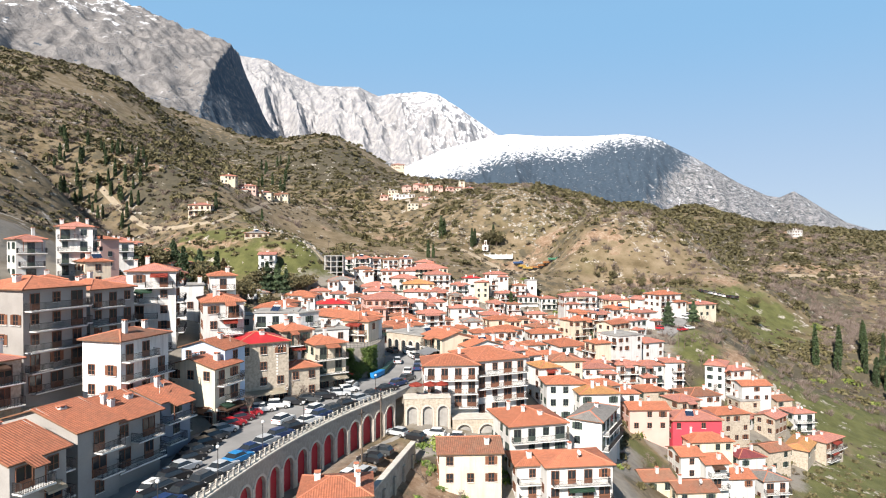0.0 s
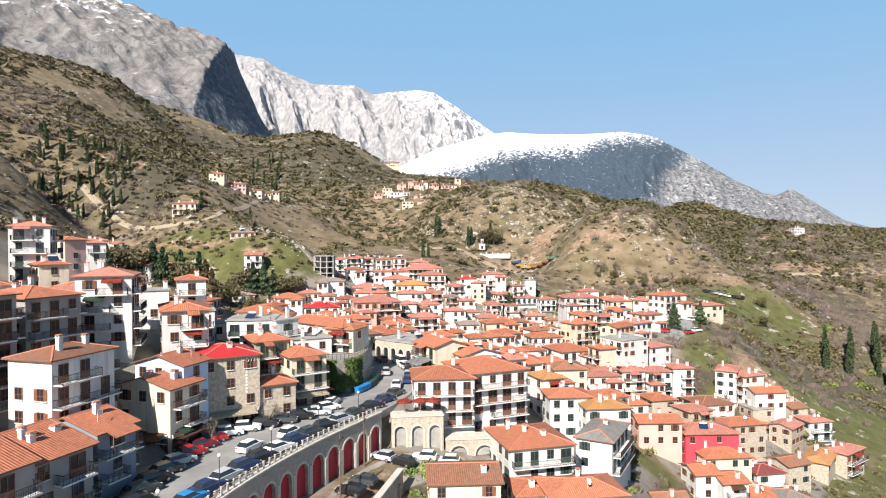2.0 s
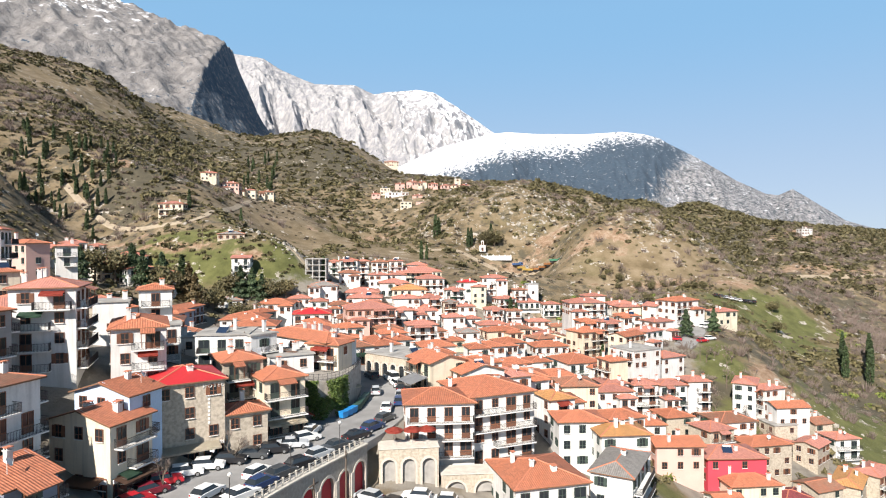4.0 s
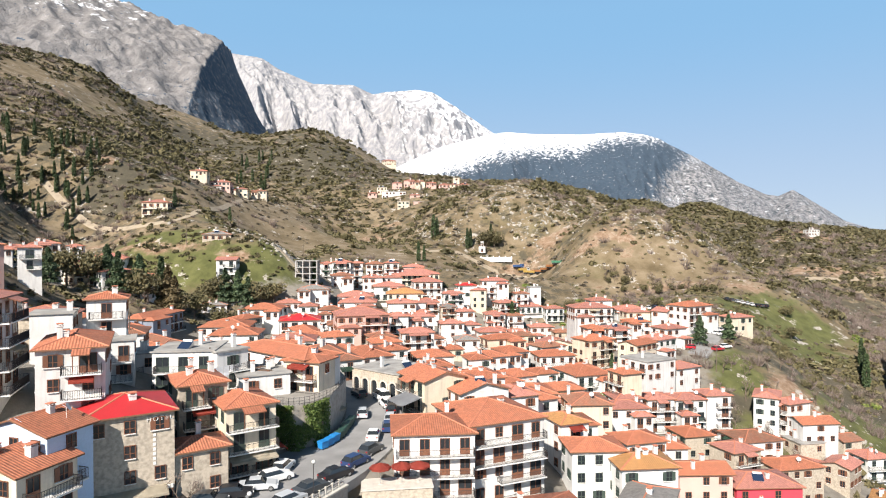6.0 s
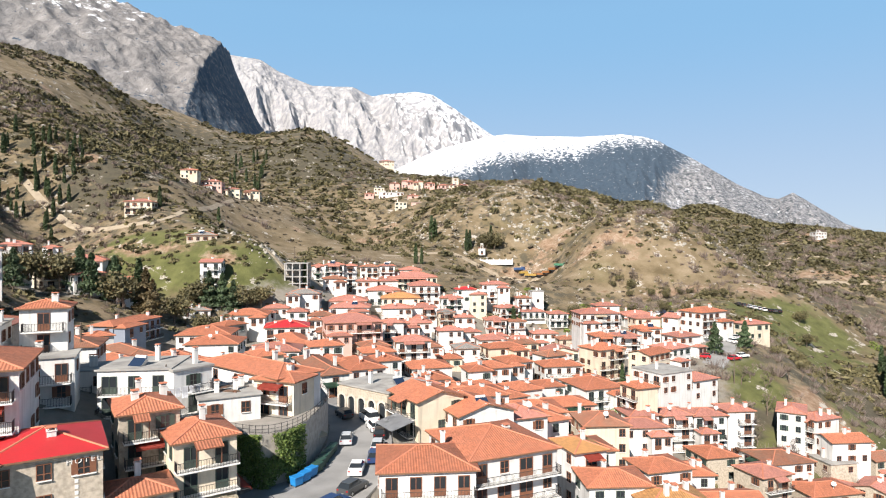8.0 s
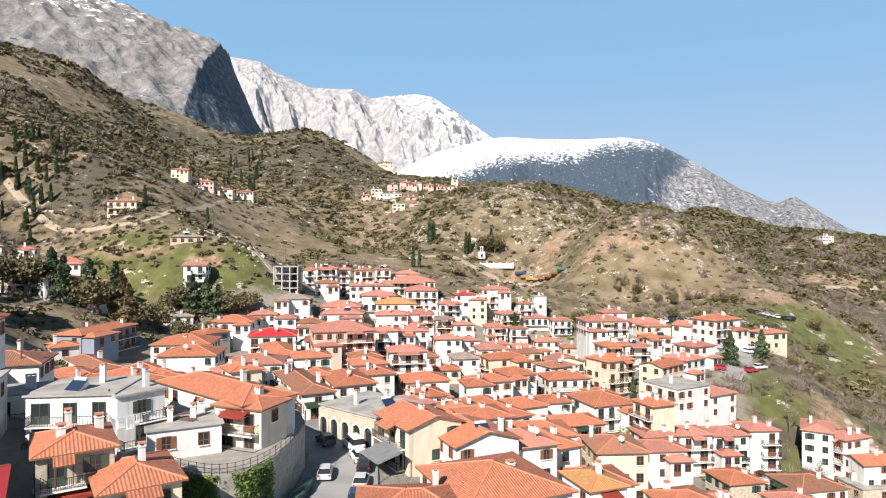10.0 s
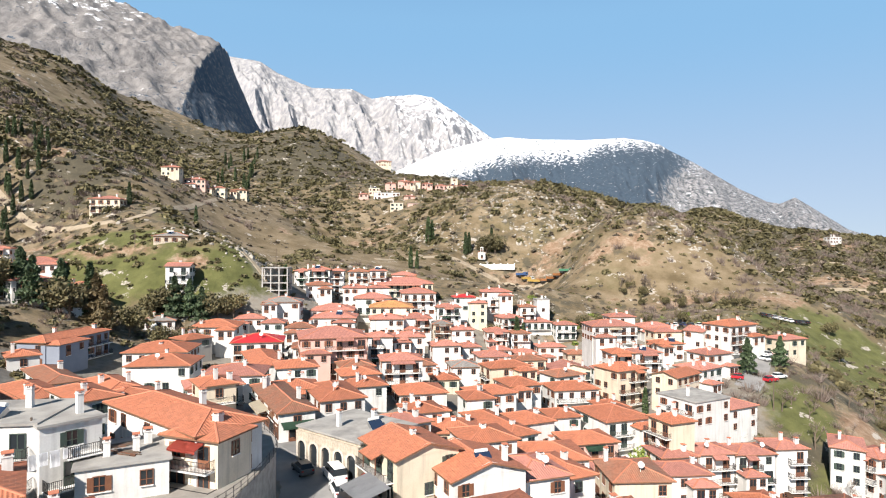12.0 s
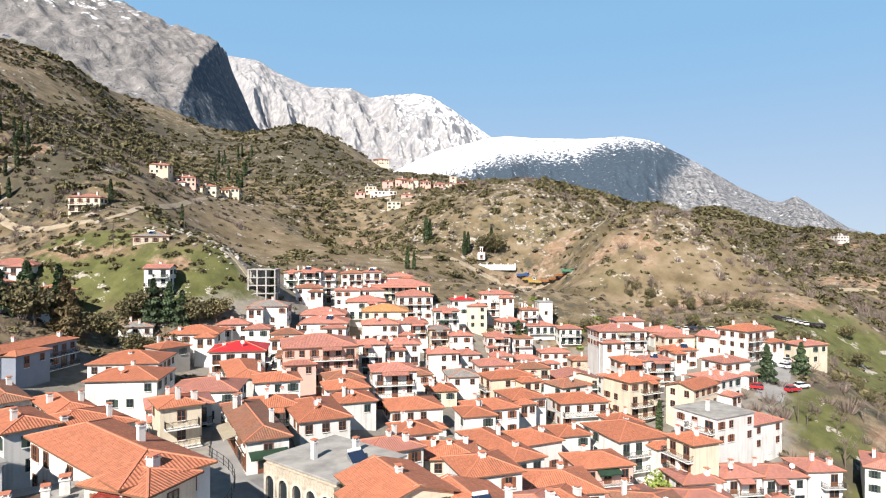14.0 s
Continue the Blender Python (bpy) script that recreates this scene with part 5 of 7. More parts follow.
house(-59.3, 121.6, 50.3, 8.1, 8.1, 20, 2, "hip", "red", "stone", "-")
house(67.5, 204.9, 25.7, 9.0, 7.8, 28, 2, "hip", "red", "white", "-")
house(17.8, 216.5, 32.0, 10.8, 6.6, 20, 3, "hip", "orange", "cream", "b")
house(71.4, 258.4, 35.2, 8.9, 6.8, 8, 2, "hip", "red", "cream", "-")
house(15.6, 231.8, 31.9, 8.4, 7.5, 12, 3, "hip", "red", "white", "-")
house(-56.3, 61.2, 46.0, 7.4, 6.9, 63, 2, "hip", "red", "stone", "B")
house(-67.0, 139.0, 47.7, 7.7, 6.6, 50, 2, "hip", "orange", "white", "b")
house(-17.1, 201.4, 34.8, 7.2, 6.8, 20, 2, "hip", "brown", "stone", "B")
house(-102.5, 220.2, 52.2, 9.6, 7.0, 50, 2, "hip", "red", "white", "B")


# ---- mountains ----
def rocky_material(name, rock, rock2, steep=0.45, scale=1.0):
    """Bare rock; snow above a ragged height wherever it is not too steep; forest, in a haze-blued tone, and stony
    ground where the cover says so.
    """
    m = bpy.data.materials.new(name)
    m.use_nodes = True
    n, l = m.node_tree.nodes, m.node_tree.links
    b = n["Principled BSDF"]
    b.inputs["Roughness"].default_value = 0.9
    geo = n.new("ShaderNodeNewGeometry")
    sep = n.new("ShaderNodeSeparateXYZ")
    l.new(geo.outputs["Position"], sep.inputs[0])

    def noisy(size, detail, rough=0.65):
        t = n.new("ShaderNodeTexNoise")
        t.inputs["Scale"].default_value, t.inputs["Detail"].default_value, t.inputs["Roughness"].default_value = size * scale, detail, rough
        l.new(geo.outputs["Position"], t.inputs["Vector"])
        return t.outputs["Fac"]

    def ramp(fac, *stops):
        r = n.new("ShaderNodeValToRGB")
        e = r.color_ramp.elements
        for i, (p, c) in enumerate(stops):
            s = e[i] if i < 2 else e.new(p)
            s.position, s.color = p, (*c, 1)
        l.new(fac, r.inputs[0])
        return r.outputs[0]

    def maths(op, a, c):
        x = n.new("ShaderNodeMath")
        x.operation = op
        for s, v in zip(x.inputs, (a, c)):
            if isinstance(v, (int, float)):
                s.default_value = v
            else:
                l.new(v, s)
        return x.outputs[0]

    def mix(fac, a, c):
        x = n.new("ShaderNodeMix")
        x.data_type = "RGBA"
        l.new(fac, x.inputs["Factor"])
        l.new(a, x.inputs["A"])
        l.new(c, x.inputs["B"])
        return x.outputs["Result"]

    stretch = n.new("ShaderNodeMapping")
    stretch.inputs["Scale"].default_value = (1.0, 0.6, 0.45)
    l.new(geo.outputs["Position"], stretch.inputs["Vector"])
    streak = n.new("ShaderNodeTexNoise")
    streak.inputs["Scale"].default_value, streak.inputs["Detail"].default_value, streak.inputs["Roughness"].default_value = 0.02 * scale, 5.0, 0.68
    l.new(stretch.outputs[0], streak.inputs["Vector"])
    col = ramp(streak.outputs["Fac"], (0.38, rock), (0.60, rock2))
    cover = n.new("ShaderNodeVertexColor")
    cover.layer_name = "cover"
    kinds = n.new("ShaderNodeSeparateColor")
    l.new(cover.outputs[0], kinds.inputs[0])
    flat = n.new("ShaderNodeSeparateXYZ")
    l.new(geo.outputs["Normal"], flat.inputs[0])
    lying = maths("ADD", maths("MULTIPLY", maths("SUBTRACT", flat.outputs["Z"], steep), 2.6), maths("MULTIPLY", maths("SUBTRACT", streak.outputs["Fac"], 0.5), 5.0))
    snow = ramp(maths("ADD", maths("MULTIPLY", lying, 0.5), kinds.outputs[2]), (0.44, (0, 0, 0)), (0.56, (1, 1, 1)))
    white = n.new("ShaderNodeRGB")
    white.outputs[0].default_value = (0.80, 0.82, 0.86, 1)
    col = mix(snow, col, white.outputs[0])
    # forest colour shifted to blue, with distance haze painted into it
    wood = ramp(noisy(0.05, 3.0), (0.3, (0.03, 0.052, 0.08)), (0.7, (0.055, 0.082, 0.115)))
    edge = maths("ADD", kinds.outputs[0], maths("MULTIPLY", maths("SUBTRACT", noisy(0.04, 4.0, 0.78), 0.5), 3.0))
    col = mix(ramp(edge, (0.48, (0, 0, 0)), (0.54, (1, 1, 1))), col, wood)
    stones = ramp(noisy(0.04, 4.0, 0.78), (0.47, (0.045, 0.058, 0.07)), (0.55, (0.34, 0.33, 0.34)))
    edge2 = maths("ADD", kinds.outputs[1], maths("MULTIPLY", maths("SUBTRACT", noisy(0.02, 4.0, 0.7), 0.5), 1.8))
    col = mix(ramp(edge2, (0.46, (0, 0, 0)), (0.6, (1, 1, 1))), col, stones)
    l.new(col, b.inputs["Base Color"])
    bp = n.new("ShaderNodeBump")
    bp.inputs["Strength"].default_value, bp.inputs["Distance"].default_value = 0.9, 16.0 / scale
    l.new(streak.outputs["Fac"], bp.inputs["Height"])
    l.new(bp.outputs[0], b.inputs["Normal"])
    return m


def grid_mesh(name, xx, yy, zz, mat, wood=None, stony=None, snow=None):
    me = bpy.data.meshes.new(name)
    a, c = xx.shape
    idx = np.arange(a * c).reshape(a, c)
    quads = np.stack([idx[:-1, :-1], idx[:-1, 1:], idx[1:, 1:], idx[1:, :-1]], -1).reshape(-1, 4)
    me.from_pydata(np.stack([xx, yy, zz], -1).reshape(-1, 3).tolist(), [], quads.tolist())
    me.shade_smooth()
    zero = np.zeros(xx.shape)
    layer = me.color_attributes.new("cover", "FLOAT_COLOR", "POINT")
    layer.data.foreach_set("color", np.stack([zero if wood is None else wood, zero if stony is None else stony, zero if snow is None else snow, zero + 1], -1).ravel().astype(np.float32))
    me.materials.append(mat)
    return me


def ridges(xx, yy, size, seed, octaves=8):
    return np.array([noise.ridged_multi_fractal(Vector((x / size + seed, y / size, 0.3 + seed)), 0.85, 2.15, octaves, 1.0, 2.0) for x, y in zip(xx.ravel(), yy.ravel())]).reshape(xx.shape)


def mountain(name, label, crest, far, foot, foot_z, relief, size, mat, covers, seed=0.0, n=520, k=170):
    """A range beyond the town: a crest line (bearing as x per y, height per y) at that distance, falling in ribs to its foot on this side and away on the other."""
    us = np.linspace(crest[0][0], crest[-1][0], n)
    hs = np.interp(us, [c[0] for c in crest], [c[1] for c in crest])
    t = np.concatenate([np.linspace(0, 1, k), np.linspace(1.03, 1.25, 8)])
    tt, uu = np.meshgrid(t, us, indexing="ij")
    yy = foot + (far - foot) * tt
    top = 60 + hs[None, :] * far
    zz = foot_z + (top - foot_z) * np.clip(tt, 0, 1) - np.clip(tt - 1, 0, 1) * 900
    xx = uu * yy
    weight = np.clip(np.sin(np.pi * np.clip(tt, 0, 1)), 0, 1) * 0.9 + 0.04
    ribs = ridges(uu * far, yy * 0.35 + uu * far * 0.25, size, seed)
    zz = zz + (ribs - 1.05) * relief * weight
    wood, stony, snow = covers(uu, (zz - 60) / yy)
    return tagged(new(name, grid_mesh(name, xx, yy, zz, mat, wood, stony, snow)), label, "mountain", kind="structure")


def bearing(px):
    return (px - 794) / 1089


def seen(*pairs):
    """Bearings and heights (per metre of distance) along a skyline."""
    return [((px - 794) / 1089, (428 - py) / 1089) for px, py in pairs]


def line_of(u, *pairs):
    return np.interp(u, [bearing(p) for p, _ in pairs], [(428 - q) / 1089 for _, q in pairs])


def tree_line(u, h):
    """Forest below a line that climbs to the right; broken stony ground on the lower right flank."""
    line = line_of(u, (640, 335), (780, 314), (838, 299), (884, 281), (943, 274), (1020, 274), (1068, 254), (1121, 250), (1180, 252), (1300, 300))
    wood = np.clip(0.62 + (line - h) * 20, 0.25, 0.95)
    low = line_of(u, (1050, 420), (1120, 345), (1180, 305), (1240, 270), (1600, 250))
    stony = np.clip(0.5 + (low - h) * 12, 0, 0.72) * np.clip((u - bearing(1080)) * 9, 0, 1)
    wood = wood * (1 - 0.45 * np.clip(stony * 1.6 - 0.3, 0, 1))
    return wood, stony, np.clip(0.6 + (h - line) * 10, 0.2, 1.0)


def snow_line(u, h):
    """Bare ribs low down and to the left, nearly all snow to the right."""
    share = np.interp(u, [bearing(p) for p in (250, 420, 560, 660, 740, 880)], [-0.22, -0.10, 0.02, 0.14, 0.40, 0.62])
    low = line_of(u, (250, 200), (520, 235), (600, 250), (700, 275), (830, 310), (900, 320))
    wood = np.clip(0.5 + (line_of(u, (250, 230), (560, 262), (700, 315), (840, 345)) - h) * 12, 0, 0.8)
    return wood, np.zeros(u.shape), np.clip(share + (h - low) * 2.2, 0.05, 0.95)


M_SNOWY = rocky_material("snowy_rock", (0.24, 0.24, 0.26), (0.40, 0.39, 0.39), 0.93, 1.5)
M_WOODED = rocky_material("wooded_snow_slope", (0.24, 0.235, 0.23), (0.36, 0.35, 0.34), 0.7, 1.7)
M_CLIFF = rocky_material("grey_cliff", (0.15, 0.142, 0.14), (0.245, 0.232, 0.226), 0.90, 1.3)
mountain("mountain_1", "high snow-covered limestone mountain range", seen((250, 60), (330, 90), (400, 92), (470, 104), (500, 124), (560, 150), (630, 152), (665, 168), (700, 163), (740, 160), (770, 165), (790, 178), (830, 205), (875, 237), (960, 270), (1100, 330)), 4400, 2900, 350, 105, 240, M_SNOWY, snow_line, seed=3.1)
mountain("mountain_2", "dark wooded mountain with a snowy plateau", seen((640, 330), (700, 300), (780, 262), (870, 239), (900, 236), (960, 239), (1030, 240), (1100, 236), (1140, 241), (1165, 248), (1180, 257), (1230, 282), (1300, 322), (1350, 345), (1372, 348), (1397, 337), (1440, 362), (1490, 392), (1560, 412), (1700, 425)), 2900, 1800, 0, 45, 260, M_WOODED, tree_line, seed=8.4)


def cliff_mountain():
    """The near grey buttress: a lit shoulder with a sheer right flank, whose dense forest cover also paints its shade.
    """
    ys = np.linspace(1150, 2900, 260)
    ss = np.concatenate([np.linspace(-1500, -16, 200), np.linspace(-12, 330, 80)])
    yy, sss = np.meshgrid(ys, ss, indexing="ij")
    edge_x = np.interp(yy, [1150, 1700, 2300, 2900], [-480, -700, -865, -1000])
    edge_z = np.interp(yy, [1150, 1400, 1700, 2000, 2300, 2600, 2900], [215, 300, 440, 620, 765, 900, 950])
    foot_z = np.interp(yy, [1150, 1700, 2300, 2900], [180, 300, 440, 520])
    wide = np.interp(yy, [1150, 1700, 2300, 2900], [90, 140, 180, 200])
    xx = edge_x + sss
    left = edge_z + np.clip(-sss, 0, None) * 0.42
    right = edge_z + (foot_z - edge_z) * np.clip(sss / wide, 0, 1) ** 0.8 - np.clip(sss - wide, 0, None) * 0.5
    zz = np.where(sss < 0, left, right)
    zz = zz + (ridges(xx + yy * 0.5, yy * 0.5 - xx * 0.2, 150, 4.7) - 1.5) * np.where(sss < 0, 27, 18)
    height = (zz - 60) / yy
    snow = np.clip(0.16 + (height - 0.34) * 6, 0.08, 0.52)
    # trees on both sides; the right flank's cover raised to darken it as shade
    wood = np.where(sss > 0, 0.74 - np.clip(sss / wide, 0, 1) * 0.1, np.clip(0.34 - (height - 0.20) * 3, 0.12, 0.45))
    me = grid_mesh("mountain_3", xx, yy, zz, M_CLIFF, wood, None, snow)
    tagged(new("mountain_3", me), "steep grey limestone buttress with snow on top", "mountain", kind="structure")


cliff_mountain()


# ---- plants ----
def leaf_material(name, base, light, rough=0.7):
    m = bpy.data.materials.new(name)
    m.use_nodes = True
    n, l = m.node_tree.nodes, m.node_tree.links
    b = n["Principled BSDF"]
    b.inputs["Roughness"].default_value = rough
    geo = n.new("ShaderNodeNewGeometry")
    info = n.new("ShaderNodeObjectInfo")
    ramp = n.new("ShaderNodeValToRGB")
    ramp.color_ramp.elements[0].color, ramp.color_ramp.elements[1].color = (*base, 1), (*light, 1)
    l.new(geo.outputs["Random Per Island"], ramp.inputs[0])
    hsv = n.new("ShaderNodeHueSaturation")
    mr = n.new("ShaderNodeMapRange")
    mr.inputs["To Min"].default_value, mr.inputs["To Max"].default_value = 0.8, 1.25
    l.new(info.outputs["Random"], mr.inputs["Value"])
    l.new(mr.outputs[0], hsv.inputs["Value"])
    l.new(ramp.outputs[0], hsv.inputs["Color"])
    l.new(hsv.outputs[0], b.inputs["Base Color"])
    return m


M_CYPRESS = leaf_material("cypress_leaf", (0.025, 0.045, 0.018), (0.07, 0.10, 0.035))
M_PINE = leaf_material("pine_leaf", (0.03, 0.055, 0.026), (0.08, 0.115, 0.05))
M_SCRUB = leaf_material("scrub_leaf", (0.062, 0.056, 0.025), (0.17, 0.145, 0.066))
M_FRESH = leaf_material("fresh_leaf", (0.12, 0.17, 0.03), (0.26, 0.30, 0.07))
M_RUST = leaf_material("rusty_leaf", (0.07, 0.055, 0.025), (0.15, 0.11, 0.05))
M_HEATH = leaf_material("heath_leaf", (0.06, 0.05, 0.035), (0.15, 0.12, 0.085))
M_TWIG = leaf_material("bare_twigs", (0.12, 0.09, 0.075), (0.26, 0.205, 0.175))
M_IVY = leaf_material("ivy_leaf", (0.05, 0.09, 0.02), (0.17, 0.23, 0.05))
M_BARK = material("bark", (0.16, 0.12, 0.09), 0.95, (0.09, 0.07, 0.055), 3.0, 0.8, 0.6, 10)
M_BOULDER = material("limestone", (0.36, 0.33, 0.29), 0.95, (0.24, 0.22, 0.19), 0.5, 0.8, 0.7, 3)
M_OUTCROP = material("pale_limestone", (0.40, 0.37, 0.32), 0.95, (0.25, 0.23, 0.20), 0.5, 0.8, 0.7, 3)
nrs = np.random.RandomState(11)


def mesh_of(name, verts, faces, mat, smooth=False):
    me = bpy.data.meshes.new(name)
    me.from_pydata(np.asarray(verts).tolist(), [], np.asarray(faces).tolist())
    me.materials.append(mat)
    if smooth:
        me.shade_smooth()
    return me


def leaf_cloud(points, size, flat=0.35):
    """Small bent leaves (two triangles each) round the given points."""
    k = len(points)
    a = nrs.normal(size=(k, 3))
    a /= np.linalg.norm(a, axis=1)[:, None]
    b = np.cross(a, nrs.normal(size=(k, 3)))
    b /= np.linalg.norm(b, axis=1)[:, None]
    c = np.cross(a, b)
    s = size * nrs.uniform(0.6, 1.3, (k, 1))
    v = np.stack([points - a * s, points + b * s * 0.6 + c * s * flat, points + a * s, points - b * s * 0.6 + c * s * flat * 0.3], 1).reshape(-1, 3)
    base = np.arange(k)[:, None] * 4
    return v, np.concatenate([base + [0, 1, 2], base + [0, 2, 3]])


def lump(radius, seed, rough=0.35, levels=2):
    bm = bmesh.new()
    bmesh.ops.create_icosphere(bm, subdivisions=levels, radius=1)
    for v in bm.verts:
        v.co *= 1 + rough * noise.noise(v.co * 1.7 + Vector((seed, 0, 0))) + rough * 0.6 * noise.noise(v.co * 4.1 + Vector((0, seed, 0)))
    v = np.array([q.co[:] for q in bm.verts]) * radius
    f = np.array([[q.index for q in p.verts] for p in bm.faces])
    bm.free()
    return v, f


def crown(shape, n):
    """Points of a crown on an uneven solid, open at the rim. shape(t, ang) gives the radius at height t."""
    t = nrs.uniform(0, 1, n)
    ang = nrs.uniform(0, 2 * np.pi, n)
    r = np.array([shape(a, b) for a, b in zip(t, ang)]) * np.sqrt(nrs.uniform(0.45, 1.12, n))
    pts = np.stack([r * np.cos(ang), r * np.sin(ang), t], 1)
    return pts


def tree_mesh_cypress(h, rad, seed):
    def shape(t, a):
        return rad * (0.35 + 0.65 * np.sin(np.pi * min(1, 0.12 + t * 0.86)) ** 0.8) * (1 - 0.55 * t) * (1 + 0.22 * noise.noise(Vector((math.cos(a) * 1.5, math.sin(a) * 1.5, t * 7 + seed))))
    p = crown(shape, 900)
    p[:, 2] = 0.5 + p[:, 2] * (h - 0.5)
    return leaf_cloud(p, 0.36)


def tree_mesh_pine(h, rad, seed):
    def shape(t, a):
        tier = 0.75 + 0.25 * math.cos(t * 26 + seed)
        return rad * (1.02 - t) ** 0.8 * tier * (1 + 0.35 * noise.noise(Vector((math.cos(a) * 1.3, math.sin(a) * 1.3, t * 5 + seed))))
    p = crown(shape, 1500)
    p[:, 2] = h * 0.12 + p[:, 2] * h * 0.88
    return leaf_cloud(p, 0.42)


def tree_mesh_round(h, rad, seed):
    heads = [(nrs.normal(0, rad * 0.4), nrs.normal(0, rad * 0.4), h * nrs.uniform(0.45, 0.85), rad * nrs.uniform(0.35, 0.6)) for _ in range(9)]
    pts = []
    for x, y, z, r in heads:
        q = nrs.normal(size=(130, 3))
        q *= (r * nrs.uniform(0.6, 1.05, (130, 1))) / np.linalg.norm(q, axis=1)[:, None]
        pts.append(q + [x, y, z])
    return leaf_cloud(np.concatenate(pts), 0.30)


def trunk_mesh(h, r, limbs, seed, spread=0.5):
    bm = bmesh.new()
    rnd = random.Random(seed)
    bar(bm, (0, 0, -0.6), (0, 0, h * 0.55), r, 0, 7, r * 0.7)
    bar(bm, (0, 0, h * 0.55), (rnd.uniform(-0.2, 0.2), rnd.uniform(-0.2, 0.2), h), r * 0.7, 0, 6, r * 0.15)
    for i in range(limbs):
        a, z = rnd.uniform(0, 6.28), h * rnd.uniform(0.35, 0.8)
        ln = h * spread * rnd.uniform(0.5, 1)
        bar(bm, (0, 0, z), (ln * math.cos(a), ln * math.sin(a), z + ln * 0.7), r * 0.4, 0, 5, r * 0.1)
    me = bpy.data.meshes.new("trunk")
    bm.to_mesh(me)
    bm.free()
    me.materials.append(M_BARK)
    return me


def bare_tree_meshes(h, seed):
    """Trunk and limbs as one mesh, and a haze of fine twigs as the crown."""
    rnd = random.Random(seed)
    bm = bmesh.new()
    tips = []

    def grow(p, d, ln, r, depth):
        q = p + d * ln
        bar(bm, p, q, r, 0, 5 if depth < 2 else 3, r * 0.6)
        if depth == 4:
            tips.append((p, q))
            return
        for _ in range(3 if depth < 3 else 2):
            e = (d + Vector((rnd.uniform(-1, 1), rnd.uniform(-1, 1), rnd.uniform(-0.25, 0.6))) * 0.75).normalized()
            grow(q, e, ln * rnd.uniform(0.55, 0.8), r * 0.55, depth + 1)

    grow(Vector((0, 0, -0.5)), Vector((0.05, 0.03, 1)).normalized(), h * 0.36, h * 0.03, 0)
    me = bpy.data.meshes.new("trunk")
    bm.to_mesh(me)
    bm.free()
    me.materials.append(M_BARK)
    bm = bmesh.new()
    for p, q in tips:
        for _ in range(5):
            e = q + Vector((rnd.gauss(0, 1), rnd.gauss(0, 1), rnd.gauss(0.3, 0.8))) * h * 0.09
            s = p.lerp(q, rnd.random())
            w = Vector((rnd.uniform(-1, 1), rnd.uniform(-1, 1), 0)) * 0.035
            bm.faces.new([bm.verts.new(s - w), bm.verts.new(s + w), bm.verts.new(e)])
    tw = bpy.data.meshes.new("twigs")
    bm.to_mesh(tw)
    bm.free()
    tw.materials.append(M_TWIG)
    return me, tw


CYPRESSES = [mesh_of("crown", *tree_mesh_cypress(1.0 * 10, 1.15, s), M_CYPRESS) for s in (1.0, 5.0, 9.0)]
PINES = [mesh_of("crown", *tree_mesh_pine(10, 3.1, s), M_PINE) for s in (2.0, 6.5)]
RUSTS = [mesh_of("crown", *tree_mesh_pine(10, 2.8, 3.3), M_RUST)]
ROUNDS = [mesh_of("crown", *tree_mesh_round(6, 3.0, s), M_FRESH) for s in (1, 2)]
OLIVES = [mesh_of("crown", *tree_mesh_round(6, 3.2, s), M_SCRUB) for s in (3, 4)]
BARES = [bare_tree_meshes(7, s) for s in (1, 2, 3)]
T_TALL, T_ROUND = trunk_mesh(8, 0.22, 4, 1, 0.1), trunk_mesh(4.5, 0.2, 6, 2)
TREE_LABELS = {"cypress": ("slender dark green cypress on the slope", "tree"), "pine": ("dark green conifer with tiered branches", "tree"), "rust": ("brownish green conifer on the slope", "tree"), "round": ("young leafy tree in fresh yellow-green leaf", "tree"), "olive": ("round dull green broadleaf tree", "tree"), "bare": ("leafless grey-brown tree with fine twigs", "tree")}


def tree(kind, x, y, h, sink=0.3):
    z = land_at(x, y) - sink
    name = {"cypress": "cypress", "pine": "conifer", "rust": "conifer"}.get(kind, "tree")
    thing = new(name)
    unit = {"round": 6.0, "olive": 6.0, "bare": 7.0}.get(kind, 10.0)
    turn = rng.uniform(0, 360)
    s = h / unit
    thing.matrix_basis = pose(x, y, z, 0, 0, turn) @ Matrix.Diagonal((s, s, s, 1))
    tagged(thing, *TREE_LABELS[kind], group={"cypress": "cypresses", "bare": "bare trees"}.get(kind, "trees"))
    if kind == "bare":
        wood, twigs = rng.choice(BARES)
        place("trunk", wood, thing)
        place("crown", twigs, thing)
        return thing
    place("trunk", T_TALL if unit == 10 else T_ROUND, thing)
    place("crown", rng.choice({"cypress": CYPRESSES, "pine": PINES, "rust": RUSTS, "round": ROUNDS, "olive": OLIVES}[kind]), thing)
    return thing


def stuff(name, label, category, templates, spots, mat, smooth=False):
    """Many small pieces as one object. spots: x, y, z, size, squash."""
    vs, fs, n = [], [], 0
    for x, y, z, s, q in spots:
        v, f = templates[rng.randrange(len(templates))]
        a = rng.uniform(0, 6.28)
        c, d = math.cos(a), math.sin(a)
        p = np.stack([v[:, 0] * c - v[:, 1] * d, v[:, 0] * d + v[:, 1] * c, v[:, 2] * q], 1) * s + [x, y, z]
        vs.append(p)
        fs.append(f + n)
        n += len(v)
    me = mesh_of(name, np.concatenate(vs), np.concatenate(fs), mat, smooth)
    return tagged(new(name, me), label, category, kind="stuff")


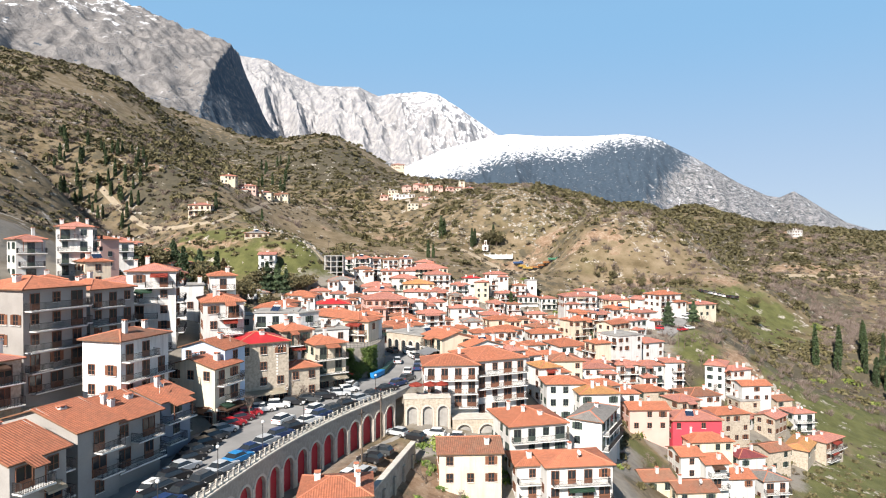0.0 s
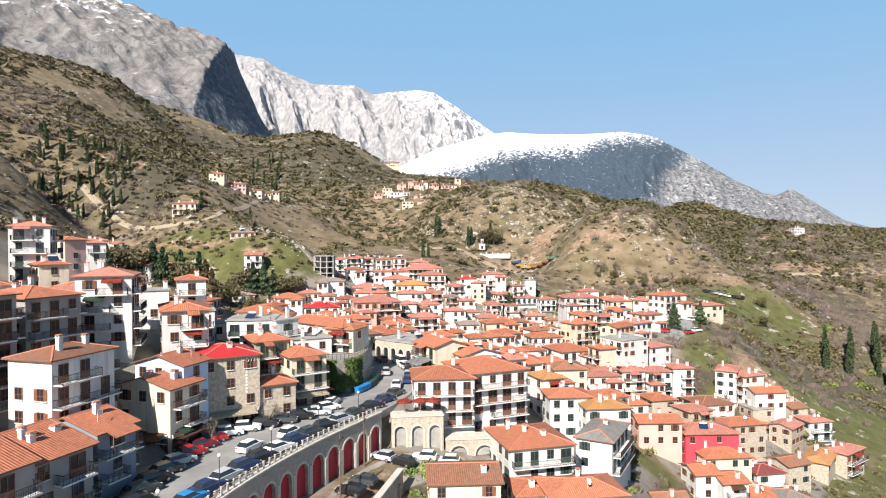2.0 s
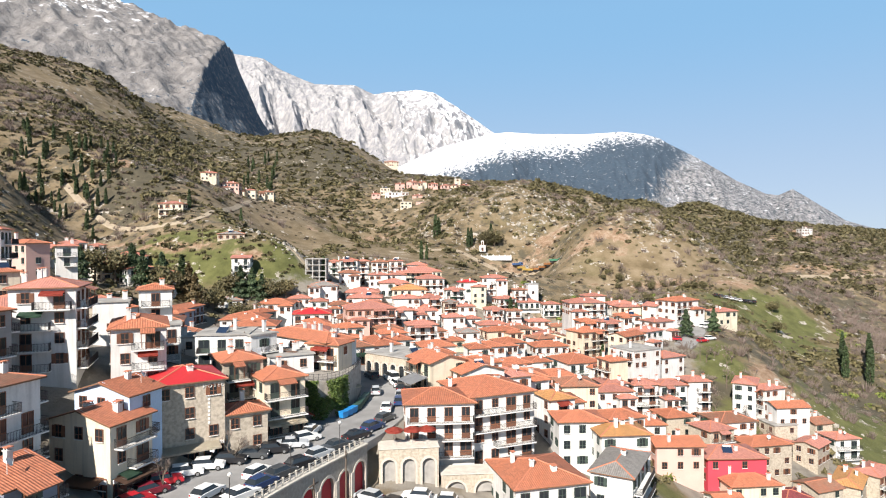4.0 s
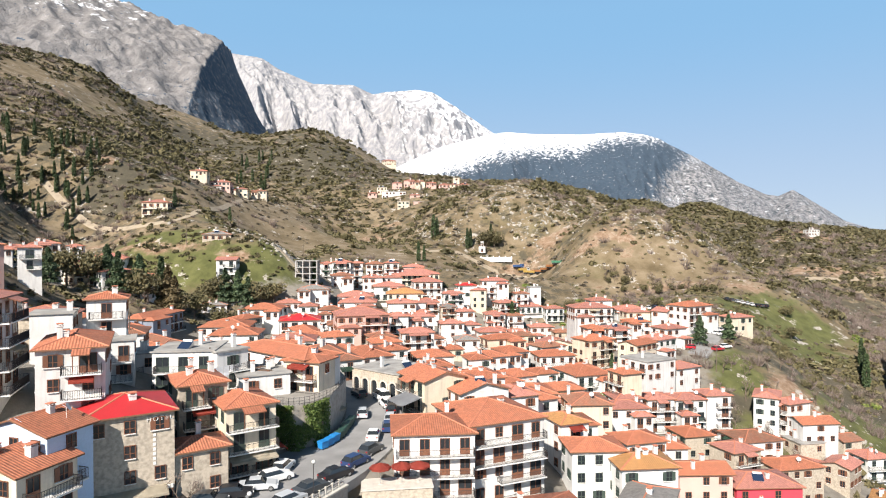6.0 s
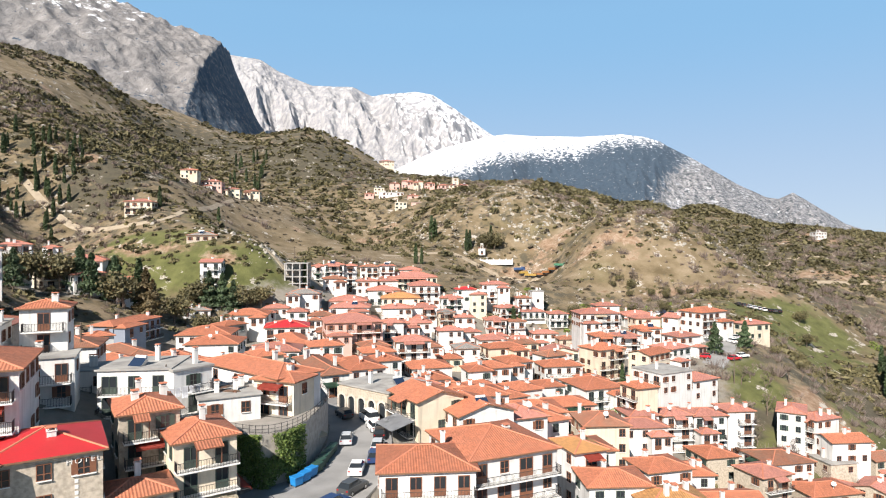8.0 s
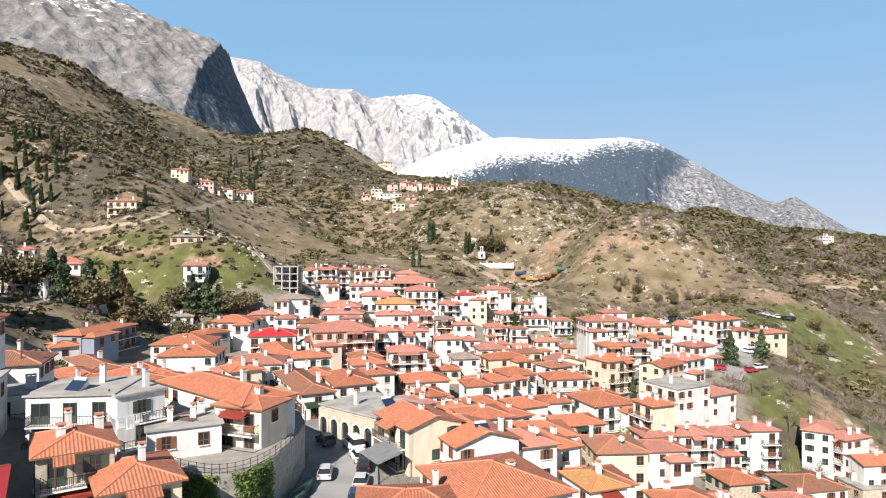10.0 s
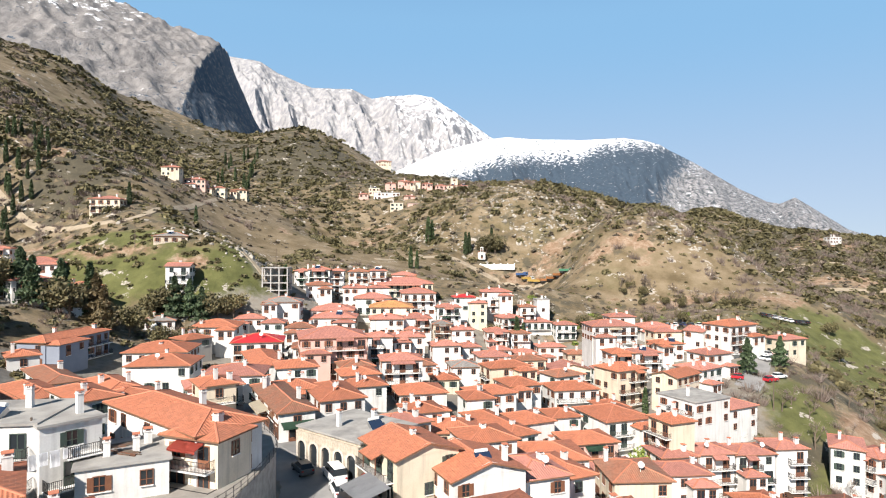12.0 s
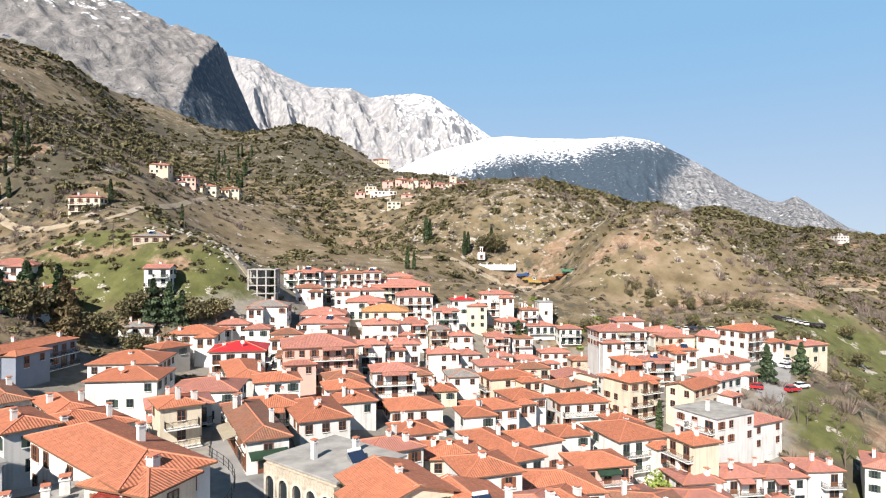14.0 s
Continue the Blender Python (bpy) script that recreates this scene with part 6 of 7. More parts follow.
def bush_template(seed, leaves=70, size=0.34):
    pts = nrs.normal(size=(leaves, 3))
    pts /= np.linalg.norm(pts, axis=1)[:, None]
    pts *= nrs.uniform(0.55, 1.05, (leaves, 1))
    pts[:, 2] = np.abs(pts[:, 2]) * 0.8
    pts[:, 0] *= 1 + 0.4 * np.sin(seed)
    return leaf_cloud(pts, size)


def twig_template(seed, k=120):
    a = nrs.uniform(0, 6.28, k)
    r = nrs.uniform(0.2, 1.0, k)
    tip = np.stack([np.cos(a) * r, np.sin(a) * r, nrs.uniform(0.5, 1.25, k)], 1)
    root = tip * [0.35, 0.35, 0.1]
    w = nrs.normal(size=(k, 3)) * 0.016
    v = np.stack([root - w, root + w, tip], 1).reshape(-1, 3)
    return v, np.arange(3 * k).reshape(-1, 3)


def clear_of_town(x, y):
    free = np.abs(street_at(x, y)[0]) > 11
    for hx, hy, r in TOWN:
        free &= np.hypot((x - hx) / r, (y - hy) / r) > 0.85
    return free


def scatter(n, u_range, y_range, thick, size, power=1.0, seed=0.0):
    """Spots on the land, denser where a slow noise is high. thick: the noise level from which they grow."""
    k = n * 4
    y = y_range[0] + (y_range[1] - y_range[0]) * nrs.uniform(0, 1, k) ** power
    x = nrs.uniform(u_range[0], u_range[1], k) * (y + 200)
    lush = np.array([noise.noise(Vector((a * 0.012 + seed, b * 0.012, 1.0))) + 0.5 * noise.noise(Vector((a * 0.05, b * 0.05 + seed, 2.0))) for a, b in zip(x, y)])
    lush = lush + 0.2 * spread_of(WOODS, x, y) - 0.45 * spread_of(LEAS, x, y) - 0.4 * spread_of(MEADOWS, x, y) - 0.25 * spread_of(BARE, x, y)
    keep = np.nonzero((lush + nrs.normal(0, 0.08, k) > thick) & clear_of_town(x, y))[0][:n]
    x, y = x[keep], y[keep]
    s = nrs.uniform(size[0], size[1], len(x)) * nrs.choice((0.6, 0.8, 1, 1, 1.35), len(x)) * (0.8 + y / 700)
    z = land(x, y) - 0.2 * s
    return list(zip(x, y, z, s, nrs.uniform(0.7, 1.1, len(x))))


BUSHES = [bush_template(i) for i in range(5)]
TWIGS = [twig_template(i) for i in range(4)]
ROCKS = [lump(1.0, i * 3.1, 0.5, 1) for i in range(5)]
LOW = [bush_template(i, 26, 0.5) for i in range(8)]
stuff("scrub", "dark green evergreen scrub dotting the hillside", "bushes", LOW, scatter(9500, (-1.0, 0.75), (150, 640), -0.24, (0.5, 1.5), 1.0, 0.0) + scatter(1200, (-0.75, -0.1), (330, 560), -0.05, (0.9, 2.0), 1.0, 2.0) + scatter(1500, (0.22, 0.8), (60, 330), -0.2, (0.8, 1.9), 1.0, 3.0), M_SCRUB)
stuff("brown_scrub", "low brown and grey leafless scrub on the hillside", "bushes", LOW, scatter(9000, (-1.0, 0.8), (150, 660), -0.35, (0.4, 1.3), 1.0, 40.0), M_HEATH)
stuff("far_scrub", "dense dark scrub and low woods on the ridge", "bushes", LOW, scatter(2500, (-0.78, 0.05), (470, 900), -0.22, (1.1, 2.2), 1.0, 4.0) + scatter(8000, (0.1, 0.85), (480, 950), -0.3, (1.4, 2.6), 1.0, 7.0), M_SCRUB)
stuff("bare_thicket", "leafless brown thicket on the slopes", "bushes", TWIGS, scatter(1500, (0.15, 0.75), (100, 520), -0.05, (1.4, 3.0), 1.0, 9.0) + scatter(2600, (0.36, 0.85), (270, 620), -0.5, (1.6, 3.2), 1.0, 15.0) + scatter(900, (-0.9, 0.15), (180, 600), 0.05, (1.2, 2.6), 1.0, 12.0) + scatter(700, (-0.6, -0.28), (275, 420), -0.1, (1.2, 2.6), 1.0, 17.0), M_TWIG)
stuff("boulders", "grey limestone boulders strewn over the slope", "rocks", ROCKS, scatter(700, (-0.45, 0.4), (260, 600), 0.12, (0.35, 0.95), 1.0, 21.0), M_BOULDER)
stuff("green_shrubs", "fresh green shrubs on the slope below the houses", "bushes", BUSHES, scatter(260, (0.05, 0.5), (60, 330), 0.05, (0.8, 1.8), 1.0, 30.0), M_FRESH)

stuff("hill_bushes", "rounded dark olive bushes standing apart on the rocky hill", "bushes", BUSHES, scatter(420, (-0.12, 0.32), (350, 560), -0.1, (1.3, 2.7), 1.0, 51.0) + scatter(700, (-0.62, -0.12), (290, 620), -0.05, (1.2, 2.6), 1.0, 55.0) + scatter(160, (0.2, 0.36), (250, 420), -0.1, (1.4, 2.6), 1.0, 58.0), M_SCRUB)
ROCKY = [(-9, 435, 14), (7, 422, 14), (35, 446, 12), (81, 438, 16), (101, 462, 22), (56, 429, 14), (123, 371, 9), (118, 380, 12), (140, 400, 14), (60, 460, 26), (150, 372, 8), (95, 404, 16), (108, 196, 10), (112, 205, 8), (-66, 274, 7), (-84, 282, 8)]
spots = []
for hx, hy, r in ROCKY:
    px, py = nrs.normal(hx, r * 0.6, int(7 * r)), nrs.normal(hy, r * 0.5, int(7 * r))
    ps = nrs.uniform(0.3, 0.8, len(px)) * nrs.choice((0.5, 0.7, 1, 1.6), len(px))
    spots += list(zip(px, py, land(px, py) - 0.15 * ps, ps, nrs.uniform(0.6, 1.0, len(px))))
stuff("outcrops", "pale limestone outcrops breaking through the hillside turf", "rocks", ROCKS, spots, M_OUTCROP)

px, py = nrs.uniform(-125, -58, 170), nrs.uniform(249, 285, 170)
ps = nrs.uniform(0.5, 1.5, 170)
stuff("meadow_bushes", "small dark bushes dotted over the green meadow", "bushes", BUSHES, list(zip(px, py, land(px, py) - 0.2 * ps, ps, nrs.uniform(0.7, 1.1, 170))), M_SCRUB)
px, py = nrs.uniform(-6, 14, 90), nrs.uniform(74, 97, 90)
ps = nrs.uniform(0.4, 1.1, 90)
stuff("slope_bushes", "yellow-green shrubs on the rubble slope below the lane", "bushes", BUSHES, list(zip(px, py, land(px, py) - 0.2 * ps, ps, nrs.uniform(0.7, 1.1, 90))), M_IVY)
px, py = nrs.uniform(34, 120, 320), nrs.uniform(105, 190, 320)
ps = nrs.uniform(0.5, 1.6, 320)
stuff("garden_bushes", "dull green shrubs in the gardens between the lower houses", "bushes", BUSHES, list(zip(px, py, land(px, py) - 0.2 * ps, ps, nrs.uniform(0.7, 1.1, 320))), M_SCRUB)

# cypresses and conifers
for x, y, h in ((160, 262, 13), (163, 268, 12), (167, 258, 14), (172, 265, 13), (176, 272, 12), (181, 262, 14), (186, 270, 13), (170, 280, 11), (192, 280, 12), (178, 250, 13), (186, 252, 14), (196, 262, 13)):
    tree("cypress", x, y, h)
for i in range(34):
    y = rng.uniform(225, 290)
    tree(rng.choice(("cypress", "cypress", "olive")), rng.uniform(0.385, 0.47) * (y + 200), y, rng.uniform(7, 12))
for i in range(58):
    u, y = rng.uniform(-0.40, -0.30), rng.uniform(290, 345)
    tree("cypress", u * (y + 200) - 10, y, rng.uniform(6, 10))
for i in range(16):
    y = rng.uniform(520, 600)
    tree("cypress", rng.uniform(-0.235, -0.20) * (y + 200), y, rng.uniform(8, 12))
for kind, x, y, h in (("pine", -104, 219, 14), ("pine", -99, 216, 13), ("olive", -108, 216, 11), ("pine", -95, 221, 14), ("olive", -91, 218, 11), ("rust", -86, 221, 14), ("rust", -83, 219, 12), ("cypress", -90, 225, 16), ("olive", -113, 213, 11), ("olive", -79, 224, 9), ("olive", -70, 222, 7), ("olive", -66, 226, 7), ("olive", -62, 228, 6), ("pine", -77, 246, 13), ("pine", -73, 247, 12), ("pine", -69, 246, 11), ("olive", -80, 247, 10), ("olive", -65, 248, 9), ("olive", -61, 250, 8), ("olive", -84, 246, 8), ("pine", -110, 200, 11), ("olive", -116, 205, 9)):
    tree(kind, x, y, h)
for kind, x, y, h in (("pine", 84.4, 231, 10), ("pine", 97, 238, 9), ("cypress", 28.5, 285, 13), ("cypress", 31, 286, 11), ("cypress", -50, 268, 10), ("cypress", 49.5, 208, 7), ("round", 39.5, 177, 7), ("olive", 21, 286, 7), ("round", 40, 312, 6), ("round", -2.4, 233, 4), ("cypress", -14, 362, 11), ("cypress", -11, 364, 9), ("cypress", -7, 416, 16), ("cypress", -5, 418, 13), ("cypress", 14, 409, 13), ("cypress", 16, 411, 12), ("olive", 26, 414, 12), ("olive", 31, 415, 11), ("cypress", 29, 416, 14), ("cypress", -121, 305, 9), ("cypress", -105, 330, 8), ("olive", 125, 285, 6), ("olive", 150, 295, 6), ("round", -2, 92, 4), ("pine", -27, 216, 6), ("olive", -36, 168, 5)):
    tree(kind, x, y, h)
for x, y, h in ((76, 213, 5), (80, 216, 5.5), (84, 213, 6), (70, 208, 5), (66, 204, 5), (88, 216, 5), (93, 215, 6), (100, 218, 6), (106, 222, 5), (80, 200, 6), (86, 203, 7), (90, 198, 6.5), (95, 205, 7), (78, 192, 6), (84, 188, 6.5), (98, 196, 6), (103, 202, 6), (92, 178, 6), (86, 180, 6), (74, 205, 5.5), (90, 212, 5), (110, 210, 6), (108, 190, 5), (70, 172, 6), (46, 122, 5), (52, 118, 5), (40, 118, 5), (62, 122, 5), (78, 140, 5), (84, 143, 4.5), (2, 80, 4.5), (-4, 84, 4), (60, 150, 5), (74, 158, 5), (-31, 84, 5), (-26.5, 93, 5), (-86, 205, 8), (55, 295, 6), (62, 298, 6), (70, 297, 6), (78, 294, 6), (45, 300, 6), (85, 290, 6), (96, 286, 6), (105, 282, 6)):
    tree("bare", x, y, h)
for k in range(26):
    tree("bare", 84 + 2.1 * k + rng.uniform(-3, 3), 348 - 1.15 * k + rng.uniform(-7, 7), rng.uniform(4, 7.5))
for k in range(12):
    tree("olive", 82 + 4.2 * k + rng.uniform(-3, 3), 346 - 2.3 * k + rng.uniform(-6, 6), rng.uniform(3, 5.5))
for x, y, h in ((108, 240, 3), (114, 236, 3.2), (120, 248, 3), (128, 256, 3.4), (104, 226, 2.8), (112, 218, 3), (122, 232, 3), (132, 268, 4), (158, 314, 6), (50, 302, 5), (56, 304, 6), (64, 306, 5), (72, 304, 5), (80, 300, 5), (92, 296, 5), (112, 276, 4)):
    tree("olive", x, y, h)


# ---- along the street ----
def street_frame(y, offset, lift=0.0):
    """A pose on the street at y: local y along it, local x to its right."""
    for a, b in zip(STREET_LINE, STREET_LINE[1:]):
        if a[1] <= y <= b[1]:
            t = (y - a[1]) / (b[1] - a[1])
            d = Vector((b[0] - a[0], b[1] - a[1], 0)).normalized()
            w = a[2] + (b[2] - a[2]) * t
            side = Vector((d.y, -d.x, 0))
            o = offset(w) if callable(offset) else offset
            p = Vector((a[0] + (b[0] - a[0]) * t, y, a[3] + (b[3] - a[3]) * t + lift)) + side * o
            return Matrix.Translation(p) @ Matrix.Rotation(math.atan2(-d.x, d.y), 4, "Z")


def arcade():
    """The retaining wall under the street: bays with round arches closed by red boarding."""
    thing = new("arcade")
    thing.matrix_basis = pose(-20, 80, 26)
    tagged(thing, "stone retaining arcade with round arches closed in red boarding", "retaining wall")
    inv = thing.matrix_basis.inverted()
    # the foot of the wall, walked in even steps
    pts = [street_frame(y / 10, lambda w: w).translation for y in range(200, 1045, 5)]
    step, run, marks = 3.3, 0.0, [pts[0]]
    for a, b in zip(pts, pts[1:]):
        run += (b - a).length
        if run >= step:
            marks.append(b.copy())
            run = 0.0
    for a, b in zip(marks, marks[1:]):
        ln = (b - a).xy.length
        d = (b - a).xy.normalized()
        m = inv @ Matrix.Translation((a.x, a.y, 0)) @ Matrix.Rotation(math.atan2(d.y, d.x), 4, "Z")
        bay = arch_bay(ln, 32.9, 24.5, ln * 0.5 - 0.52, 29.8, 0.75, M_STONEWALL, M_TRIM, M_REDWOOD)
        bay.parent = thing
        bay.matrix_basis = m
        bm = bmesh.new()
        box(bm, -0.02, -0.16, 32.9, ln + 0.02, 0.9, 33.08)
        part("coping", bm, M_COPING, bay)
        bm = bmesh.new()
        box(bm, -0.3, -0.18, 24.5, 0.3, 0.02, 30.2)
        part("pier", bm, M_TRIM, bay)
    return marks


MARKS = arcade()


def balustrade(marks):
    thing = new("balustrade")
    thing.matrix_basis = pose(-20, 80, 33)
    tagged(thing, "pale concrete balustrade with iron bars above the arcade", "railing")
    inv = thing.matrix_basis.inverted()
    bm = bmesh.new()
    box(bm, -0.09, -0.09, 0, 0.09, 0.09, 0.85)
    box(bm, -0.12, -0.12, 0.85, 0.12, 0.12, 0.91)
    post = bpy.data.meshes.new("post")
    bm.to_mesh(post)
    bm.free()
    post.materials.append(M_COPING)
    for a, b in zip(marks, marks[1:]):
        d = (b - a).xy
        ang = math.degrees(math.atan2(d.y, d.x))
        for i in range(3):
            p = a.lerp(b, i / 3)
            q = a.lerp(b, (i + 1) / 3)
            nrm = Vector((-d.y, d.x, 0)).normalized() * 0.35
            place("post", post, thing, m=inv @ pose(p.x + nrm.x, p.y + nrm.y, 33.08, 0, 0, ang))
            bm = bmesh.new()
            ln = (q - p).xy.length
            for z in (0.3, 0.55, 0.82):
                box(bm, 0.09, -0.03, z - 0.03, ln - 0.09, 0.03, z + 0.03)
            r = part("rail", bm, M_IRON if i % 2 else M_COPING, thing)
            r.matrix_basis = inv @ pose(p.x + nrm.x, p.y + nrm.y, 33.08, 0, 0, ang)


balustrade(MARKS)


# ---- the ivy-hung terrace beside the street ----
TERRACE = [(-27, 116), (-22.6, 113.4), (-19.4, 112.7), (-17.0, 114.9), (-15.7, 119), (-15.2, 125), (-15.4, 131.5), (-17.5, 137), (-22, 142), (-31, 138), (-35, 126)]
bm = bmesh.new()
prism(bm, TERRACE, 29, 38.6)
tagged(part("terrace_wall", bm, M_STONEWALL), "rounded rubble retaining wall of a terrace", "wall", kind="structure")
bm = bmesh.new()
prism(bm, [(x * 0.985 - 0.35, y * 0.999 + 0.13) for x, y in TERRACE], 38.6, 38.68)
tagged(part("terrace_floor", bm, M_PAVING), "grey paved terrace behind a railing", "pavement", kind="structure")
fence = new("terrace_railing")
fence.matrix_basis = pose(-19, 122, 38.68)
tagged(fence, "dark iron railing round the terrace edge", "railing")
line = [Vector((x + 0.25, y + 0.3, 38.68)) for x, y in smooth_line([(*p,) for p in TERRACE[:9]], 2)]
for i, (a, b) in enumerate(zip(line, line[1:])):
    o = fence.matrix_basis.translation
    bm = bmesh.new()
    for z in (0.15, 0.55, 0.98):
        bar(bm, a - o + Vector((0, 0, z)), b - o + Vector((0, 0, z)), 0.025)
    part("rail", bm, M_IRON, fence)
    bm = bmesh.new()
    bar(bm, a - o, a - o + Vector((0, 0, 1.05)), 0.04)
    part("post", bm, M_IRON, fence)
k = 9500
t = nrs.uniform(0, 1, k)
seg = np.interp(t, [0, 1], [0.5, 3.7])
tx = np.interp(seg, range(len(TERRACE)), [p[0] for p in TERRACE])
ty = np.interp(seg, range(len(TERRACE)), [p[1] for p in TERRACE])
tz = 32.4 + 6.4 * nrs.uniform(0, 1, k) ** 0.8
keep = np.array([noise.noise(Vector((a * 0.5, b * 0.5, c * 0.35))) > -0.28 for a, b, c in zip(tx, ty, tz)])
pts = np.stack([tx + 0.25 + nrs.uniform(-0.1, 0.55, k), ty - 0.25 - nrs.uniform(-0.1, 0.55, k), tz], 1)[keep]
tagged(new("ivy", mesh_of("ivy", *leaf_cloud(pts, 0.17), M_IVY)), "thick green ivy hanging over the terrace wall", "ivy", kind="stuff")


# ---- cars ----
M_TYRE = material("tyre", (0.03, 0.03, 0.03), 0.85)
M_LAMP = glass_material("lamp_glass", (0.7, 0.7, 0.68), 0.1)
M_TAIL = glass_material("tail_glass", (0.35, 0.02, 0.02), 0.15)


def car_paint(name, c):
    m = bpy.data.materials.new(name)
    m.use_nodes = True
    b = m.node_tree.nodes["Principled BSDF"]
    b.inputs["Base Color"].default_value = (*c, 1)
    b.inputs["Roughness"].default_value, b.inputs["Coat Weight"].default_value = 0.42, 0.15
    return m


def car_model(colour, paint, kind="hatchback"):
    """A car, 4.1 m long, its nose to +y."""
    thing = new("car" if kind != "van" else "van")
    tagged(thing, f"{colour} {kind} parked on the asphalt", "car", "parked cars")
    L, W, H = {"hatchback": (4.0, 1.7, 1.48), "saloon": (4.4, 1.75, 1.42), "van": (4.7, 1.85, 1.95)}[kind]
    bm = bmesh.new()
    prof = {"hatchback": ((-0.5, 0.3), (-0.5, 0.9), (-0.33, 0.95), (0.17, 0.94), (0.44, 0.78), (0.5, 0.6), (0.5, 0.3)), "saloon": ((-0.5, 0.3), (-0.5, 0.88), (-0.34, 0.94), (0.15, 0.93), (0.44, 0.76), (0.5, 0.58), (0.5, 0.3)), "van": ((-0.5, 0.3), (-0.5, 1.1), (-0.3, 1.12), (0.2, 1.1), (0.44, 0.9), (0.5, 0.7), (0.5, 0.3))}[kind]
    rings = []
    for x, s in ((-W / 2, 0.0), (-W / 2 + 0.1, 0.05), (W / 2 - 0.1, 0.05), (W / 2, 0.0)):
        rings.append([bm.verts.new((x, p * L * (1 if s else 0.975), z + (s if z > 0.5 else 0))) for p, z in prof])
    for r, q in zip(rings, rings[1:]):
        for i in range(len(prof)):
            j = (i + 1) % len(prof)
            bm.faces.new((r[i], q[i], q[j], r[j]))
    bm.faces.new(rings[0][::-1]), bm.faces.new(rings[-1])
    bmesh.ops.recalc_face_normals(bm, faces=bm.faces)
    body = part("body", bm, paint, thing)
    zb = prof[2][1]
    lo, hi = {"hatchback": ((-0.47, 0.2), (-0.36, 0.06)), "saloon": ((-0.36, 0.2), (-0.22, 0.05)), "van": ((-0.49, 0.3), (-0.46, 0.14))}[kind]
    bm = bmesh.new()
    a, c = W / 2 - 0.06, W / 2 - 0.26
    low = [bm.verts.new(p) for p in ((-a, lo[0] * L, zb), (a, lo[0] * L, zb), (a, lo[1] * L, zb), (-a, lo[1] * L, zb))]
    top = [bm.verts.new(p) for p in ((-c, hi[0] * L, H - 0.05), (c, hi[0] * L, H - 0.05), (c, hi[1] * L, H - 0.05), (-c, hi[1] * L, H - 0.05))]
    for i in range(4):
        bm.faces.new((low[i], low[(i + 1) % 4], top[(i + 1) % 4], top[i]))
    bm.faces.new(top)
    part("glazing", bm, M_GLASS, thing)
    bm = bmesh.new()
    box(bm, -c - 0.03, hi[0] * L - 0.05, H - 0.05, c + 0.03, hi[1] * L + 0.05, H)
    bmesh.ops.bevel(bm, geom=list(bm.edges), offset=0.02, segments=1, affect="EDGES")
    part("roof", bm, paint, thing)
    for sx in (-1, 1):
        for p in (-0.31, 0.32):
            bm = bmesh.new()
            bar(bm, (sx * (W / 2 - 0.2), p * L, 0.31), (sx * (W / 2 + 0.01), p * L, 0.31), 0.31, 0, 14)
            wheel = part("wheel", bm, M_TYRE, thing)
            bm = bmesh.new()
            bar(bm, (sx * (W / 2 - 0.05), p * L, 0.31), (sx * (W / 2 + 0.03), p * L, 0.31), 0.18, 0, 10)
            part("rim", bm, M_STEEL, wheel)
        bm = bmesh.new()
        box(bm, sx * (W / 2 - 0.28) - 0.16, 0.47 * L, 0.6, sx * (W / 2 - 0.28) + 0.16, 0.5 * L + 0.01, 0.74)
        part("headlight", bm, M_LAMP, thing)
        bm = bmesh.new()
        box(bm, sx * (W / 2 - 0.2) - 0.12, -0.5 * L - 0.01, 0.68, sx * (W / 2 - 0.2) + 0.12, -0.48 * L, 0.86)
        part("tail_light", bm, M_TAIL, thing)
    return thing


PAINTS = {"white": (0.78, 0.78, 0.77), "black": (0.015, 0.015, 0.018), "dark grey": (0.06, 0.065, 0.07), "silver": (0.48, 0.50, 0.52), "dark blue": (0.02, 0.045, 0.13), "bright blue": (0.03, 0.24, 0.55), "red": (0.45, 0.02, 0.03), "maroon": (0.20, 0.015, 0.03)}
MODELS = {}


def car(colour, m, kind="hatchback"):
    key = (colour, kind)
    if key not in MODELS:
        MODELS[key] = car_model(colour, MODELS.get(colour) or MODELS.setdefault(colour, car_paint(colour + "_paint", PAINTS[colour])), kind)
        MODELS[key].matrix_basis = m
        return MODELS[key]
    return copy_thing(MODELS[key], m)


right_row = "white black dark_blue black dark_grey silver bright_blue dark_blue silver dark_blue black white dark_blue dark_grey black silver dark_grey black dark_blue dark_grey".split()
y = 47.0
for c in right_row:
    m = street_frame(y, lambda w: w - 3.0)
    car(c.replace("_", " "), m @ pose(0, 0, 0.02, 0, 0, rng.uniform(-14, -6)), rng.choice(("hatchback", "hatchback", "saloon")))
    y += 3.35 if y < 100 else 4.0
    if y > 113:
        break
left_row = "black dark_grey black silver black dark_grey black dark_grey silver red maroon red white white black dark_grey black silver white".split()
KERB = [(-31.4, 54), (-32.0, 62), (-33.0, 70), (-32.6, 78), (-32.0, 86), (-30.0, 90), (-26.4, 93.4), (-22.6, 96.6), (-19.6, 100), (-17.6, 106)]
reach = [0.0]
for (x0, y0), (x1, y1) in zip(KERB, KERB[1:]):
    reach.append(reach[-1] + math.hypot(x1 - x0, y1 - y0))
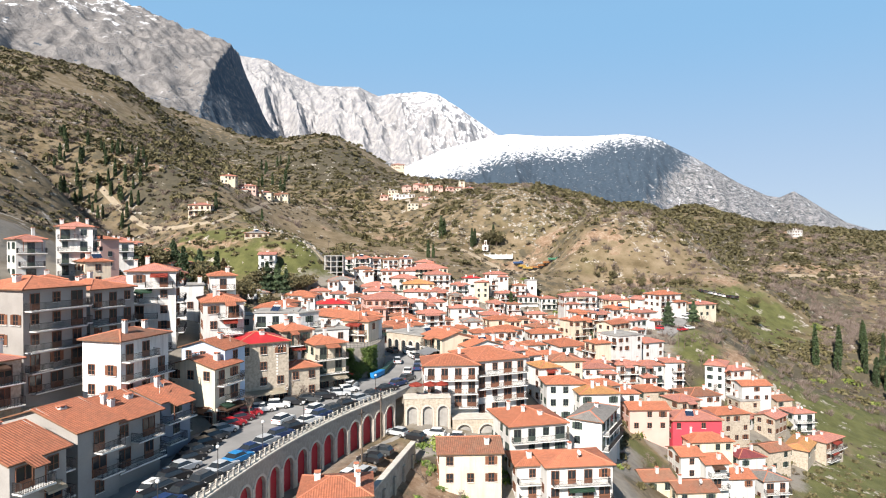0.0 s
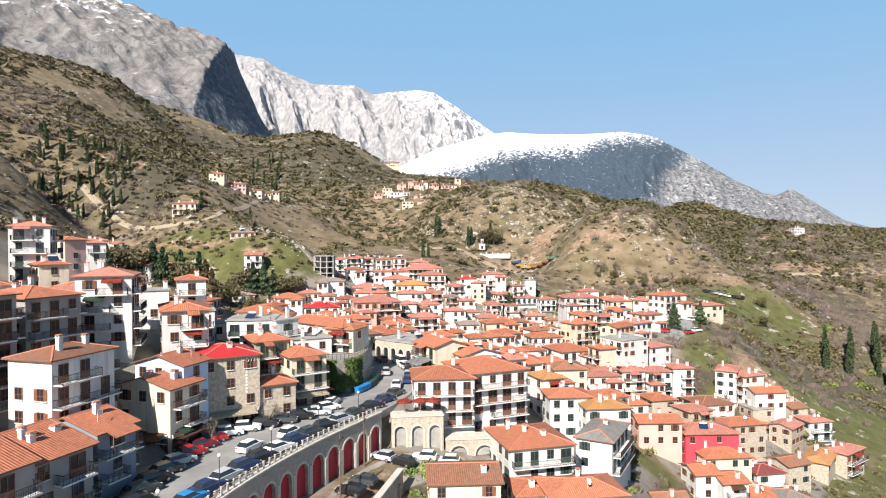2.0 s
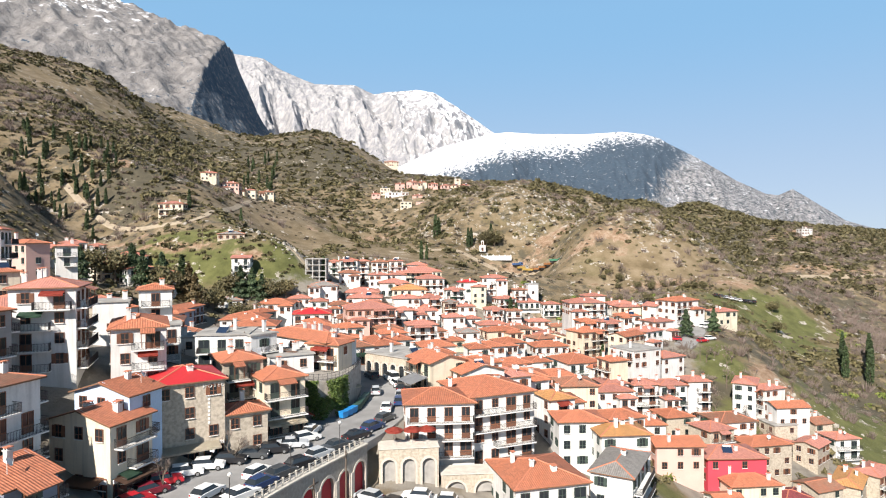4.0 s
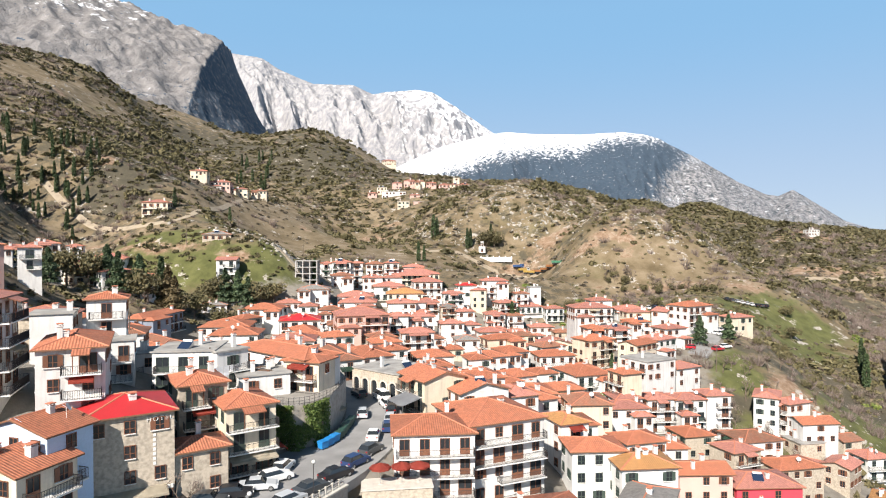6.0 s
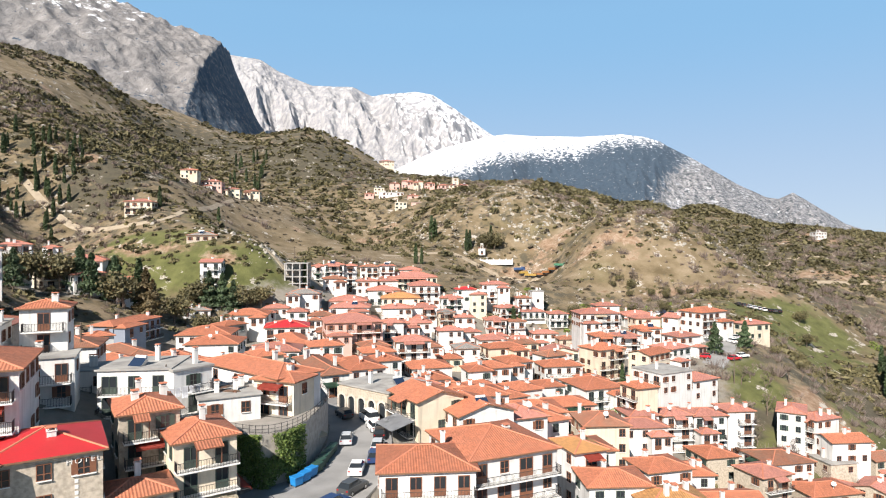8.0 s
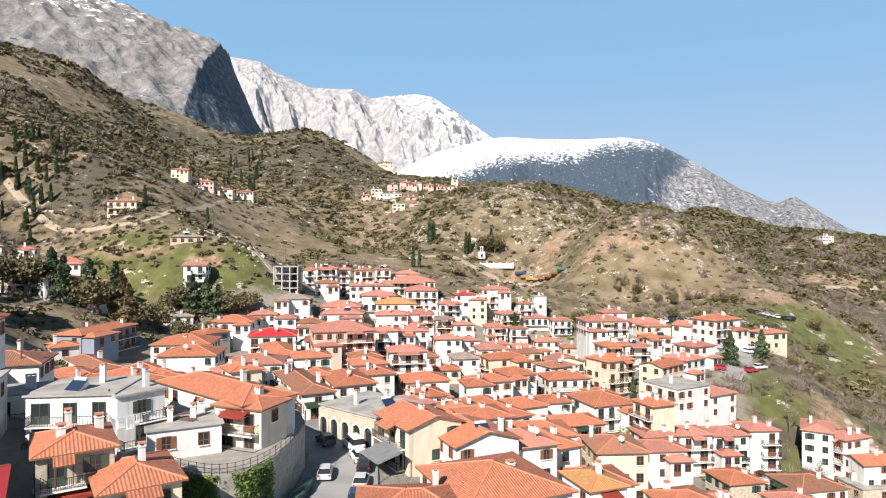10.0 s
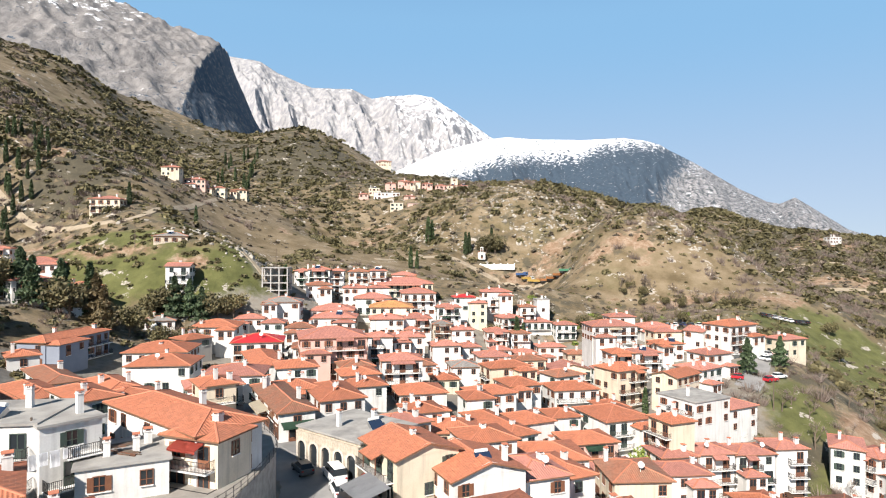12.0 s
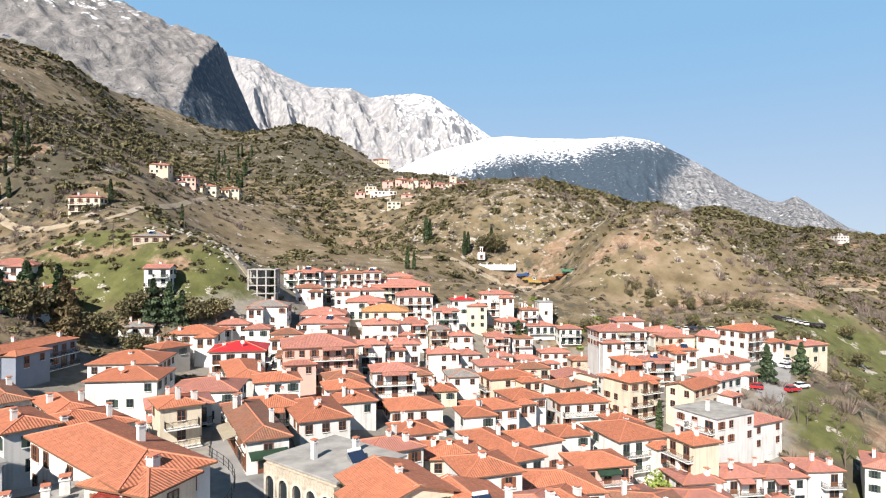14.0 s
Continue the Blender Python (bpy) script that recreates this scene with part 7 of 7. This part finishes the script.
for k, c in enumerate(left_row):
    at = k * 2.95
    x, y = np.interp(at, reach, [p[0] for p in KERB]), np.interp(at, reach, [p[1] for p in KERB])
    x1, y1 = np.interp(at + 1, reach, [p[0] for p in KERB]), np.interp(at + 1, reach, [p[1] for p in KERB])
    heading = math.degrees(math.atan2(-(x1 - x), y1 - y))
    car(c.replace("_", " "), pose(x, y, 32.62, 0, 0, heading - rng.uniform(30, 40)), rng.choice(("hatchback", "hatchback", "saloon")))
for c, y, o, a, kind in (("white", 57, 0.6, 0, "hatchback"), ("white", 83, 0.4, 0, "hatchback"), ("white", 89.5, 1.6, 0, "hatchback"), ("white", 103.5, -3.6, 20, "hatchback"), ("white", 118, 1.0, 10, "saloon"), ("dark blue", 122, 2.2, 10, "hatchback"), ("silver", 126, 2.0, 0, "hatchback"), ("black", 131, 2.0, 0, "hatchback"), ("white", 134, 1.4, 8, "hatchback"), ("white", 138, 1.2, 10, "van"), ("white", 144, 1.5, 10, "saloon"), ("black", 148, 1.5, 10, "hatchback"), ("dark grey", 141, -2.2, 10, "hatchback"), ("silver", 129, -2.6, 0, "hatchback")):
    car(c, street_frame(y, o) @ pose(0, 0, 0.02, 0, 0, a), kind)


def on_land(c, x, y, a, kind="hatchback"):
    car(c, pose(x, y, land_at(x, y) + 0.12, 0, 0, a), kind)


for c, x, y, a in (("silver", -9.5, 96.5, 62), ("black", -6.5, 95.5, 65), ("white", -3.2, 98.6, 80), ("white", 0.4, 99.2, 84), ("black", -12.5, 84, 70), ("dark grey", -11.3, 87.5, 70), ("white", -14.5, 77, -25), ("silver", -12.6, 79.5, -25), ("red", 79.6, 227.5, 60), ("red", 88.4, 226.5, -70), ("white", 92, 229, -70), ("white", 95, 243, 20), ("silver", 98, 248, 20), ("dark grey", 101, 253, 20), ("white", 47.5, 193, 85), ("white", 52, 194, 85), ("white", 45, 158, 60)):
    on_land(c, x, y, a)
for i in range(14):
    on_land(rng.choice(("white", "silver", "dark grey", "black", "red", "dark blue")), 78 + i * 2.6, 289 - i * 0.6, rng.uniform(-8, 8))
for i in range(9):
    on_land(rng.choice(("white", "silver", "dark grey", "black", "white")), 128 + i * 2.7, 308 + i * 1.0, rng.uniform(-8, 8))


# ---- lamps and poles ----
def street_lamp(m, h=4.2):
    thing = new("street_lamp")
    thing.matrix_basis = m
    tagged(thing, "dark iron street lamp with a white globe", "street lamp", "street lamps")
    bm = bmesh.new()
    bar(bm, (0, 0, -0.3), (0, 0, 0.5), 0.1, 0, 8, 0.08)
    bar(bm, (0, 0, 0.5), (0, 0, h), 0.05, 0, 8, 0.04)
    part("pole", bm, M_IRON, thing)
    bm = bmesh.new()
    bmesh.ops.create_icosphere(bm, subdivisions=2, radius=0.22, matrix=Matrix.Translation((0, 0, h + 0.2)))
    part("globe", bm, M_PAINT, thing, smooth=True)


for yy in (50, 60, 70, 80, 90, 99):
    street_lamp(street_frame(yy, lambda w: w - 1.15))
for yy in (58, 70, 82, 94, 104):
    street_lamp(street_frame(yy, lambda w: -w - 2.8, 0.14))


def utility_pole(x, y, h, lean=0):
    thing = new("utility_pole")
    thing.matrix_basis = pose(x, y, land_at(x, y) - 0.4, lean, 0, rng.uniform(0, 90))
    tagged(thing, "weathered wooden utility pole with a crossarm", "pole", "utility poles")
    bm = bmesh.new()
    bar(bm, (0, 0, 0), (0, 0, h), 0.14, 0, 8, 0.09)
    part("pole", bm, M_BARK, thing)
    bm = bmesh.new()
    box(bm, -0.8, -0.06, h - 0.7, 0.8, 0.06, h - 0.58)
    part("crossarm", bm, M_BARK, thing)


for x, y, h in ((-13.5, 82, 9), (-12, 94, 8), (-52, 132, 10), (-33, 118, 9), (-100, 268, 9), (-62, 300, 9), (-88, 292, 9), (118, 230, 8), (86, 232, 8), (62, 205, 7), (-70, 470, 10), (-40, 440, 10), (82, 213, 8)):
    utility_pole(x, y, h)


# ---- the walled chapel yard, and the parked lorries below the hill ----
def chapel(x, y):
    z = land_at(x, y)
    thing = new("chapel")
    thing.matrix_basis = pose(x, y, z - 0.5)
    tagged(thing, "small white chapel with a bell gable", "chapel")
    bm = bmesh.new()
    box(bm, -2, -3, 0, 2, 3, 4)
    part("wall", bm, WALL["white"], thing)
    place("roof", hip_roof(4, 6, 1.2, 0.3, 0.12, "gl", TILE["red"]), thing, m=pose(0, 0, 3.95))
    bm = bmesh.new()
    box(bm, -0.8, -3.2, 3.9, -0.4, -2.8, 6.4), box(bm, 0.4, -3.2, 3.9, 0.8, -2.8, 6.4), box(bm, -0.9, -3.25, 6.4, 0.9, -2.75, 7.0)
    part("bell_gable", bm, WALL["white"], thing)
    place("door", DOOR[0], thing, m=pose(0, -3.02, 0.5))


def yard_wall(x0, x1, y):
    thing = new("yard_wall")
    thing.matrix_basis = pose((x0 + x1) / 2, y, land_at((x0 + x1) / 2, y) - 1)
    tagged(thing, "long white plastered yard wall with piers", "wall")
    ln = x1 - x0
    bm = bmesh.new()
    box(bm, -ln / 2, -0.2, 0, ln / 2, 0.2, 3.0)
    part("wall", bm, WALL["white"], thing)
    for i in range(9):
        bm = bmesh.new()
        px = -ln / 2 + ln * i / 8
        box(bm, px - 0.3, -0.3, 0, px + 0.3, 0.3, 3.6)
        part("pier", bm, WALL["white"], thing)


chapel(23, 410)
yard_wall(11, 41, 406)


# ---- lanes laid over the land ----
def lane(name, points, width, mat, label, category="road"):
    line = smooth_line(points, 3 if len(points) > 6 else 4)
    bm = bmesh.new()
    rows = []
    for i, (x, y) in enumerate(line):
        a, b = line[max(i - 1, 0)], line[min(i + 1, len(line) - 1)]
        d = Vector((b[0] - a[0], b[1] - a[1], 0)).normalized()
        side = Vector((d.y, -d.x, 0)) * width / 2
        edge = [land_at(x + s * side.x, y + s * side.y) + 0.22 for s in (-1, 1)]
        rows.append([bm.verts.new((x + s * side.x, y + s * side.y, edge[s > 0] + dz)) for s, dz in ((-1, 0), (1, 0), (1, -1.5), (-1, -1.5))])
    for r, s in zip(rows, rows[1:]):
        for k in range(4):
            bm.faces.new((r[k], r[(k + 1) % 4], s[(k + 1) % 4], s[k]))
    bm.faces.new(rows[0]), bm.faces.new(rows[-1][::-1])
    bmesh.ops.recalc_face_normals(bm, faces=bm.faces)
    return tagged(part(name, bm, mat), label, category, kind="structure")


M_DIRT = material("pale_track", (0.36, 0.30, 0.22), 0.95, (0.25, 0.20, 0.145), 0.4, 0.8, 0.4, 6)
lane("hill_track", [(-190, 320), (-165, 307), (-147, 300), (-128, 289), (-116, 286), (-110, 293), (-111, 309), (-118, 365), (-130, 450)], 2.6, M_DIRT, "pale gravel track climbing the hillside", "track")
lane("footpath", [(-56, 268), (-62, 272), (-69, 276), (-76, 281), (-84, 287)], 1.6, M_DIRT, "pale footpath winding up the meadow", "track")
lane("valley_road", [(225, 530), (262, 560), (305, 553), (341, 553), (400, 560), (470, 566)], 6.0, M_DIRT, "pale country road crossing the far slope", "road")
lane("valley_track", [(228, 470), (262, 512), (300, 500), (350, 506), (420, 512)], 5.0, M_DIRT, "pale dirt road cut into the far slope", "track")
lane("chapel_track", [(-32, 372), (-8, 396), (10, 402), (40, 399), (60, 392)], 3.0, M_DIRT, "pale dirt track below the chapel", "track")
lane("upper_street", [(80, 222), (86, 230), (91, 238), (97, 249), (104, 262), (112, 276), (118, 288)], 6.0, M_ASPHALT, "narrow grey street at the edge of the town")
lane("lower_lane", [(-22, 40), (-17.5, 58), (-13.5, 74), (-10.5, 88), (-5, 96.5), (4, 98.5)], 7.0, M_PAVING, "paved lane at the foot of the arcade")


def stone_terrace(x, y, turn, ln, top, n):
    """The arched stone base in front of the hotel."""
    thing = new("stone_terrace")
    z = land_at(x, y) - 1.0
    thing.matrix_basis = pose(x, y, z, 0, 0, turn)
    tagged(thing, "rough stone terrace with round arches under the hotel", "terrace")
    h = top - z
    bm = bmesh.new()
    box(bm, 0, 0.9, 0, ln, 3.4, h)
    part("core", bm, WALL["stone"], thing)
    for i in range(n):
        bay = arch_bay(ln / n, h, 0, min(ln / n * 0.5 - 0.5, 1.4), h - 2.4, 0.85, WALL["stone"], M_TRIM, M_FLAT)
        bay.parent = thing
        bay.matrix_basis = pose(i * ln / n, 0, 0)
    bm = bmesh.new()
    box(bm, -0.1, -0.15, h, ln + 0.1, 3.5, h + 0.15)
    part("coping", bm, M_COPING, thing)


stone_terrace(-8.6, 101.6, 8, 8.5, 31.5, 3)
stone_terrace(0.2, 102.9, 6, 8.5, 27.4, 2)


# ---- rubbish containers by the ivy wall ----
def container(colour, mat, x, y, turn):
    thing = new("waste_container")
    thing.matrix_basis = pose(x, y, 32.6, 0, 0, turn)
    tagged(thing, f"{colour} wheeled waste container on the street", "container", "waste containers")
    bm = bmesh.new()
    v = box(bm, -0.65, -0.5, 0.15, 0.65, 0.5, 1.05)
    for q in v[:4]:
        q.co.x *= 0.85
        q.co.y *= 0.85
    part("bin", bm, mat, thing)
    bm = bmesh.new()
    box(bm, -0.7, -0.55, 1.05, 0.7, 0.55, 1.18)
    bmesh.ops.bevel(bm, geom=list(bm.edges), offset=0.04, segments=1, affect="EDGES")
    part("lid", bm, mat, thing)
    for sx in (-0.45, 0.45):
        for sy in (-0.35, 0.35):
            bm = bmesh.new()
            bar(bm, (sx - 0.04, sy, 0.09), (sx + 0.04, sy, 0.09), 0.09, 0, 8)
            part("wheel", bm, M_TYRE, thing)


M_BLUE = material("blue_plastic", (0.02, 0.22, 0.55), 0.5)
M_GREEN = material("green_plastic", (0.03, 0.075, 0.055), 0.55)
container("blue", M_BLUE, -15.6, 113.4, 55)
container("blue", M_BLUE, -15.0, 114.8, 60)
container("blue", M_BLUE, -14.5, 116.3, 62)
for k in range(6):
    container("dark green", M_GREEN, -14.1 + 0.12 * k, 117.8 + 1.45 * k, 66 + 4 * k)


def lane_wall(a, b, top, foot, thick=0.7):
    """A rubble wall that holds the lane, with a coping and shallow buttresses."""
    ln = math.hypot(b[0] - a[0], b[1] - a[1])
    thing = new("lane_wall")
    thing.matrix_basis = pose(a[0], a[1], foot, 0, 0, math.degrees(math.atan2(b[1] - a[1], b[0] - a[0])))
    tagged(thing, "grey rubble retaining wall along the lower lane", "wall")
    part("wall", box_mesh_bm(0, -thick / 2, 0, ln, thick / 2, top - foot), M_STONEWALL, thing)
    part("coping", box_mesh_bm(-0.1, -thick / 2 - 0.1, top - foot, ln + 0.1, thick / 2 + 0.1, top - foot + 0.18), M_COPING, thing)
    for k in range(6):
        u = ln * (k + 0.5) / 6
        part("buttress", box_mesh_bm(u - 0.35, -thick / 2 - 0.35, 0, u + 0.35, -thick / 2, (top - foot) * 0.8), M_STONEWALL, thing)


lane_wall((-12.2, 62), (-6.2, 89.5), 27.6, 21.5)


def parasol(x, y, z, cloth, colour):
    """A square parasol: pole, foot and a canopy with a hanging hem."""
    thing = new("parasol")
    thing.matrix_basis = pose(x, y, z, 0, 0, rng.uniform(0, 40))
    tagged(thing, f"open {colour} cloth parasol standing on the terrace", "parasol", "parasols")
    bm = bmesh.new()
    bar(bm, (0, 0, 0), (0, 0, 2.5), 0.03, 0, 6)
    part("pole", bm, M_STEEL, thing)
    part("foot", box_mesh_bm(-0.28, -0.28, 0, 0.28, 0.28, 0.08), M_COPING, thing)
    bm = bmesh.new()
    tip = bm.verts.new((0, 0, 2.65))
    rim = [bm.verts.new((1.35 * math.cos(t), 1.35 * math.sin(t), 2.1)) for t in (math.pi * k / 4 for k in range(8))]
    hem = [bm.verts.new((v.co.x, v.co.y, 1.92)) for v in rim]
    for k in range(8):
        bm.faces.new((tip, rim[k], rim[(k + 1) % 8]))
        bm.faces.new((rim[k], hem[k], hem[(k + 1) % 8], rim[(k + 1) % 8]))
    bmesh.ops.solidify(bm, geom=bm.faces[:], thickness=0.02)
    part("canopy", bm, cloth, thing)


for px, py in ((-6.6, 103.4), (-4.0, 103.8), (-1.9, 104.1)):
    parasol(px, py, 31.65, M_AWNING, "red")


def canvas_canopy(x, y, z, turn, w, d):
    """A sloping canvas roof on four posts before a restaurant."""
    thing = new("canvas_canopy")
    thing.matrix_basis = pose(x, y, z, 0, 0, turn)
    tagged(thing, "grey canvas canopy on steel posts before a restaurant", "canopy")
    bm = bmesh.new()
    n, rows = 6, []
    for k in range(5):
        rows.append([bm.verts.new((-w / 2 + w * i / n, -d / 2 + d * k / 4, 2.3 + 0.22 * k - 0.06 * (i % 2))) for i in range(n + 1)])
    for a, b in zip(rows, rows[1:]):
        for i in range(n):
            bm.faces.new((a[i], a[i + 1], b[i + 1], b[i]))
    bmesh.ops.solidify(bm, geom=bm.faces[:], thickness=0.03)
    part("canvas", bm, M_CANVAS, thing)
    for sx in (-1, 1):
        for sy in (-1, 1):
            bm = bmesh.new()
            bar(bm, (sx * (w / 2 - 0.1), sy * (d / 2 - 0.1), 0), (sx * (w / 2 - 0.1), sy * (d / 2 - 0.1), 2.2 + 0.44 * (1 + sy)), 0.05, 0, 6)
            part("post", bm, M_STEEL, thing)


M_CANVAS = material("grey_canvas", (0.36, 0.37, 0.39), 0.85, (0.28, 0.29, 0.31), 0.8, 0.6, 0.2, 14)
canvas_canopy(-5.6, 130.4, land_at(-5.6, 130.4), -58, 5.5, 3.6)


# ---- small things ----
def towel(x, y, z, turn, w, drop, cloth):
    """A cloth folded over a rail, with soft folds."""
    bm = bmesh.new()
    n, rows = 6, []
    for dy, dz in ((0.03, -drop * 0.5), (0.03, -0.02), (0, 0.015), (-0.03, -0.02), (-0.06, -drop * 0.5), (-0.05, -drop)):
        rows.append([bm.verts.new((-w / 2 + w * i / n, dy + 0.025 * math.sin(i * 2.1 + dz), dz)) for i in range(n + 1)])
    for a, b in zip(rows, rows[1:]):
        for i in range(n):
            bm.faces.new((a[i], a[i + 1], b[i + 1], b[i]))
    bmesh.ops.solidify(bm, geom=bm.faces[:], thickness=0.012)
    t = part("laundry", bm, cloth, None, smooth=True)
    t.matrix_basis = pose(x, y, z, 0, 0, turn)
    tagged(t, "washed cloth hung over a balcony railing to dry", "laundry", group="laundry on the balcony")


M_LINEN = material("white_linen", (0.78, 0.78, 0.80), 0.9, (0.66, 0.67, 0.70), 3.0, 0.6, 0.2, 30)
for k, (off, w, drop) in enumerate(((-2.3, 0.8, 1.3), (-1.3, 0.9, 1.1), (-0.2, 1.0, 1.4), (0.9, 0.7, 0.9), (1.8, 0.8, 1.2))):
    a = radians(50)
    towel(-31.0 + math.cos(a) * off * 0.8 + math.sin(a) * 1.2, 117.7 + math.sin(a) * off * 0.8 - math.cos(a) * 1.2, 43.42, 50, w * 0.8, drop, M_LINEN)


def timber_stack(x, y, z, turn):
    thing = new("timber_stack")
    thing.matrix_basis = pose(x, y, z, 0, 0, turn)
    tagged(thing, "loose dark timber planks lying on a flat roof", "planks")
    for k in range(9):
        bm = bmesh.new()
        ln = rng.uniform(1.6, 3.4)
        box(bm, -ln / 2, -0.09, 0, ln / 2, 0.09, 0.05)
        p = part("plank", bm, M_BARK if k % 3 else M_WOOD, thing)
        p.matrix_basis = pose(rng.uniform(-0.3, 0.3), (k % 5) * 0.26 - 0.5, 0.055 * (k // 5), 0, 0, rng.uniform(-6, 6))


timber_stack(-27.8, 122.5, 42.03, 35)
timber_stack(-26.0, 120.5, 42.03, -20)

PLANT_PAINT = {c: material(c.replace(" ", "_") + "_machine_paint", v, 0.5, tuple(q * 0.7 for q in v), 1.0, 0.6, 0.1, 10) for c, v in (("yellow", (0.38, 0.25, 0.06)), ("orange", (0.34, 0.15, 0.06)), ("green", (0.05, 0.18, 0.10)), ("blue", (0.06, 0.12, 0.28)), ("white", (0.5, 0.5, 0.48)))}
M_TYRE_DARK = material("worn_tyre", (0.03, 0.03, 0.032), 0.9, (0.05, 0.048, 0.045), 3.0, 0.6, 0.3, 20)


def lorry(x, y, turn, paint, load):
    """A parked tipper: cab, tipping body, chassis and six wheels."""
    thing = new("lorry")
    thing.matrix_basis = pose(x, y, land_at(x, y) + 0.02, 0, 0, turn)
    tagged(thing, f"{paint} tipper lorry parked on bare earth below the chapel", "lorry", group="lorries in the yard")
    bm = bmesh.new()
    box(bm, -3.2, -0.45, 0.55, 3.2, 0.45, 0.85)
    part("chassis", bm, M_IRON, thing)
    bm = bmesh.new()
    prism_pts = [(3.3, 0.7), (3.3, 1.5), (3.05, 2.6), (1.75, 2.6), (1.7, 0.7)]
    a = [bm.verts.new((u, -1.15, v)) for u, v in prism_pts]
    b = [bm.verts.new((u, 1.15, v)) for u, v in prism_pts]
    bm.faces.new(a), bm.faces.new(b[::-1])
    for i in range(5):
        bm.faces.new((a[i], b[i], b[(i + 1) % 5], a[(i + 1) % 5]))
    bmesh.ops.recalc_face_normals(bm, faces=bm.faces)
    cab = part("cab", bm, PLANT_PAINT[paint], thing)
    bm = bmesh.new()
    box(bm, 2.0, -1.165, 1.6, 2.9, 1.165, 2.35)
    part("side_window", bm, M_GLASS, cab)
    bm = bmesh.new()
    v = box(bm, -3.4, -1.2, 0.95, 1.5, 1.2, 2.1)
    top = [f for f in bm.faces if all(q in v[4:] for q in f.verts)]
    bmesh.ops.inset_individual(bm, faces=top, thickness=0.1, depth=-0.7)
    part("tipping_body", bm, PLANT_PAINT[load], thing)
    for wx in (2.4, -1.5, -2.6):
        for s in (-1, 1):
            bm = bmesh.new()
            bar(bm, (wx, s * 0.85, 0.48), (wx, s * 1.18, 0.48), 0.48, 0, 14)
            part("wheel", bm, M_TYRE_DARK, thing)


for k, (paint, load) in enumerate((("blue", "blue"), ("white", "yellow"), ("orange", "yellow"), ("yellow", "yellow"), ("yellow", "orange"), ("orange", "orange"), ("white", "orange"), ("green", "green"))):
    lorry(45 + k * 2.9, 404 - k * 2.8, rng.uniform(-30, 30), paint, load)


def hotel_sign(owner, w, d):
    """White letters under the eaves, and a column of letters too small to read as plain blocks."""
    words = bpy.data.curves.new("lettering", "FONT")
    words.body, words.size, words.extrude, words.space_character = "HOTEL", 0.7, 0.03, 1.3
    holder = bpy.data.objects.new("lettering", words)
    scene.collection.objects.link(holder)
    bpy.context.view_layer.update()
    me = bpy.data.meshes.new_from_object(holder)
    bpy.data.objects.remove(holder)
    me.materials.append(M_PAINT)
    base = owner.matrix_basis.translation.z
    eave = STONE_HOTEL[3] - base
    place("lettering", me, owner, "white raised letters reading HOTEL", m=pose(w * 0.18, -d / 2 - 0.06, eave - 0.85, 90))
    for k in range(9):
        bm = bmesh.new()
        box(bm, -0.14, -0.05, -0.16, 0.14, 0.0, 0.16)
        part("letter_block", bm, M_PAINT, owner).matrix_basis = pose(w * 0.27, -d / 2, eave - 1.35 - k * 0.5)


hotel_sign(*STONE_HOTEL[:3])
